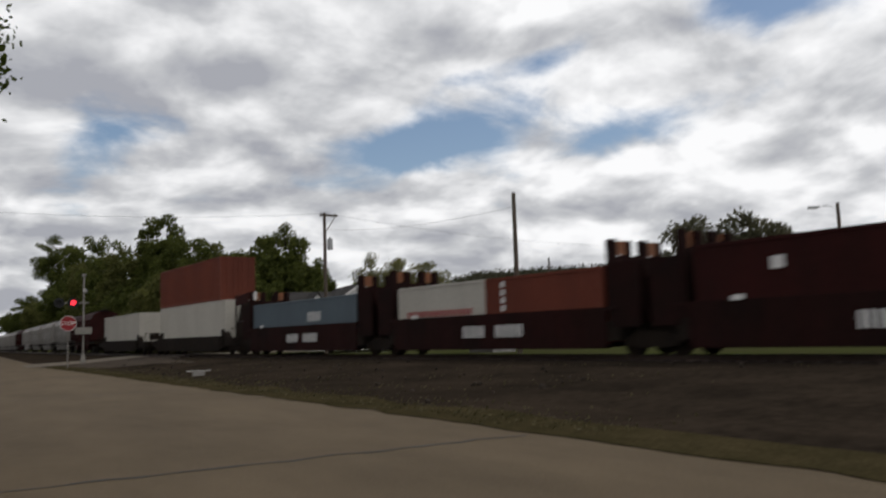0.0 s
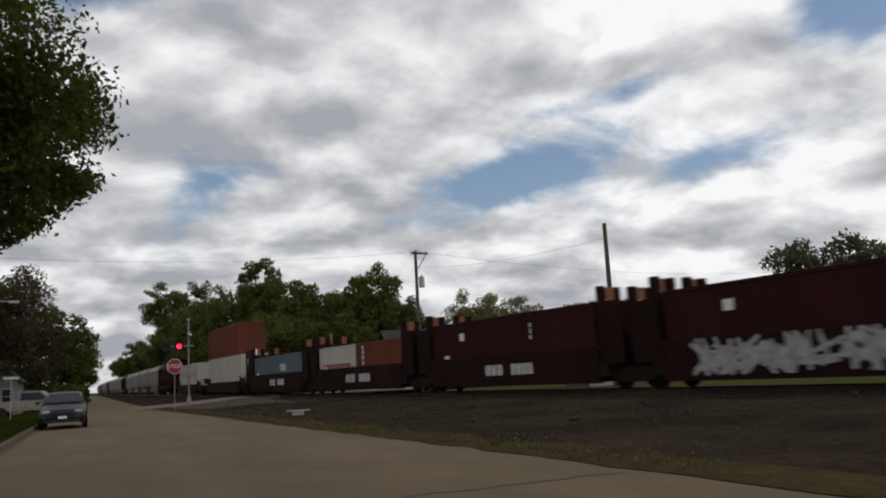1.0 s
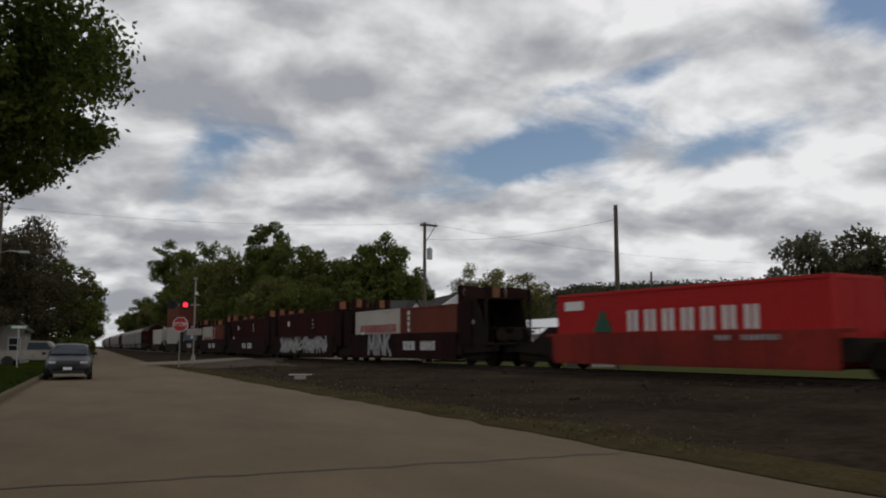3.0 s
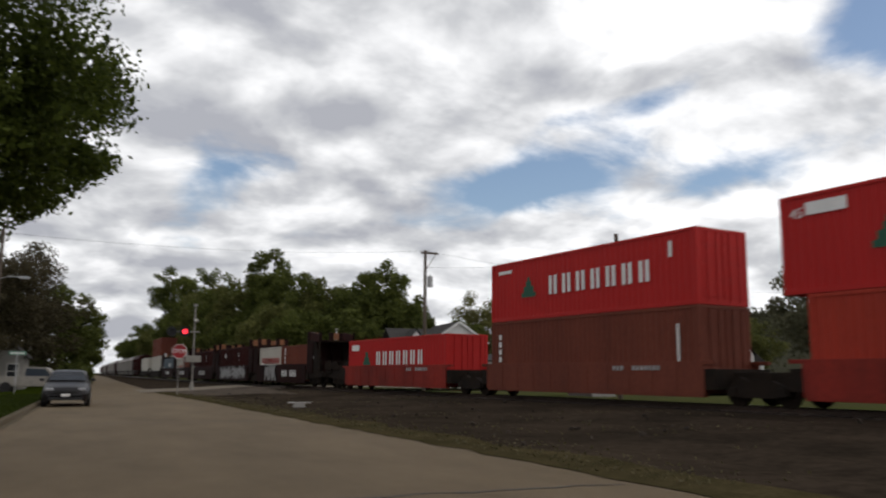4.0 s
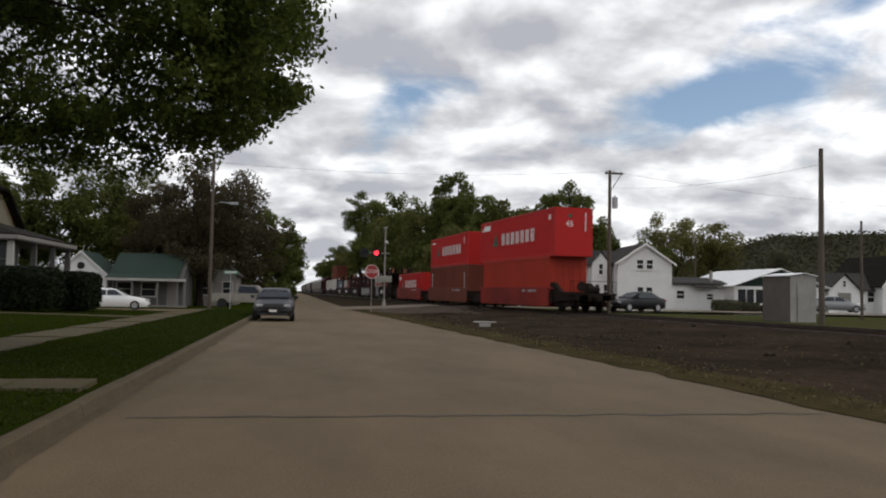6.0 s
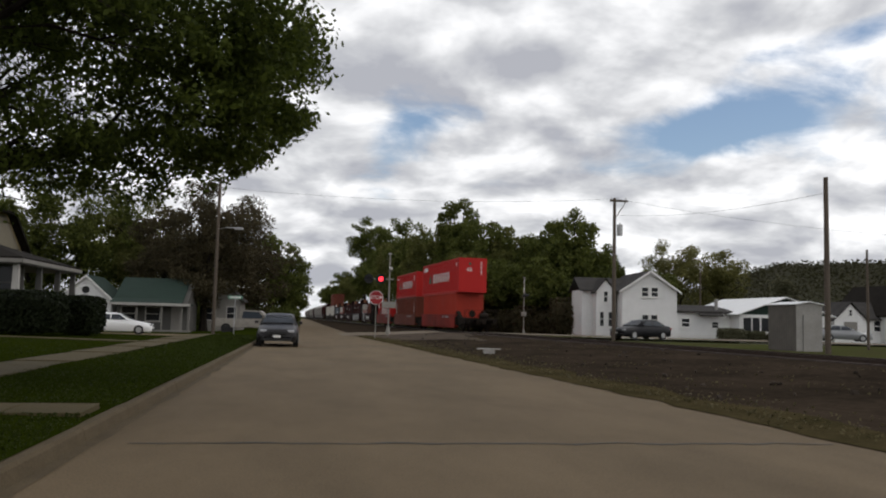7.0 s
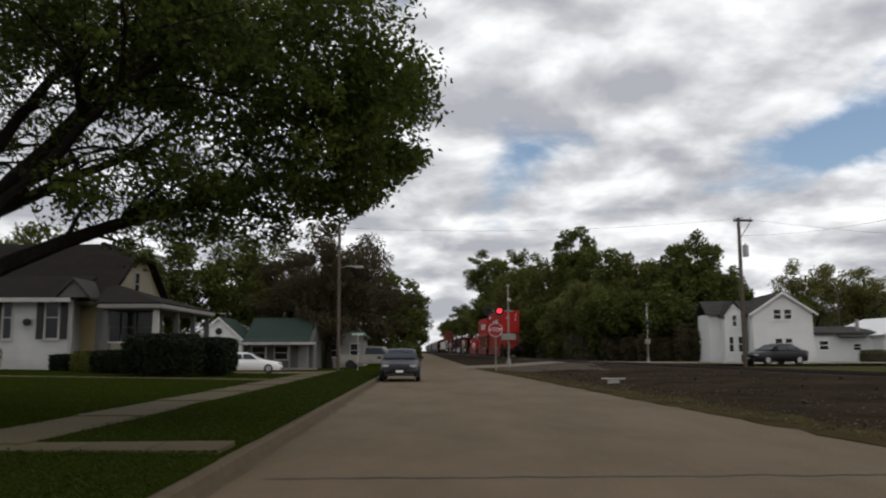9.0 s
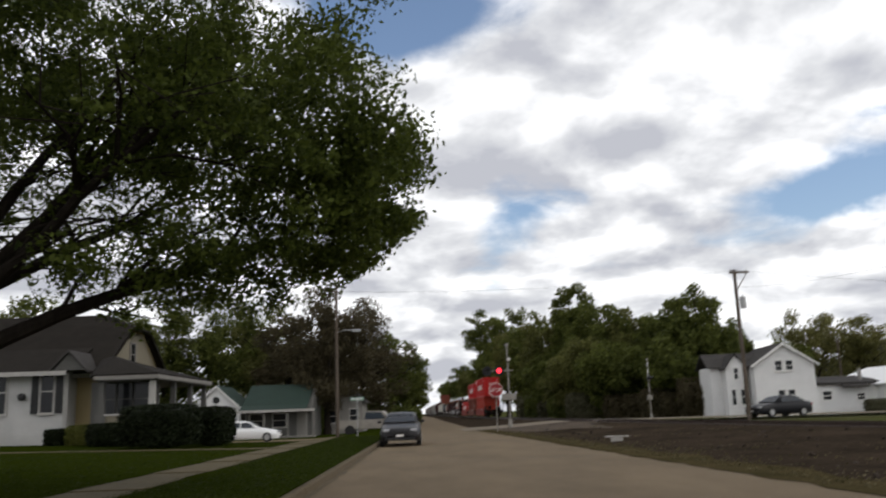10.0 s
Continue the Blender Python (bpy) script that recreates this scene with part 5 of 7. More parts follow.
def wood_line():
    """Trees behind the track and along the far street."""
    # (az, distance, height, width, leaf, label)
    rows = [
        (3.1, 200, 24.5, 12, "mid"), (4.7, 165, 21, 11, "mid"), (6.6, 135, 18.0, 11, "mid"), (8.6, 118, 15.5, 12, "fresh"), (10.3, 112, 17.6, 9.5, "mid"),
        (12.4, 106, 14.0, 11, "mid"), (14.6, 104, 12.8, 10, "fresh"), (16.8, 100, 13.2, 10, "mid"), (18.7, 92, 13.4, 10, "mid"), (20.6, 98, 9.0, 7, "mid"), (1.9, 270, 15, 10, "mid"), (5.7, 150, 17, 12, "fresh"), (1.2, 360, 14, 12, "mid"), (3.9, 180, 13, 11, "mid"), (2.5, 235, 12, 10, "fresh"), (11.5, 120, 14, 13, "mid"), (15.8, 116, 12, 12, "fresh"),
        (9.6, 102, 9, 12, "fresh"), (7.4, 112, 9, 13, "mid"), (13.2, 96, 8, 12, "mid"), (17.6, 90, 8, 11, "mid"),
    ]
    for i, (a, d, h, w, lf) in enumerate(rows):
        y = d * math.cos(radians(a))
        x = max(d * math.sin(radians(a)), track_x(y) + 3.0 + (0.26 if a < 4 else 0.38) * w)
        tree("tree", x, y, 0.0, h * 1.12, w, LEAF[lf], 40 + i, "leafy green tree in the wood behind the track" if lf == "mid" else "fresh green spring tree in the wood behind the track", leaves=16000, leaf_size=0.21, bottom=0.33 if a < 4 else 0.0, blobs=95)
    rng = np.random.default_rng(77)
    for i in range(15):
        a = 3.2 + 1.25 * i
        d = float(np.interp(a, [3, 8, 14, 21], [128, 104, 92, 84])) + rng.uniform(-2, 2)
        y = d * math.cos(radians(a))
        hedge("thicket", max(d * math.sin(radians(a)), track_x(y) + 5.5), y, -0.1, 4.2, 2.5, float(rng.uniform(2.4, 4.6)), LEAF["twig"] if a > 13 else LEAF["dull"] if i % 3 == 0 else LEAF["mid"], 300 + i, "tangled undergrowth at the foot of the wood", 2200, 0.16)
    for i in range(9):
        a = -1.6 - 1.35 * i
        d = 108.0 + 4 * (i % 3)
        hedge("thicket", d * math.sin(radians(a)), d * math.cos(radians(a)), -0.4, 4.6, 2.5, float(rng.uniform(2.6, 4.4)), LEAF["dull"] if i % 2 else LEAF["mid"], 340 + i, "dark undergrowth beneath the street trees", 2200, 0.16)
    # beyond the houses
    for i, (a, d, h, w, lf, lab) in enumerate([
        (25.2, 118, 14.0, 11, "pale", "half-leafed pale tree behind the white house"), (28.0, 122, 13.0, 10, "pale", "half-leafed pale tree behind the white house"),
        (47.0, 62, 9.6, 9, "dull", "thin half-bare tree beside the lots"), (50.5, 60, 9.4, 7, "dull", "thin half-bare tree beside the lots"),
        (32.0, 150, 10.8, 6, "dull", "bare tree on the ridge's foot"), (23.8, 112, 9.0, 9, "mid", "leafy tree behind the white house"),
        (40.0, 130, 9.5, 12, "fresh", "fresh green tree behind the lots"), (43.0, 110, 9.0, 10, "fresh", "fresh green tree behind the lots")]):
        tree("tree", d * math.sin(radians(a)), d * math.cos(radians(a)), 0.1, h, w, LEAF[lf], 80 + i, lab, leaves=12000 if lf in ("fresh", "pale") else 8000, leaf_size=0.15, bottom=0.22, blobs=62, thin=True)
    # along the left side of the street
    for i, (a, d, h, w, lf, lab, n) in enumerate([
        (-2.3, 112, 13.2, 11, "mid", "dark green street tree beyond the side street", 9000), (-4.4, 92, 14.6, 13, "twig", "brownish twiggy street tree", 17000),
        (-6.8, 80, 14.2, 11, "twig", "brownish twiggy street tree", 20000), (-9.3, 88, 13.0, 9, "twig", "brownish twiggy tree behind the cottage", 14000), (-11.0, 96, 15.5, 11, "fresh", "tall green tree behind the cottage", 8000),
        (-14.0, 96, 17.5, 12, "mid", "tall leafy tree behind the cottage", 9000), (-17.5, 98, 17, 12, "mid", "tall leafy tree behind the garage", 9000), (-20.5, 92, 14, 11, "mid", "leafy tree behind the garage", 7000),
        (-1.3, 150, 11.5, 9, "mid", "dark green street tree far along the street", 7000), (-0.9, 200, 12, 9, "mid", "dark green street tree far along the street", 5000),
        (-12.0, 112, 15, 14, "mid", "leafy tree behind the cottage", 7000), (-6.0, 120, 13, 14, "mid", "leafy tree along the street", 8000), (-25, 84, 14, 13, "mid", "leafy tree behind the house", 7000), (-29, 76, 12, 12, "mid", "leafy tree behind the house", 6000)]):
        tree("tree", d * math.sin(radians(a)), d * math.cos(radians(a)), -0.32, h * 1.06, w, LEAF[lf], 120 + i, lab, leaves=int(n * 1.4), leaf_size=0.13 if lf == "twig" else 0.20, bottom=0.0, blobs=85)


def hills():
    bm = B()
    n = 70
    lo, hi, back = [], [], []
    for i in range(n + 1):
        a = radians(22 + 62 * i / n)
        e = np.interp(22 + 62 * i / n, [22, 27, 29, 32, 38, 44, 50, 84], [1.2, 2.5, 3.4, 4.1, 4.2, 4.2, 4.0, 3.4]) + 0.25 * noise.noise((i * 0.5, 0, 0)) + 0.14 * noise.noise((i * 1.9, 3, 0))
        lo.append(bm.verts.new((300 * math.sin(a), 300 * math.cos(a), -1)))
        hi.append(bm.verts.new((430 * math.sin(a), 430 * math.cos(a), 1.35 + 430 * math.tan(radians(e)))))
        back.append(bm.verts.new((700 * math.sin(a), 700 * math.cos(a), -1)))
    for i in range(n):
        bm.faces.new((lo[i], lo[i + 1], hi[i + 1], hi[i]))
        bm.faces.new((hi[i], hi[i + 1], back[i + 1], back[i]))
    bmesh.ops.recalc_face_normals(bm, faces=bm.faces)
    ridge = tagged(part("wooded_ridge", bm, M["hill"], smooth=True), "dark wooded ridge in the distance", "hill", kind="structure")
    rng = np.random.default_rng(3)
    pts = []
    for _ in range(30000):
        a = radians(rng.uniform(22, 84))
        f = rng.random() ** 0.5
        d = 300 + 130 * f
        e = np.interp(math.degrees(a), [22, 27, 29, 32, 38, 44, 50, 84], [1.2, 2.5, 3.4, 4.1, 4.2, 4.2, 4.0, 3.4])
        pts.append((d * math.sin(a), d * math.cos(a), f * (1.35 + 430 * math.tan(radians(e))) + rng.uniform(-1, 2.2)))
    part("woods", leaf_mesh("woods", np.array(pts), 0.85, LEAF["ridge"], rng), None, ridge)["kind"] = "stuff"


# ---------------------------------------------------------------- buildings
def window(parent, x, y, z, w, h, facing, frame_mat, label="", bars_=True):
    """A sash window on a wall that faces -y (0) or along x (90, -90): frame, sill and pane, set on its wall."""
    o = pose(x, y, z, 0, 0, facing)
    bm = B()
    t = 0.09
    for x0, x1, z0, z1 in ((-w / 2 - t, -w / 2, -t, h + t), (w / 2, w / 2 + t, -t, h + t), (-w / 2, w / 2, h, h + t), (-w / 2, w / 2, -t, 0)):
        box(bm, x0, x1, -0.05, 0.02, z0, z1)
    if bars_:
        box(bm, -w / 2, w / 2, -0.03, 0.0, h / 2 - 0.03, h / 2 + 0.03)
    win = part("window", bm, frame_mat, parent, label, at=o)
    bm = box(B(), -w / 2, w / 2, -0.015, 0.005, 0, h)
    part("pane", bm, M["glass"], win)
    bm = box(B(), -w / 2 - 0.12, w / 2 + 0.12, -0.10, -0.05, -t - 0.05, -t)
    part("sill", bm, frame_mat, win)
    return win


def clad(bm, x0, x1, y, z0, z1, step=0.13, out=-1, top=None):
    """Lapped boards on a wall facing -y (out -1) between two heights; top(x) may cut them to a gable."""
    n = int((z1 - z0) / step)
    for i in range(n):
        a, b = z0 + i * step, z0 + (i + 1) * step
        l, r = x0, x1
        if top:
            xs = [x0 + (x1 - x0) * k / 60 for k in range(61) if top(x0 + (x1 - x0) * k / 60) >= b]
            if len(xs) < 2:
                break
            l, r = xs[0], xs[-1]
        v = [bm.verts.new(p) for p in ((l, y - 0.02, a), (r, y - 0.02, a), (r, y - 0.004, b), (l, y - 0.004, b), (l, y, a), (r, y, a))]
        bm.faces.new(v[:4])
        bm.faces.new((v[0], v[1], v[5], v[4]))


def gable_roof(parent, x0, x1, y0, y1, ze, za, mat_, over=0.3, th=0.12, ridge="y", label=""):
    """Two slopes; the ridge runs along y (gable faces the viewer) or along x."""
    bm = B()
    if ridge == "y":
        xm = (x0 + x1) / 2
        k = (za - ze) / (xm - x0)
        for s, xe in ((-1, x0 - over), (1, x1 + over)):
            zo = ze - over * k
            prism(bm, [(xe, zo), (xm, za), (xm, za + th), (xe, zo + th)], "y", y0 - over, y1 + over)
    else:
        ym = (y0 + y1) / 2
        k = (za - ze) / (ym - y0)
        for s, ye in ((-1, y0 - over), (1, y1 + over)):
            zo = ze - over * k
            prism(bm, [(ye, zo), (ym, za), (ym, za + th), (ye, zo + th)], "x", x0 - over, x1 + over)
    return part("roof", bm, mat_, parent, label)


def house_walls(parent, x0, x1, y0, y1, z0, ze, za, mat_, ridge="y"):
    bm, boards = B(), B()
    z0 -= 0.5
    if ridge == "y":
        prism(bm, [(x0, z0), (x1, z0), (x1, ze), ((x0 + x1) / 2, za), (x0, ze)], "y", y0, y1)
        clad(boards, x0, x1, y0, z0 + 0.8, za, top=lambda x: za - abs(x - (x0 + x1) / 2) * (za - ze) / ((x1 - x0) / 2) if za > ze else ze)
    else:
        prism(bm, [(y0, z0), (y1, z0), (y1, ze), ((y0 + y1) / 2, za), (y0, ze)], "x", x0, x1)
        clad(boards, x0, x1, y0, z0 + 0.8, ze)
    wall = part("wall", bm, mat_, parent)
    tagged(part("siding", boards, mat_, wall), kind="stuff")
    return wall


def near_house():
    """The white and cream house: a long steep roof with a clipped gable to the street, a white bay and a corner porch."""
    h = thing("house", "white and cream bungalow with steep dark roof and corner porch", "house", pose(-17.0, 43.5, 0.55))
    # main body, ridge across, clipped gable towards the street
    bm = prism(B(), [(0, 0), (9.6, 0), (9.6, 3.75), (6.1, 6.2), (3.5, 6.2), (0, 3.75)], "x", -13.0, 0.0)
    wall = part("wall", bm, M["siding_cream"], h, "cream lapped siding")
    bm = B()
    clad(bm, -13.0, 0.0, 0.0, 0.45, 3.7)
    tagged(part("siding", bm, M["siding_cream"], wall), kind="stuff")
    bm = B()
    v = [bm.verts.new(p) for p in ((-13.6, -0.55, 3.42), (0.45, -0.55, 3.42), (0.45, 3.3, 6.05), (-1.6, 4.8, 6.95), (-13.6, 4.8, 6.95), (0.45, 6.3, 6.05), (0.45, 10.15, 3.42), (-13.6, 10.15, 3.42))]
    bm.faces.new((v[0], v[1], v[2], v[3], v[4]))
    bm.faces.new((v[2], v[5], v[3]))
    bm.faces.new((v[4], v[3], v[5], v[6], v[7]))
    bmesh.ops.recalc_face_normals(bm, faces=bm.faces)
    bmesh.ops.solidify(bm, geom=bm.faces[:], thickness=-0.14)
    part("roof", bm, M["shingle_dark"], h, "dark steep shingled roof with clipped gable")
    bm = B()
    for pts in (((0.46, -0.6, 3.36), (0.46, 3.3, 6.02)), ((0.46, 10.2, 3.36), (0.46, 6.3, 6.02)), ((0.46, 3.3, 6.02), (0.46, 6.3, 6.02))):
        p0, p1 = Vector(pts[0]), Vector(pts[1])
        w = [bm.verts.new(p) for p in (p0, p1, p1 + Vector((0, 0, 0.2)), p0 + Vector((0, 0, 0.2)))]
        f = bm.faces.new(w)
    bmesh.ops.solidify(bm, geom=bm.faces[:], thickness=0.05)
    box(bm, -2.0, 0.5, -0.62, -0.56, 3.22, 3.42)
    part("bargeboard", bm, M["trim_dim"], h, "white painted gable edge")
    bm = B()
    prism(bm, [(0.4, 3.75), (9.2, 3.75), (6.0, 6.0), (3.6, 6.0)], "x", 0.004, 0.02)
    part("gable_wall", bm, M["siding_dull"], h, "dull cream gable wall")
    for y in (4.5,):
        window(h, 0.03, y, 4.1, 0.7, 1.25, 90, M["siding_grey"], "small attic window")
    # white bay that stands forward of it
    # bay siding carries the tree's shade in its colour
    bm = prism(B(), [(-1.3, 0), (0.0, 0), (0.0, 3.75), (-1.3, 3.75)], "x", -11.5, -1.2)
    wall = part("wall", bm, M["siding_tree_shade"], h, "white lapped siding, tree shade in its tone")
    bm = B()
    clad(bm, -11.5, -1.2, -1.3, 0.45, 3.7)
    tagged(part("siding", bm, M["siding_tree_shade"], wall), kind="stuff")
    bm = prism(B(), [(-1.95, 3.38), (1.2, 4.75), (1.2, 4.90), (-1.95, 3.52)], "x", -12.0, -0.95)
    part("roof", bm, M["shingle_dark"], h)
    bm = box(B(), -12.0, -0.95, -2.02, -1.95, 3.30, 3.52)
    part("fascia", bm, M["trim_dim"], h, "white fascia board")
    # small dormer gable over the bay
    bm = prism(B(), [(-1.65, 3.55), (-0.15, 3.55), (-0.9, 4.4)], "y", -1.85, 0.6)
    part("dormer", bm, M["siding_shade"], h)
    bm = B()
    for sgn in (-1, 1):
        prism(bm, [(-0.9, 4.55), (-0.9 + sgn * 0.98, 3.52), (-0.9 + sgn * 0.98, 3.40), (-0.9, 4.42)], "y", -1.98, 0.9)
    part("dormer_roof", bm, M["shingle"], h)
    bm = box(B(), -13.02, 0.02, -0.04, 0.0, -0.5, 0.45)
    box(bm, -11.52, -1.18, -1.34, -1.3, -0.5, 0.45)
    part("foundation", bm, M["siding_tree_shade"], h)
    for x, y in ((-1.2, -1.33), (-11.5, -1.33), (0.0, -0.04)):
        bm = box(B(), x - 0.07, x + 0.07, y - 0.03, y + 0.1, 0.3, 3.5)
        part("corner_board", bm, M["trim_dim"], h)
    for x, w in ((-2.1, 0.62), (-4.35, 0.4), (-7.6, 0.8), (-10.2, 0.8)):
        window(h, x, -1.33, 1.5, w, 2.1, 0, M["trim_dim"], "white sash window with dark shutters")
        for sg in (-1, 1):
            if x == -4.35 and sg > 0:
                continue
            bm = B()
            xc = x + sg * (w / 2 + 0.30)
            box(bm, xc - 0.18, xc + 0.18, -1.38, -1.33, 1.45, 3.65, 0.01)
            for k in range(9):
                box(bm, xc - 0.14, xc + 0.14, -1.395, -1.375, 1.52 + 0.23 * k, 1.66 + 0.23 * k)
            part("shutter", bm, M["black"], h, "black louvred shutter")
    hb = B()
    bmesh.ops.create_icosphere(hb, subdivisions=2, radius=0.2, matrix=pose(-3.3, -1.5, 2.3))
    for v_ in hb.verts:
        v_.co += Vector((0, 0, 0.08 * noise.noise(v_.co * 6)))
    part("flower_basket", hb, M["black"], h, "dark hanging flower basket")
    # corner porch: glazed front, hipped roof reaching along the street side
    bm = B()
    a_ = [bm.verts.new(p) for p in ((1.5, -4.5, 3.02), (4.4, -4.5, 3.02), (4.4, 5.2, 3.02), (0.1, 5.2, 3.02), (0.7, -3.0, 3.02))]
    b_ = [bm.verts.new(p) for p in ((0.35, -0.6, 4.05), (1.0, -0.9, 4.15), (0.5, 4.6, 4.1))]
    for f in ((a_[0], a_[1], b_[1], b_[0]), (a_[1], a_[2], b_[2], b_[1]), (a_[2], a_[3], b_[2]), (a_[0], b_[0], a_[4]), (b_[0], b_[1], b_[2])):
        bm.faces.new(f)
    bmesh.ops.recalc_face_normals(bm, faces=bm.faces)
    bmesh.ops.solidify(bm, geom=bm.faces[:], thickness=-0.1)
    porch = part("porch_roof", bm, M["shingle_dark"], h, "dark low hipped porch roof")
    for x0, x1, y0, y1 in ((1.45, 4.47, -4.57, -4.5), (4.4, 4.47, -4.5, 5.2)):
        bm = box(B(), x0, x1, y0, y1, 2.86, 3.04)
        part("fascia", bm, M["siding_grey"], porch, "dull white porch fascia")
    # ceiling in the dark copy, shade under the porch roof painted in
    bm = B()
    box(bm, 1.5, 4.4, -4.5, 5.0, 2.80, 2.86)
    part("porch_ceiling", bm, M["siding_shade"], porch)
    # all but the front corner post carry porch shade as dark grey
    for x, y in ((1.75, -4.2), (4.1, -4.2), (4.1, -1.0), (4.1, 2.0), (4.1, 4.8)):
        bm = B()
        prism(bm, [(x - 0.15, 1.2), (x + 0.15, 1.2), (x + 0.11, 2.86), (x - 0.11, 2.86)], "y", y - 0.12, y + 0.12)
        box(bm, x - 0.24, x + 0.24, y - 0.2, y + 0.2, -0.4, 1.22, 0.02)
        part("post", bm, M["trim_dim"] if x > 2 and y < -4 else M["siding_shade"], h, "white porch post" if x > 2 and y < -4 else "white porch post with porch shade in its grey")
    bm = box(B(), 1.5, 4.15, -4.3, 4.9, -0.5, 0.4)
    part("porch_floor", bm, M["siding_grey"], h)
    for x0, x1, y0, y1 in ((1.95, 3.9, -4.28, -4.12), (4.02, 4.18, -4.0, 4.7)):
        bm = box(B(), x0, x1, y0, y1, 0.4, 1.2)
        part("porch_wall", bm, M["siding_dull"], h)
        bm = box(B(), x0 - 0.04, x1 + 0.04, y0 - 0.05, y1 + 0.05, 1.2, 1.28)
        part("porch_sill", bm, M["trim_dim"], h)
    # inner wall and window frames coloured dark for the shade inside
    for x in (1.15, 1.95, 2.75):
        window(h, x + 0.3, -2.6, 1.25, 0.68, 1.5, 0, M["siding_shade"], "porch window, shade put into its frame colour")
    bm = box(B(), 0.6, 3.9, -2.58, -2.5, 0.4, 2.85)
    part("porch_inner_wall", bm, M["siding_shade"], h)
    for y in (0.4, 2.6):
        window(h, 0.04, y, 1.3, 0.9, 1.4, 90, M["siding_shade"], "porch window, shade put into its frame colour")
    bm = cyl(B(), (-1.05, -1.45, 0.1), (-1.05, -1.45, 3.4), 0.05, n=8)
    part("downpipe", bm, M["trim_dim"], h, "white downpipe")
    bm = cyl(B(), (0.12, -0.12, 0.1), (0.12, -0.12, 3.3), 0.05, n=8)
    part("downpipe", bm, M["trim_dim"], h, "white downpipe")


def cottage():
    """Garage with a white gable and the low cottage with a green roof."""
    g = thing("garage", "white gabled garage with small round vent", "garage", pose(-18.4, 73.0, -0.2))
    house_walls(g, -2.1, 2.1, 0, 6, 0, 2.55, 4.45, M["siding"], "y")
    gable_roof(g, -2.1, 2.1, 0, 6, 2.6, 4.5, M["green_roof"], 0.2, 0.08, "y", "green roof")
    bm = B()
    for sgn in (-1, 1):
        prism(bm, [(0, 4.56), (sgn * 2.35, 2.44), (sgn * 2.35, 2.28), (0, 4.40)], "y", -0.27, -0.22)
    part("bargeboard", bm, M["trim"], g)
    bm = cyl(B(), (0, -0.08, 3.3), (0, -0.02, 3.3), 0.30, n=20)
    part("vent", bm, M["black"], g, "round dark vent")
    bm = B()
    box(bm, -1.3, 1.3, -0.06, -0.03, 0.05, 2.1)
    for k in range(4):
        box(bm, -1.28, 1.28, -0.08, -0.06, 0.08 + 0.5 * k, 0.54 + 0.5 * k)
    part("garage_door", bm, M["siding_grey"], g)
    c = thing("cottage", "low cottage with green roof and open porch", "house", pose(-13.0, 71.5, -0.25))
    # cottage wall darkened in colour for the shade beneath its porch
    house_walls(c, -2.9, 2.9, 1.6, 8, 0, 2.4, 4.3, M["siding_shade"], "x")
    bm = prism(B(), [(-0.3, 2.35), (1.4, 2.75), (5.2, 4.65), (8.8, 2.4), (8.8, 2.3), (5.2, 4.5), (1.4, 2.6), (-0.3, 2.22)], "x", -3.1, 2.6)
    part("roof", bm, M["green_roof"], c, "green roof")
    bm = box(B(), -3.1, 3.4, -0.36, -0.3, 2.15, 2.36)
    part("fascia", bm, M["trim_dim"], c)
    bm = box(B(), 2.6, 3.4, -0.3, 1.6, 2.2, 2.32)
    part("side_roof", bm, M["green_roof"], c)
    # white posts greyed, the porch's shade mixed into their colour
    for x in (-2.9, -0.9, 1.1, 2.7, 3.3):
        bm = box(B(), x - 0.05, x + 0.05, -0.16, -0.06, 0, 2.2)
        part("post", bm, M["siding_grey"], c, "white porch post, greyed for porch shade")
    bm = box(B(), -2.9, 3.3, -0.2, 1.6, -0.4, 0.1)
    part("porch_floor", bm, M["siding_grey"], c)
    for x in (-1.9, 0.1):
        window(c, x, 1.57, 0.9, 1.1, 1.1, 0, M["trim_dim"])
    bm = box(B(), 1.6, 2.4, 1.52, 1.6, 0.1, 2.1)
    part("door", bm, M["siding_grey"], c, "dull grey front door")
    s = thing("house", "small pale house beyond the side street", "house", pose(-7.8, 80, -0.1))
    house_walls(s, -2.0, 1.6, 0, 6, 0, 2.9, 4.4, M["siding_grey"], "y")
    gable_roof(s, -2.0, 1.6, 0, 6, 2.9, 4.5, M["shingle"], 0.3, 0.12, "y")
    for x in (-1.1, 0.8):
        window(s, x, -0.03, 0.9, 0.8, 1.2, 0, M["trim_dim"])


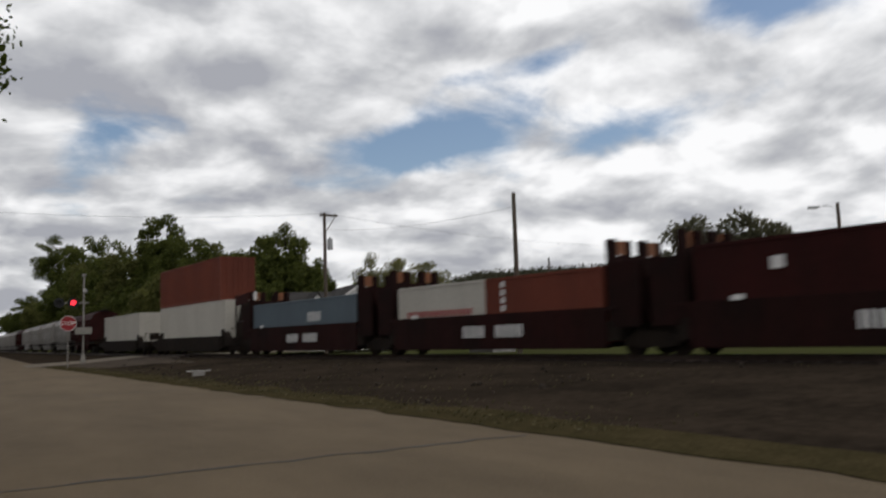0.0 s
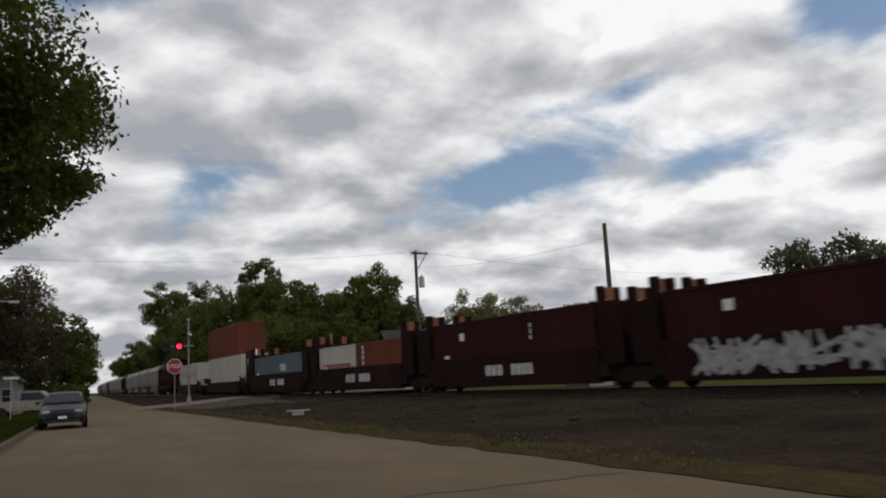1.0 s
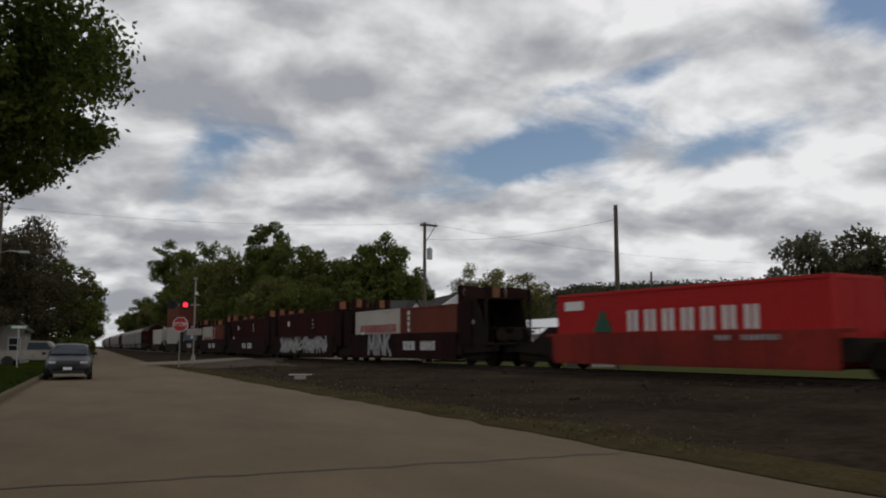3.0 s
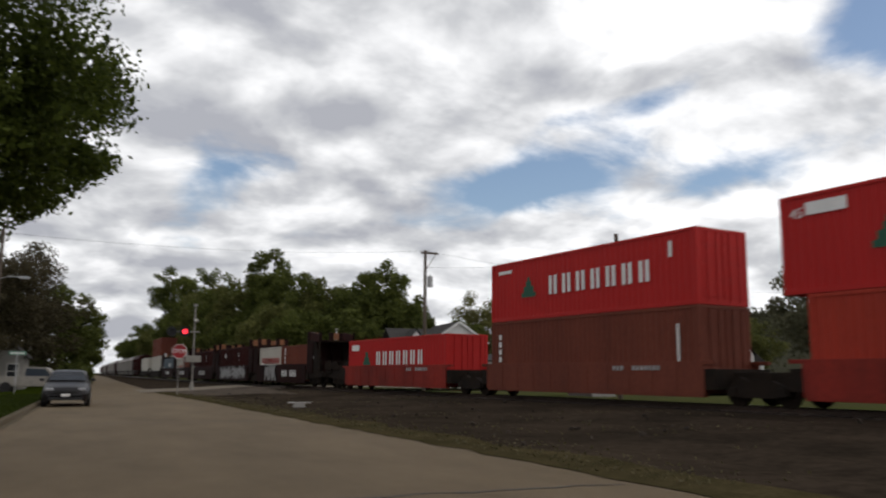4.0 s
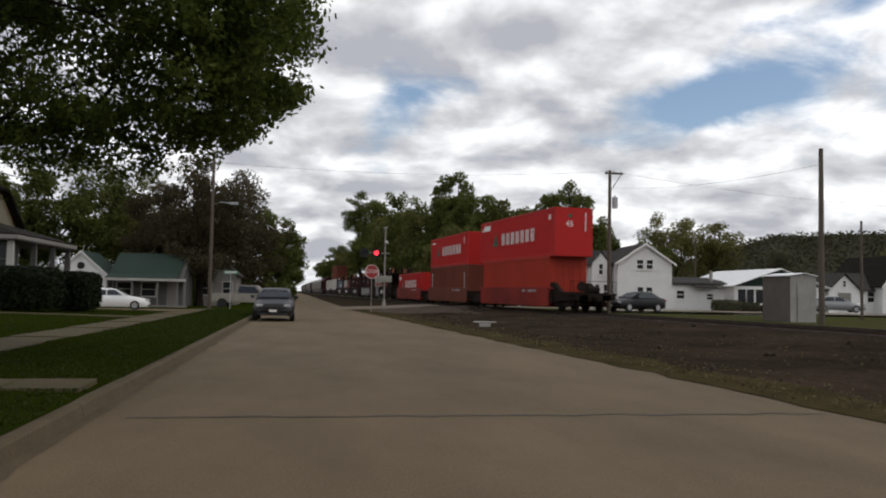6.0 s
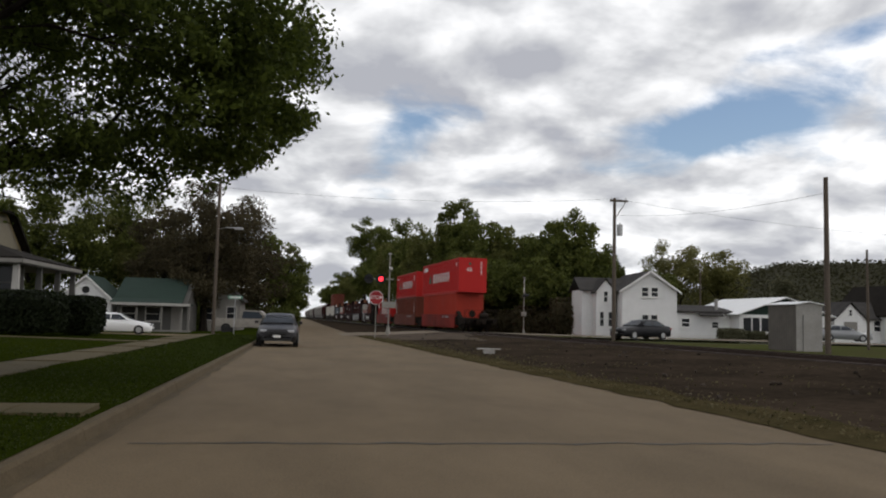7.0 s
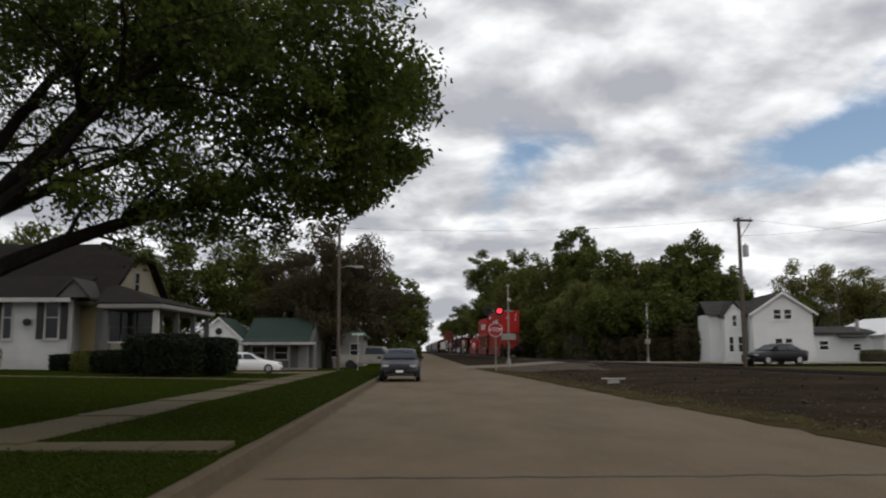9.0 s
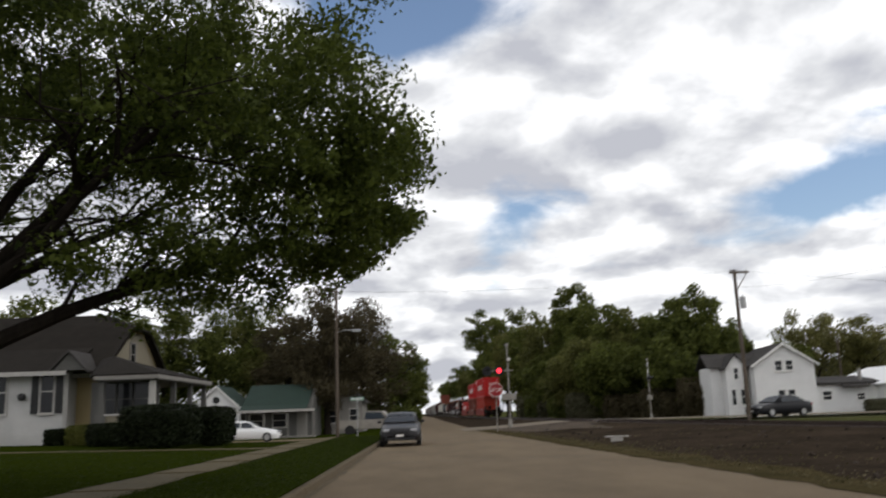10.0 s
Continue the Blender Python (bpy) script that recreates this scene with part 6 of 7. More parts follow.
def white_house():
    """Two-storey white house beyond the track with low additions."""
    h = thing("house", "white two-storey gabled house with low additions beyond the track", "house", pose(31.1, 71.2, 0.25, 0, 0, -6))
    house_walls(h, -2.55, 2.55, 0, 8, 0, 4.3, 5.95, M["siding"], "y")
    gable_roof(h, -2.55, 2.55, 0, 8, 4.3, 6.0, M["shingle"], 0.3, 0.12, "y", "grey shingled roof")
    for sgn in (-1, 1):
        bm = prism(B(), [(0, 6.1), (sgn * 2.9, 4.16), (sgn * 2.9, 3.98), (0, 5.9)], "y", -0.37, -0.31)
        part("bargeboard", bm, M["trim"], h)
    # cross wing with its own small gable
    house_walls(h, -5.6, -2.55, 3.0, 7.5, 0, 4.3, 4.31, M["siding"], "y")
    bm = prism(B(), [(2.7, 4.25), (5.2, 5.6), (7.8, 4.25), (7.8, 4.15), (5.2, 5.48), (2.7, 4.15)], "x", -5.9, -0.5)
    part("roof", bm, M["shingle"], h)
    house_walls(h, -4.6, -2.9, 1.4, 3.0, 0, 4.2, 5.2, M["siding"], "y")
    gable_roof(h, -4.6, -2.9, 1.4, 4.4, 4.2, 5.3, M["shingle"], 0.2, 0.1, "y")
    for x, z, w, hh in ((-0.45, 3.72, 0.58, 0.8), (0.45, 3.72, 0.58, 0.8), (-0.42, 1.15, 0.55, 0.85), (0.42, 1.15, 0.55, 0.85)):
        window(h, x, -0.03, z, w, hh, 0, M["trim"], "dark double sash window")
    for x, z, hh in ((-3.75, 3.15, 0.95), (-4.1, 0.9, 1.3), (-3.3, 0.9, 1.3)):
        window(h, x, 1.37, z, 0.34, hh, 0, M["trim"])
    house_walls(h, 2.55, 3.3, 4.0, 7.0, 0, 4.2, 4.21, M["siding"], "y")
    bm = box(B(), 2.4, 3.5, 3.7, 7.3, 4.2, 4.35)
    part("roof", bm, M["shingle"], h)
    house_walls(h, 2.55, 8.2, 0.4, 6.5, 0, 2.35, 2.36, M["siding"], "y")
    bm = prism(B(), [(0.05, 2.32), (6.8, 3.1), (6.8, 3.2), (0.05, 2.5)], "x", 2.45, 8.5)
    part("roof", bm, M["shingle"], h, "low-pitched grey roof")
    bm = prism(B(), [(-0.55, 2.05), (0.4, 2.32), (0.4, 2.4), (-0.55, 2.13)], "x", 4.6, 6.8)
    part("door_canopy", bm, M["shingle"], h)
    window(h, 3.5, 0.37, 1.05, 0.72, 0.72, 0, M["trim"])
    window(h, 6.3, 0.37, 1.0, 0.58, 0.5, 0, M["trim"])
    bm = box(B(), 7.0, 7.75, 0.33, 0.39, 0.1, 2.0)
    part("door", bm, M["trim"], h, "white back door")
    # low building with a white metal roof, gable to the street
    l = thing("low_building", "low white building with pale metal roof and dark windows", "building", pose(43.3, 69.1, 0.35, 0, 0, 0))
    house_walls(l, -4.5, 4.5, 0, 11, 0, 2.2, 2.21, M["siding"], "y")
    bm = prism(B(), [(-4.5, 2.2), (4.5, 2.2), (0, 3.75)], "y", -0.02, 10.9)
    part("gable_wall", bm, M["green_roof"], l, "grey-green gable boards")
    gable_roof(l, -4.5, 4.5, 0, 11, 2.25, 3.8, M["tin"], 0.45, 0.09, "y", "pale metal roof")
    for x in (-3.75, -2.85, -2.05):
        window(l, x, -0.03, 0.65, 0.78, 1.25, 0, M["trim"], "large dark window", False)
    window(l, 2.2, -0.03, 0.7, 1.2, 1.2, 0, M["trim"], "large dark window", False)
    bm = cyl(B(), (-4.9, 3.5, -0.2), (-4.9, 3.5, 3.6), 0.16, n=10)
    part("flue", bm, M["tin_grey"], l, "grey metal flue")
    # narrow metal shed by the track
    sh = thing("metal_shed", "narrow ribbed metal shed with brown side beside the track", "shed", pose(25.9, 39.1, 0.1))
    bm = prism(B(), [(-0.75, 0), (0.75, 0), (0.75, 2.5), (0, 2.62), (-0.75, 2.5)], "y", 0.02, 2.55)
    part("wall", bm, M["tin_grey"], sh, "grey metal front")
    bm = B()
    corrugated(bm, -0.79, 0.0, 2.55, 0, 2.5, 0.2, 0.025, -1)
    box(bm, -0.775, -0.755, 0.0, 2.55, 0, 2.5)
    part("side_wall", bm, M["rust"], sh, "brown rusty side wall")
    gable_roof(sh, -0.78, 0.75, 0.0, 2.55, 2.52, 2.66, M["tin"], 0.1, 0.04, "y")
    bm = box(B(), -0.35, 0.45, -0.03, -0.005, 0.05, 2.0)
    part("door", bm, M["tin_grey"], sh)
    # white garage, linked wing and tall gabled house farther along
    o = thing("house", "tall white gabled house with low wing and small garage", "house", pose(51.9, 71.8, 0.4))
    house_walls(o, -1.7, 1.7, 0, 6, 0, 2.0, 3.5, M["siding"], "y")
    gable_roof(o, -1.7, 1.7, 0, 6, 2.0, 3.6, M["shingle"], 0.25, 0.1, "y")
    bm = box(B(), -0.7, 0.7, -0.06, -0.02, 0.05, 1.75)
    part("garage_door", bm, M["siding_grey"], o, "grey garage door")
    window(o, 0, -0.03, 2.35, 0.3, 0.55, 0, M["trim"])
    house_walls(o, 1.7, 5.0, 0.6, 6, 0, 2.1, 3.6, M["siding"], "x")
    gable_roof(o, 1.2, 5.2, 0.6, 6, 2.1, 3.7, M["shingle"], 0.25, 0.1, "x")
    window(o, 3.3, 0.57, 0.9, 0.7, 1.0, 0, M["trim"])
    house_walls(o, 3.7, 9.0, -0.6, 8, 0, 2.6, 5.4, M["siding"], "y")
    gable_roof(o, 3.7, 9.0, -0.6, 8, 2.6, 5.5, M["shingle_dark"], 0.25, 0.1, "y")
    for sgn in (-1, 1):
        bm = prism(B(), [(6.35, 5.62), (6.35 + sgn * 2.9, 2.43), (6.35 + sgn * 2.9, 2.25), (6.35, 5.42)], "y", -0.92, -0.86)
        part("bargeboard", bm, M["trim"], o)
    for x, z in ((5.2, 0.9), (7.4, 0.9), (6.3, 3.2)):
        window(o, x, -0.63, z, 0.7, 1.1, 0, M["trim"])
    house_walls(o, 9.0, 17.0, 0.2, 7.5, 0, 2.5, 4.9, M["siding"], "x")
    gable_roof(o, 8.0, 17.0, 0.2, 7.5, 2.5, 5.0, M["shingle_dark"], 0.3, 0.12, "x", "dark shingled wing roof")
    bm = prism(B(), [(13.9, 2.6), (15.5, 2.6), (15.5, 3.4), (14.7, 4.3), (13.9, 3.4)], "y", 0.1, 3.0)
    part("dormer", bm, M["siding"], o, "white dormer")
    bm = B()
    for sgn in (-1, 1):
        prism(bm, [(14.7, 4.45), (14.7 + sgn * 1.0, 3.35), (14.7 + sgn * 1.0, 3.25), (14.7, 4.35)], "y", -0.1, 3.2)
    part("dormer_roof", bm, M["shingle_dark"], o)
    saloon("parked_car", 47.5, 66.8, 0.33, 70, M["carsilver"], "silver car parked before the white garage")


# ---------------------------------------------------------------- poles, signals, signs
def utility_pole(x, y, z, h, label, arm=None, r=0.15, lamp=None, box_=False, turn=0):
    p = thing("utility_pole", label, "utility pole", pose(x, y, z, 0, 0, turn))
    bm = tube(B(), [(0, 0, -0.3), (0, 0, h * 0.5), (0, 0, h)], [r, r * 0.88, r * 0.72], 12)
    bmesh.ops.holes_fill(bm, edges=bm.edges, sides=0)
    part("shaft", bm, M["pole"], p)
    if arm:
        for k, zz in enumerate(arm):
            bm = B()
            c, s = math.cos(radians(-12)), math.sin(radians(-12))
            box(bm, -0.35, 1.0, -0.07, 0.07, zz - 0.07, zz + 0.07, 0.01)
            part("crossarm", bm, M["pole"], p)
            for dx in (-0.25, 0.25, 0.85):
                bm = cyl(B(), (dx, 0, zz + 0.07), (dx, 0, zz + 0.25), 0.045, 0.03, n=8)
                part("insulator", bm, M["steel"], p)
        bm = B()
        tube(bm, [(0.85, 0, arm[0] - 0.05), (0.5, 0, arm[0] - 0.6), (0.1, 0, arm[0] - 1.2)], [0.03, 0.03, 0.03], 6)
        part("brace", bm, M["pole"], p)
    if box_:
        bm = cyl(B(), (0.36, -0.1, h - 2.75), (0.36, -0.1, h - 1.95), 0.21, n=14)
        cyl(bm, (0.36, -0.1, h - 1.95), (0.36, -0.1, h - 1.80), 0.06, n=8)
        part("transformer", bm, M["steel"], p, "grey transformer can")
    if lamp:
        bm = tube(B(), [(0, 0, lamp), (0.5, -0.1, lamp + 0.15), (1.1, -0.2, lamp + 0.12)], [0.03, 0.03, 0.03], 6)
        part("lamp_arm", bm, M["steel"], p)
        bm = B()
        box(bm, 1.0, 1.55, -0.32, -0.1, lamp + 0.02, lamp + 0.16, 0.04)
        part("lamp_head", bm, M["steel"], p)
    return p


def wire(a, b, sag, label, r=0.008):
    pts = []
    for i in range(21):
        f = i / 20
        p = Vector(a).lerp(Vector(b), f)
        p.z -= sag * 4 * f * (1 - f)
        pts.append(p)
    bm = tube(B(), pts, [r] * 21, 5)
    tagged(part("overhead_wire", bm, M["black"]), label, "wire", group="overhead wires")


def flasher(x, y, z, rz, lit, label):
    """A crossing signal: mast, crossbuck, pair of lamps with hoods, box and bell."""
    f = thing("crossing_signal", label, "crossing signal", pose(x, y, z, 0, 0, rz))
    bm = cyl(B(), (0, 0, -0.2), (0, 0, 5.0), 0.05, n=12)
    cyl(bm, (0, 0, -0.1), (0, 0, 0.35), 0.16, 0.10, n=12)
    part("mast", bm, M["post"], f)
    for s in (-1, 1):
        bm = B()
        box(bm, -0.75, 0.75, -0.012, 0.012, -0.1, 0.1)
        cb = part("crossbuck_blade", bm, M["letter"], f, "faded white crossbuck blade", at=pose(0.08, 0, 4.2, 0, 42 * s, 0) if not lit else pose(0.09, 0.0, 4.1, 42 * s, 0, 80))
    arm_x = -0.95 if lit else 0.0
    bm = B()
    box(bm, arm_x - 0.5, 0.3, -0.05, 0.05, 3.36, 3.44, 0.01)
    part("lamp_arm", bm, M["post"], f)
    for s in (-1, 1):
        bm = cyl(B(), (arm_x + s * 0.38, -0.10, 3.4), (arm_x + s * 0.38, -0.07, 3.4), 0.30, n=28)
        cyl(bm, (arm_x + s * 0.38, -0.07, 3.4), (arm_x + s * 0.38, 0.1, 3.4), 0.14, n=16)
        lampb = part("lamp", bm, M["black"], f, "black round lamp plate")
        bm = cyl(B(), (arm_x + s * 0.38, -0.13, 3.4), (arm_x + s * 0.38, -0.10, 3.4), 0.15, n=24)
        part("lens", bm, M["red_light"] if (lit and s == lit) else M["sign_red"] if not lit else M["black"], lampb, "lit red lens" if lit and s == lit else "dark lens")
        bm = B()
        ring = [(arm_x + s * 0.38 + 0.17 * math.cos(t), 3.4 + 0.17 * math.sin(t)) for t in np.linspace(-0.3, math.pi + 0.3, 14)]
        a = [bm.verts.new((u, -0.10, v)) for u, v in ring]
        b = [bm.verts.new((u, -0.38, v)) for u, v in ring]
        for i in range(13):
            bm.faces.new((a[i], a[i + 1], b[i + 1], b[i]))
        part("hood", bm, M["black"], lampb)
    bm = B()
    box(bm, -0.45, 0.45, -0.2, 0.2, 1.55, 1.95, 0.02)
    part("junction_box", bm, M["post"], f)
    bm = cyl(B(), (0, 0, 5.0), (0, 0, 5.1), 0.14, 0.10, n=14)
    part("bell", bm, M["post"], f)
    return f


def stop_sign(x, y, z, size=0.76, h=2.1, label="red octagonal stop sign on a steel post"):
    s = thing("stop_sign", label, "road sign", pose(x, y, z))
    bm = box(B(), -0.03, 0.03, -0.02, 0.02, -0.2, h + size / 2)
    part("post", bm, M["post"], s)
    r = size / 2 / math.cos(math.pi / 8)
    for rr, y0, m_ in ((r, -0.035, "letter"), (r * 0.93, -0.041, "sign_red")):
        bm = prism(B(), [(rr * math.cos(math.pi / 8 + k * math.pi / 4), h + size / 2 + rr * math.sin(math.pi / 8 + k * math.pi / 4)) for k in range(8)], "y", y0, y0 + 0.006)
        part("plate", bm, M[m_], s)
    t = bpy.data.curves.new("stop_text", "FONT")
    t.body, t.size, t.align_x, t.align_y, t.extrude = "STOP", size * 0.38, "CENTER", "CENTER", 0.002
    t.materials.append(M["letter"])
    o = new("stop_text", t)
    o.parent = s
    o.matrix_basis = pose(0, -0.046, h + size / 2, 90, 0, 0)


def street_sign(x, y, z):
    s = thing("street_sign", "green street name sign on a thin post", "road sign", pose(x, y, z))
    bm = cyl(B(), (0, 0, -0.2), (0, 0, 2.25), 0.03, n=8)
    part("post", bm, M["steel"], s)
    bm = B()
    box(bm, -0.42, 0.42, -0.012, 0.012, 2.05, 2.25, 0.004)
    bl = part("blade", bm, M["sign_green"], s)
    bm = B()
    for k in range(6):
        box(bm, -0.34 + 0.115 * k, -0.26 + 0.115 * k, -0.018, -0.013, 2.10, 2.20)
    part("lettering", bm, M["letter"], bl, "pale illegible lettering bars")


# ---------------------------------------------------------------- vehicles
def saloon(name, x, y, z, rz, paint, label, L=4.6, W=1.76, H=1.44, wagon=0.0):
    """A saloon car: lofted body and cabin, wheels, windows, lamps, bumper. Its front is -y."""
    c = thing(name, label, "car", pose(x, y, z, 0, 0, rz))
    s = L / 4.6

    def loft(rows, name_, material, parent=None, label_=""):
        bm = B()
        rings = [[bm.verts.new(p) for p in r] for r in rows]
        n = len(rings[0])
        for a, b in zip(rings, rings[1:]):
            for i in range(n - 1):
                bm.faces.new((a[i], a[i + 1], b[i + 1], b[i]))
        bm.faces.new(rings[0])
        bm.faces.new(rings[-1])
        bmesh.ops.recalc_face_normals(bm, faces=bm.faces)
        return part(name_, bm, material, parent or c, label_, smooth=True)

    w = W / 2
    body = []
    for y_, zt, wi, zb in ((-2.28, 0.58, 0.66, 0.30), (-2.22, 0.70, 0.80, 0.22), (-2.0, 0.78, 0.93, 0.20), (-1.2, 0.92, 1.0, 0.20), (-0.75, 0.98, 1.0, 0.20), (0.5, 1.0, 1.0, 0.20), (1.5, 1.02, 1.0, 0.22), (2.05, 1.02, 0.95, 0.24), (2.22, 0.96, 0.86, 0.28), (2.28, 0.70, 0.74, 0.34)):
        a = wi * w
        body.append([(-a * 0.92, y_ * s, zb), (-a, y_ * s, zb + 0.14), (-a, y_ * s, zt * 0.68), (-a * 0.93, y_ * s, zt - 0.05), (-a * 0.75, y_ * s, zt), (0, y_ * s, zt + 0.02),
                     (a * 0.75, y_ * s, zt), (a * 0.93, y_ * s, zt - 0.05), (a, y_ * s, zt * 0.68), (a, y_ * s, zb + 0.14), (a * 0.92, y_ * s, zb)])
    bd = loft(body, "body", paint)
    cab = []
    for y_, zt, wi in ((-0.95, 0.97, 0.86), (-0.25, H - 0.10, 0.74), (0.15, H, 0.71), (0.75, H, 0.71), (1.05 + wagon, H - 0.08, 0.72), (1.75 + wagon * 0.5, 1.0, 0.84)):
        a = wi * w
        cab.append([(-w * 0.92, y_ * s, 0.92), (-a - 0.03, y_ * s, max(0.93, zt - 0.06)), (-a * 0.8, y_ * s, zt), (0, y_ * s, zt + 0.02), (a * 0.8, y_ * s, zt), (a + 0.03, y_ * s, max(0.93, zt - 0.06)), (w * 0.92, y_ * s, 0.92)])
    loft(cab, "cabin", paint)
    # glass a few millimetres proud of the cabin
    bm = B()
    v = [bm.verts.new(p) for p in ((-0.78 * w, -0.93 * s, 1.0), (0.78 * w, -0.93 * s, 1.0), (0.62 * w, -0.28 * s, H - 0.10), (-0.62 * w, -0.28 * s, H - 0.10))]
    bm.faces.new(v)
    bmesh.ops.solidify(bm, geom=bm.faces[:], thickness=0.02)
    part("windscreen", bm, M["carglass"], c, at=pose(0, -0.03, 0.03))
    bm = B()
    v = [bm.verts.new(p) for p in ((-0.76 * w, (1.72 + wagon * .5) * s, 1.02), (0.76 * w, (1.72 + wagon * .5) * s, 1.02), (0.60 * w, (1.08 + wagon) * s, H - 0.10), (-0.60 * w, (1.08 + wagon) * s, H - 0.10))]
    bm.faces.new(v)
    bmesh.ops.solidify(bm, geom=bm.faces[:], thickness=0.02)
    part("rear_window", bm, M["carglass"], c, at=pose(0, 0.03, 0.03))
    for sx in (-1, 1):
        for (ya, yb, yc, yd) in ((-0.62, 0.32, 0.32, -0.16), (0.40, 1.35 + wagon * .5, 1.0 + wagon * .8, 0.40)):
            bm = B()
            v = [bm.verts.new(p) for p in ((sx * w * 0.925, ya * s, 1.0), (sx * w * 0.925, yb * s, 1.0), (sx * (w * 0.76 + 0.03), yc * s, H - 0.10), (sx * (w * 0.76 + 0.03), yd * s, H - 0.10))]
            bm.faces.new(v)
            bmesh.ops.solidify(bm, geom=bm.faces[:], thickness=0.012)
            part("side_window", bm, M["carglass"], c, at=pose(sx * 0.012, 0, 0.01))
        bm = box(B(), sx * (w + 0.08) - 0.08, sx * (w + 0.08) + 0.08, -0.72 * s, -0.62 * s, 0.98, 1.10, 0.03)
        part("wing_mirror", bm, paint, c)
        bm = box(B(), sx * 0.66 * w - 0.15, sx * 0.66 * w + 0.15, -2.25 * s, -2.05 * s, 0.62, 0.74, 0.05)
        part("headlight", bm, M["lamp"], c)
        bm = box(B(), sx * 0.74 * w - 0.12, sx * 0.74 * w + 0.12, 2.18 * s, 2.29 * s, 0.74, 0.90, 0.03)
        part("tail_light", bm, M["sign_red"], c)
        for y_ in (-1.42 * s, 1.32 * s):
            bm = cyl(B(), (sx * (w - 0.19), y_, 0.32), (sx * (w + 0.006), y_, 0.32), 0.32, n=24)
            wh = part("wheel", bm, M["tyre"], c)
            bm = cyl(B(), (sx * (w - 0.05), y_, 0.32), (sx * (w + 0.012), y_, 0.32), 0.20, n=20)
            part("rim", bm, M["steel"], wh)
    bm = B()
    box(bm, -0.42, 0.42, -2.31 * s, -2.26 * s, 0.52, 0.66, 0.02)
    box(bm, -0.62, 0.62, -2.30 * s, -2.24 * s, 0.26, 0.38, 0.02)
    part("grille", bm, M["black"], c)
    bm = box(B(), -0.16, 0.16, -2.335 * s, -2.31 * s, 0.41, 0.51, 0.004)
    part("number_plate", bm, M["letter"], c, "pale blank number plate")
    return c


def pickup(x, y, z, rz, paint, label):
    c = thing("pickup_truck", label, "truck", pose(x, y, z, 0, 0, rz))
    bm = prism(B(), [(-2.6, 0.45), (-2.6, 0.95), (-1.4, 1.1), (-0.8, 1.72), (0.5, 1.75), (0.65, 1.1), (2.6, 1.1), (2.6, 0.45)], "x", -0.92, 0.92)
    bmesh.ops.bevel(bm, geom=bm.edges[:], offset=0.05, segments=2, affect="EDGES")
    part("body", bm, paint, c)
    for sx in (-1, 1):
        bm = prism(B(), [(-1.15, 1.14), (-0.74, 1.62), (0.40, 1.64), (0.48, 1.14)], "x", sx * 0.925 - 0.01, sx * 0.925 + 0.01)
        part("side_window", bm, M["carglass"], c)
        for y_ in (-1.7, 1.6):
            bm = cyl(B(), (sx * 0.72, y_, 0.37), (sx * 0.94, y_, 0.37), 0.37, n=20)
            part("wheel", bm, M["tyre"], c)
    return c


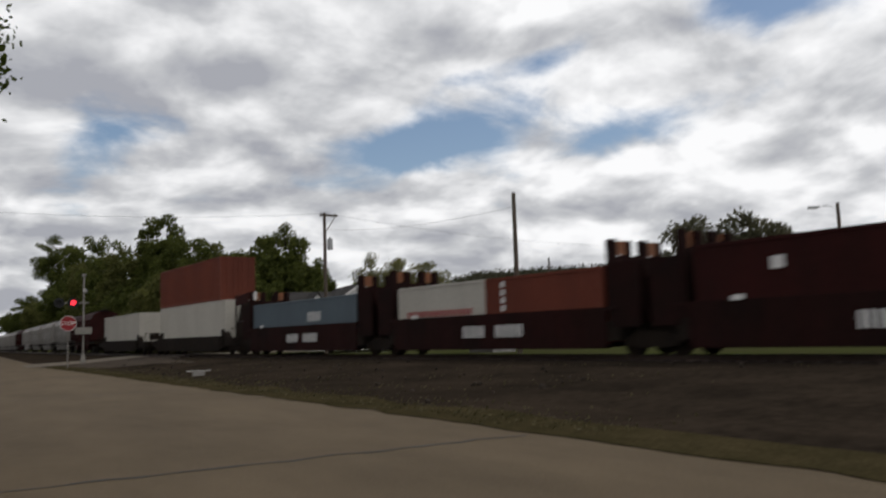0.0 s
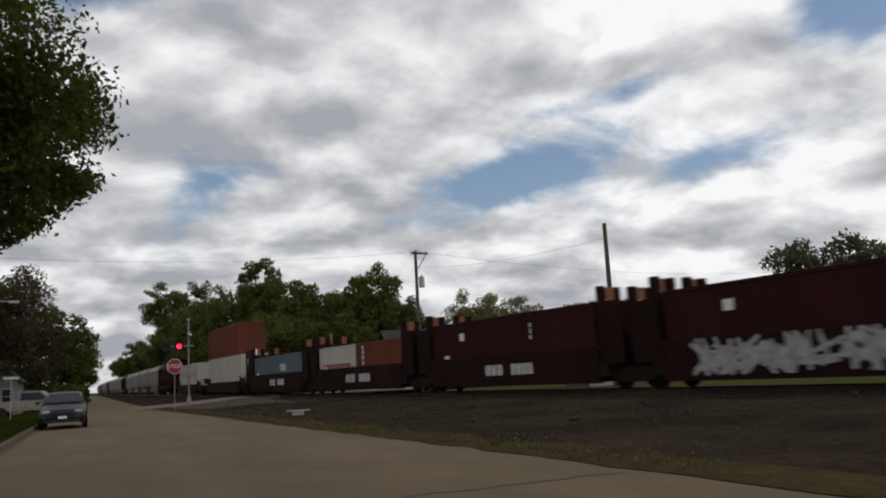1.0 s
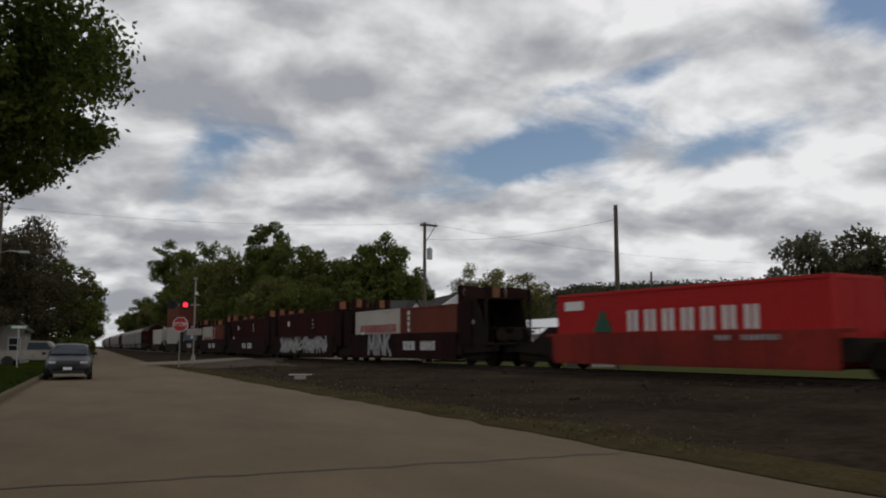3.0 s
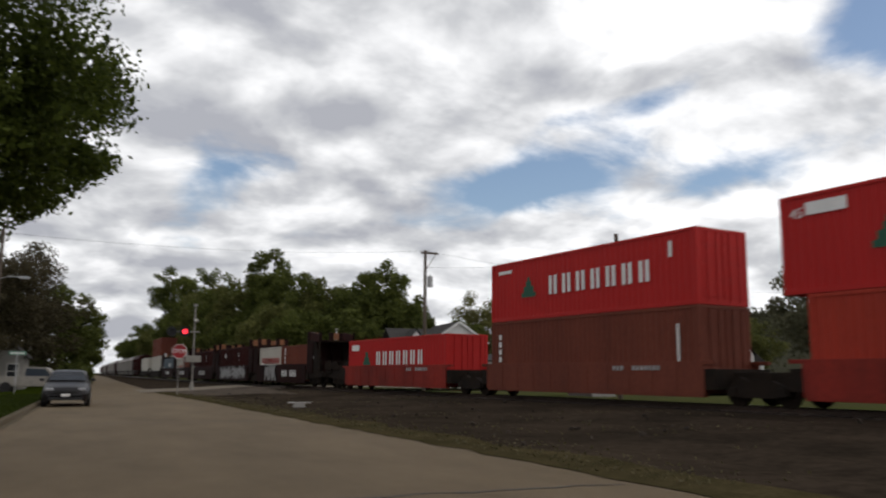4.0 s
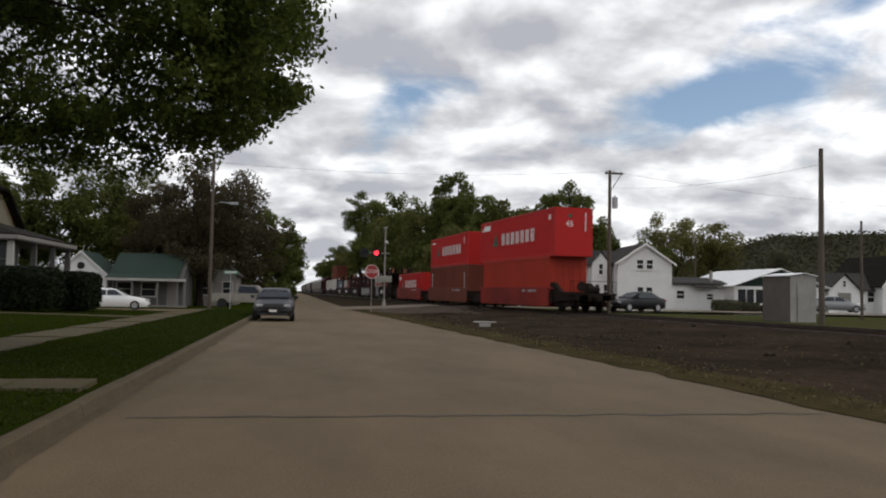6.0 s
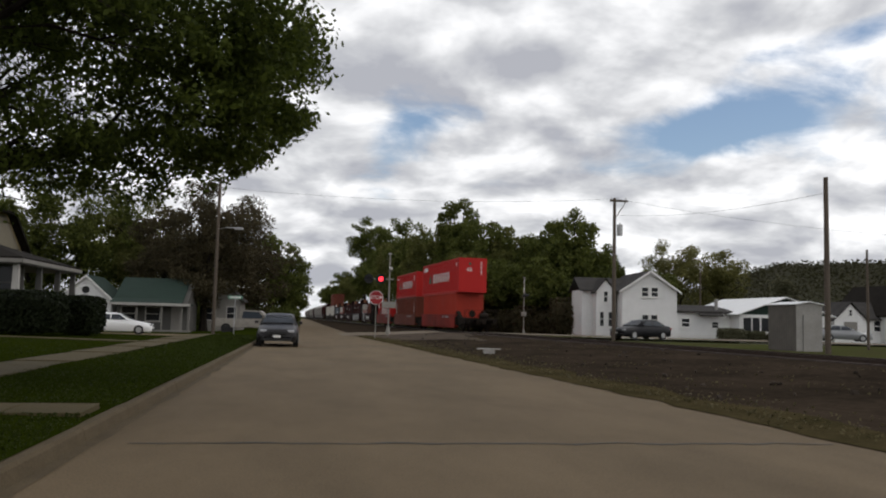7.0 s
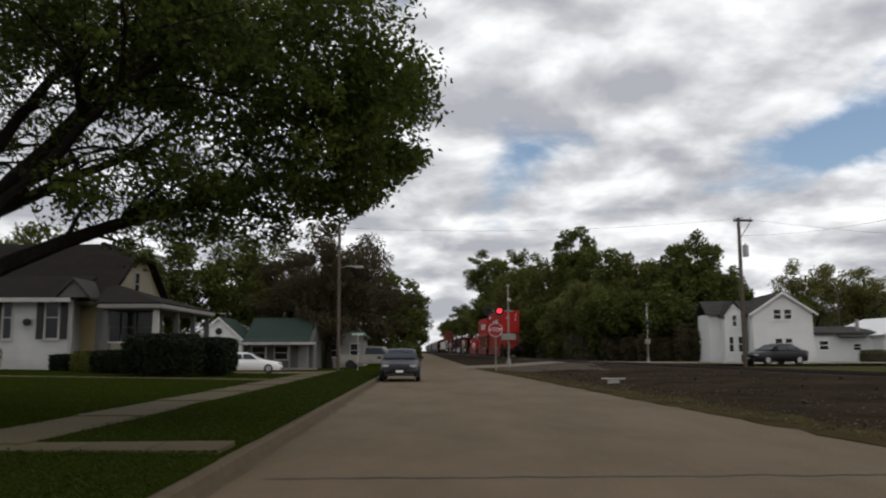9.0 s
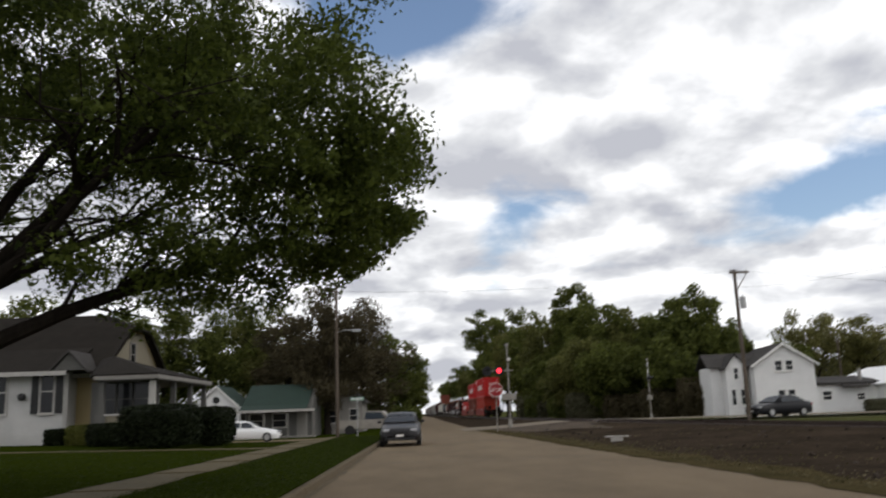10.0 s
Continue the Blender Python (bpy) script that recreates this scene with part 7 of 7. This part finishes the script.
def build_things():
    big_maple()
    near_house()
    cottage()
    white_house()
    hedge("hedge", -11.2, 35.3, 0.40, 3.2, 2.0, 1.70, LEAF["bush"], 1, "dense dark clipped hedge before the porch", 9000, 0.07)
    hedge("hedge", -9.55, 37.4, 0.35, 1.7, 2.2, 1.62, LEAF["bush"], 2, "dense dark clipped hedge beside the porch", 6000, 0.07)
    for i, (x, y, sx, h, lf, lab) in enumerate(((-14.3, 38.3, 2.2, 1.0, "bush", "low dark shrub at the porch"), (-16.6, 41.0, 1.7, 0.95, "bush_light", "yellow-green shrub at the house wall"),
                                               (-18.0, 41.2, 1.0, 0.8, "bush", "low dark shrub at the house wall"), (-21.8, 39.6, 2.8, 1.15, "bush_light", "large yellow-green shrub at the house wall"), (-25.5, 41.0, 2.2, 0.9, "bush", "low dark shrub at the house wall"))):
        hedge("shrub", x, y, 0.42, sx, 1.3, h, LEAF[lf], 20 + i, lab, 2600, 0.07)
    for i, (x, y, sx, h) in enumerate(((37.2, 67.6, 2.6, 1.0), (39.6, 67.9, 1.8, 0.8), (41.6, 68.0, 1.4, 0.6))):
        hedge("shrub", x, y, 0.25, sx, 1.1, h, LEAF["dull"], 60 + i, "scruffy brownish shrub before the low building", 1500, 0.08)
    utility_pole(45.6, 90.0, 0.0, 8.0, "slim wooden pole behind the houses", None, 0.11)
    utility_pole(21.7, 55.9, 0.15, 10.3, "weathered wooden utility pole with crossarm and transformer", (10.1,), 0.15, None, True)
    utility_pole(24.4, 35.4, 0.15, 8.5, "bare weathered wooden pole beside the track", None, 0.145, None, False, 0)
    utility_pole(-5.6, 52.0, 0.15, 9.6, "wooden utility pole with a street lamp", None, 0.115, 6.4)
    utility_pole(41.2, 28.3, 0.15, 7.7, "wooden pole with a lamp arm beyond the track", None, 0.13, 7.4, False, 150)
    utility_pole(33.5, 44.7, 0.15, 6.1, "slim pale wooden pole beyond the track", None, 0.09)
    wire((21.7, 55.9, 10.4), (-5.6, 52.0, 9.2), 0.5, "thin black overhead wire across the street")
    wire((21.7, 55.9, 10.4), (62, 60, 9.4), 0.8, "thin black overhead wire beyond the track")
    wire((21.9, 55.9, 9.2), (24.4, 35.4, 7.9), 0.4, "thin black overhead wire between poles")
    flasher(5.2, 52.5, 0.45, 0, 1, "crossing signal with one red lamp lit, crossbuck and mast")
    flasher(19.4, 72.0, 0.3, 80, 0, "crossing signal seen from behind beyond the track")
    stop_sign(4.42, 53.0, 0.12, 0.88)
    street_sign(-4.2, 50.0, 0.2)
    saloon("parked_car", -1.2, 38.0, 0, 0, M["carblue"], "dark blue-grey saloon car parked at the kerb")
    saloon("parked_car", -13.0, 60.5, -0.22, 95, M["carwhite"], "white saloon car parked before the garage", 4.8, 1.78, 1.46)
    saloon("parked_car", 24.2, 57.0, 0.28, -68, M["cardark"], "black saloon car parked on the gravel", 4.8, 1.8, 1.45)
    pickup(-4.1, 62.8, -0.06, 85, M["post"], "pale grey pickup truck parked on the side street")
    # pale lump of litter on the bank
    bm = B()
    box(bm, -0.45, 0.45, -0.12, 0.12, 0.16, 0.20, 0.01)
    box(bm, -0.22, 0.22, -0.08, 0.08, 0, 0.16, 0.01)
    lt = part("concrete_marker", bm, M["trim_dim"], at=pose(7.2, 31.9, 0.06))
    tagged(lt, "low pale concrete marker on the bank", "marker")


build_ground()
build_track()
build_train()
build_things()
wood_line()
hills()


def motions():
    times = [0.5 * i for i in range(21)]
    for ob, (u, z) in MOVERS:
        rows = []
        for t in times:
            x, y, h = track(u + SPEED * (t - 5.5))
            rows.append((t, pose(x, y, RAIL_Z + z, 0, 0, h)))
        walk(ob, rows)


motions()
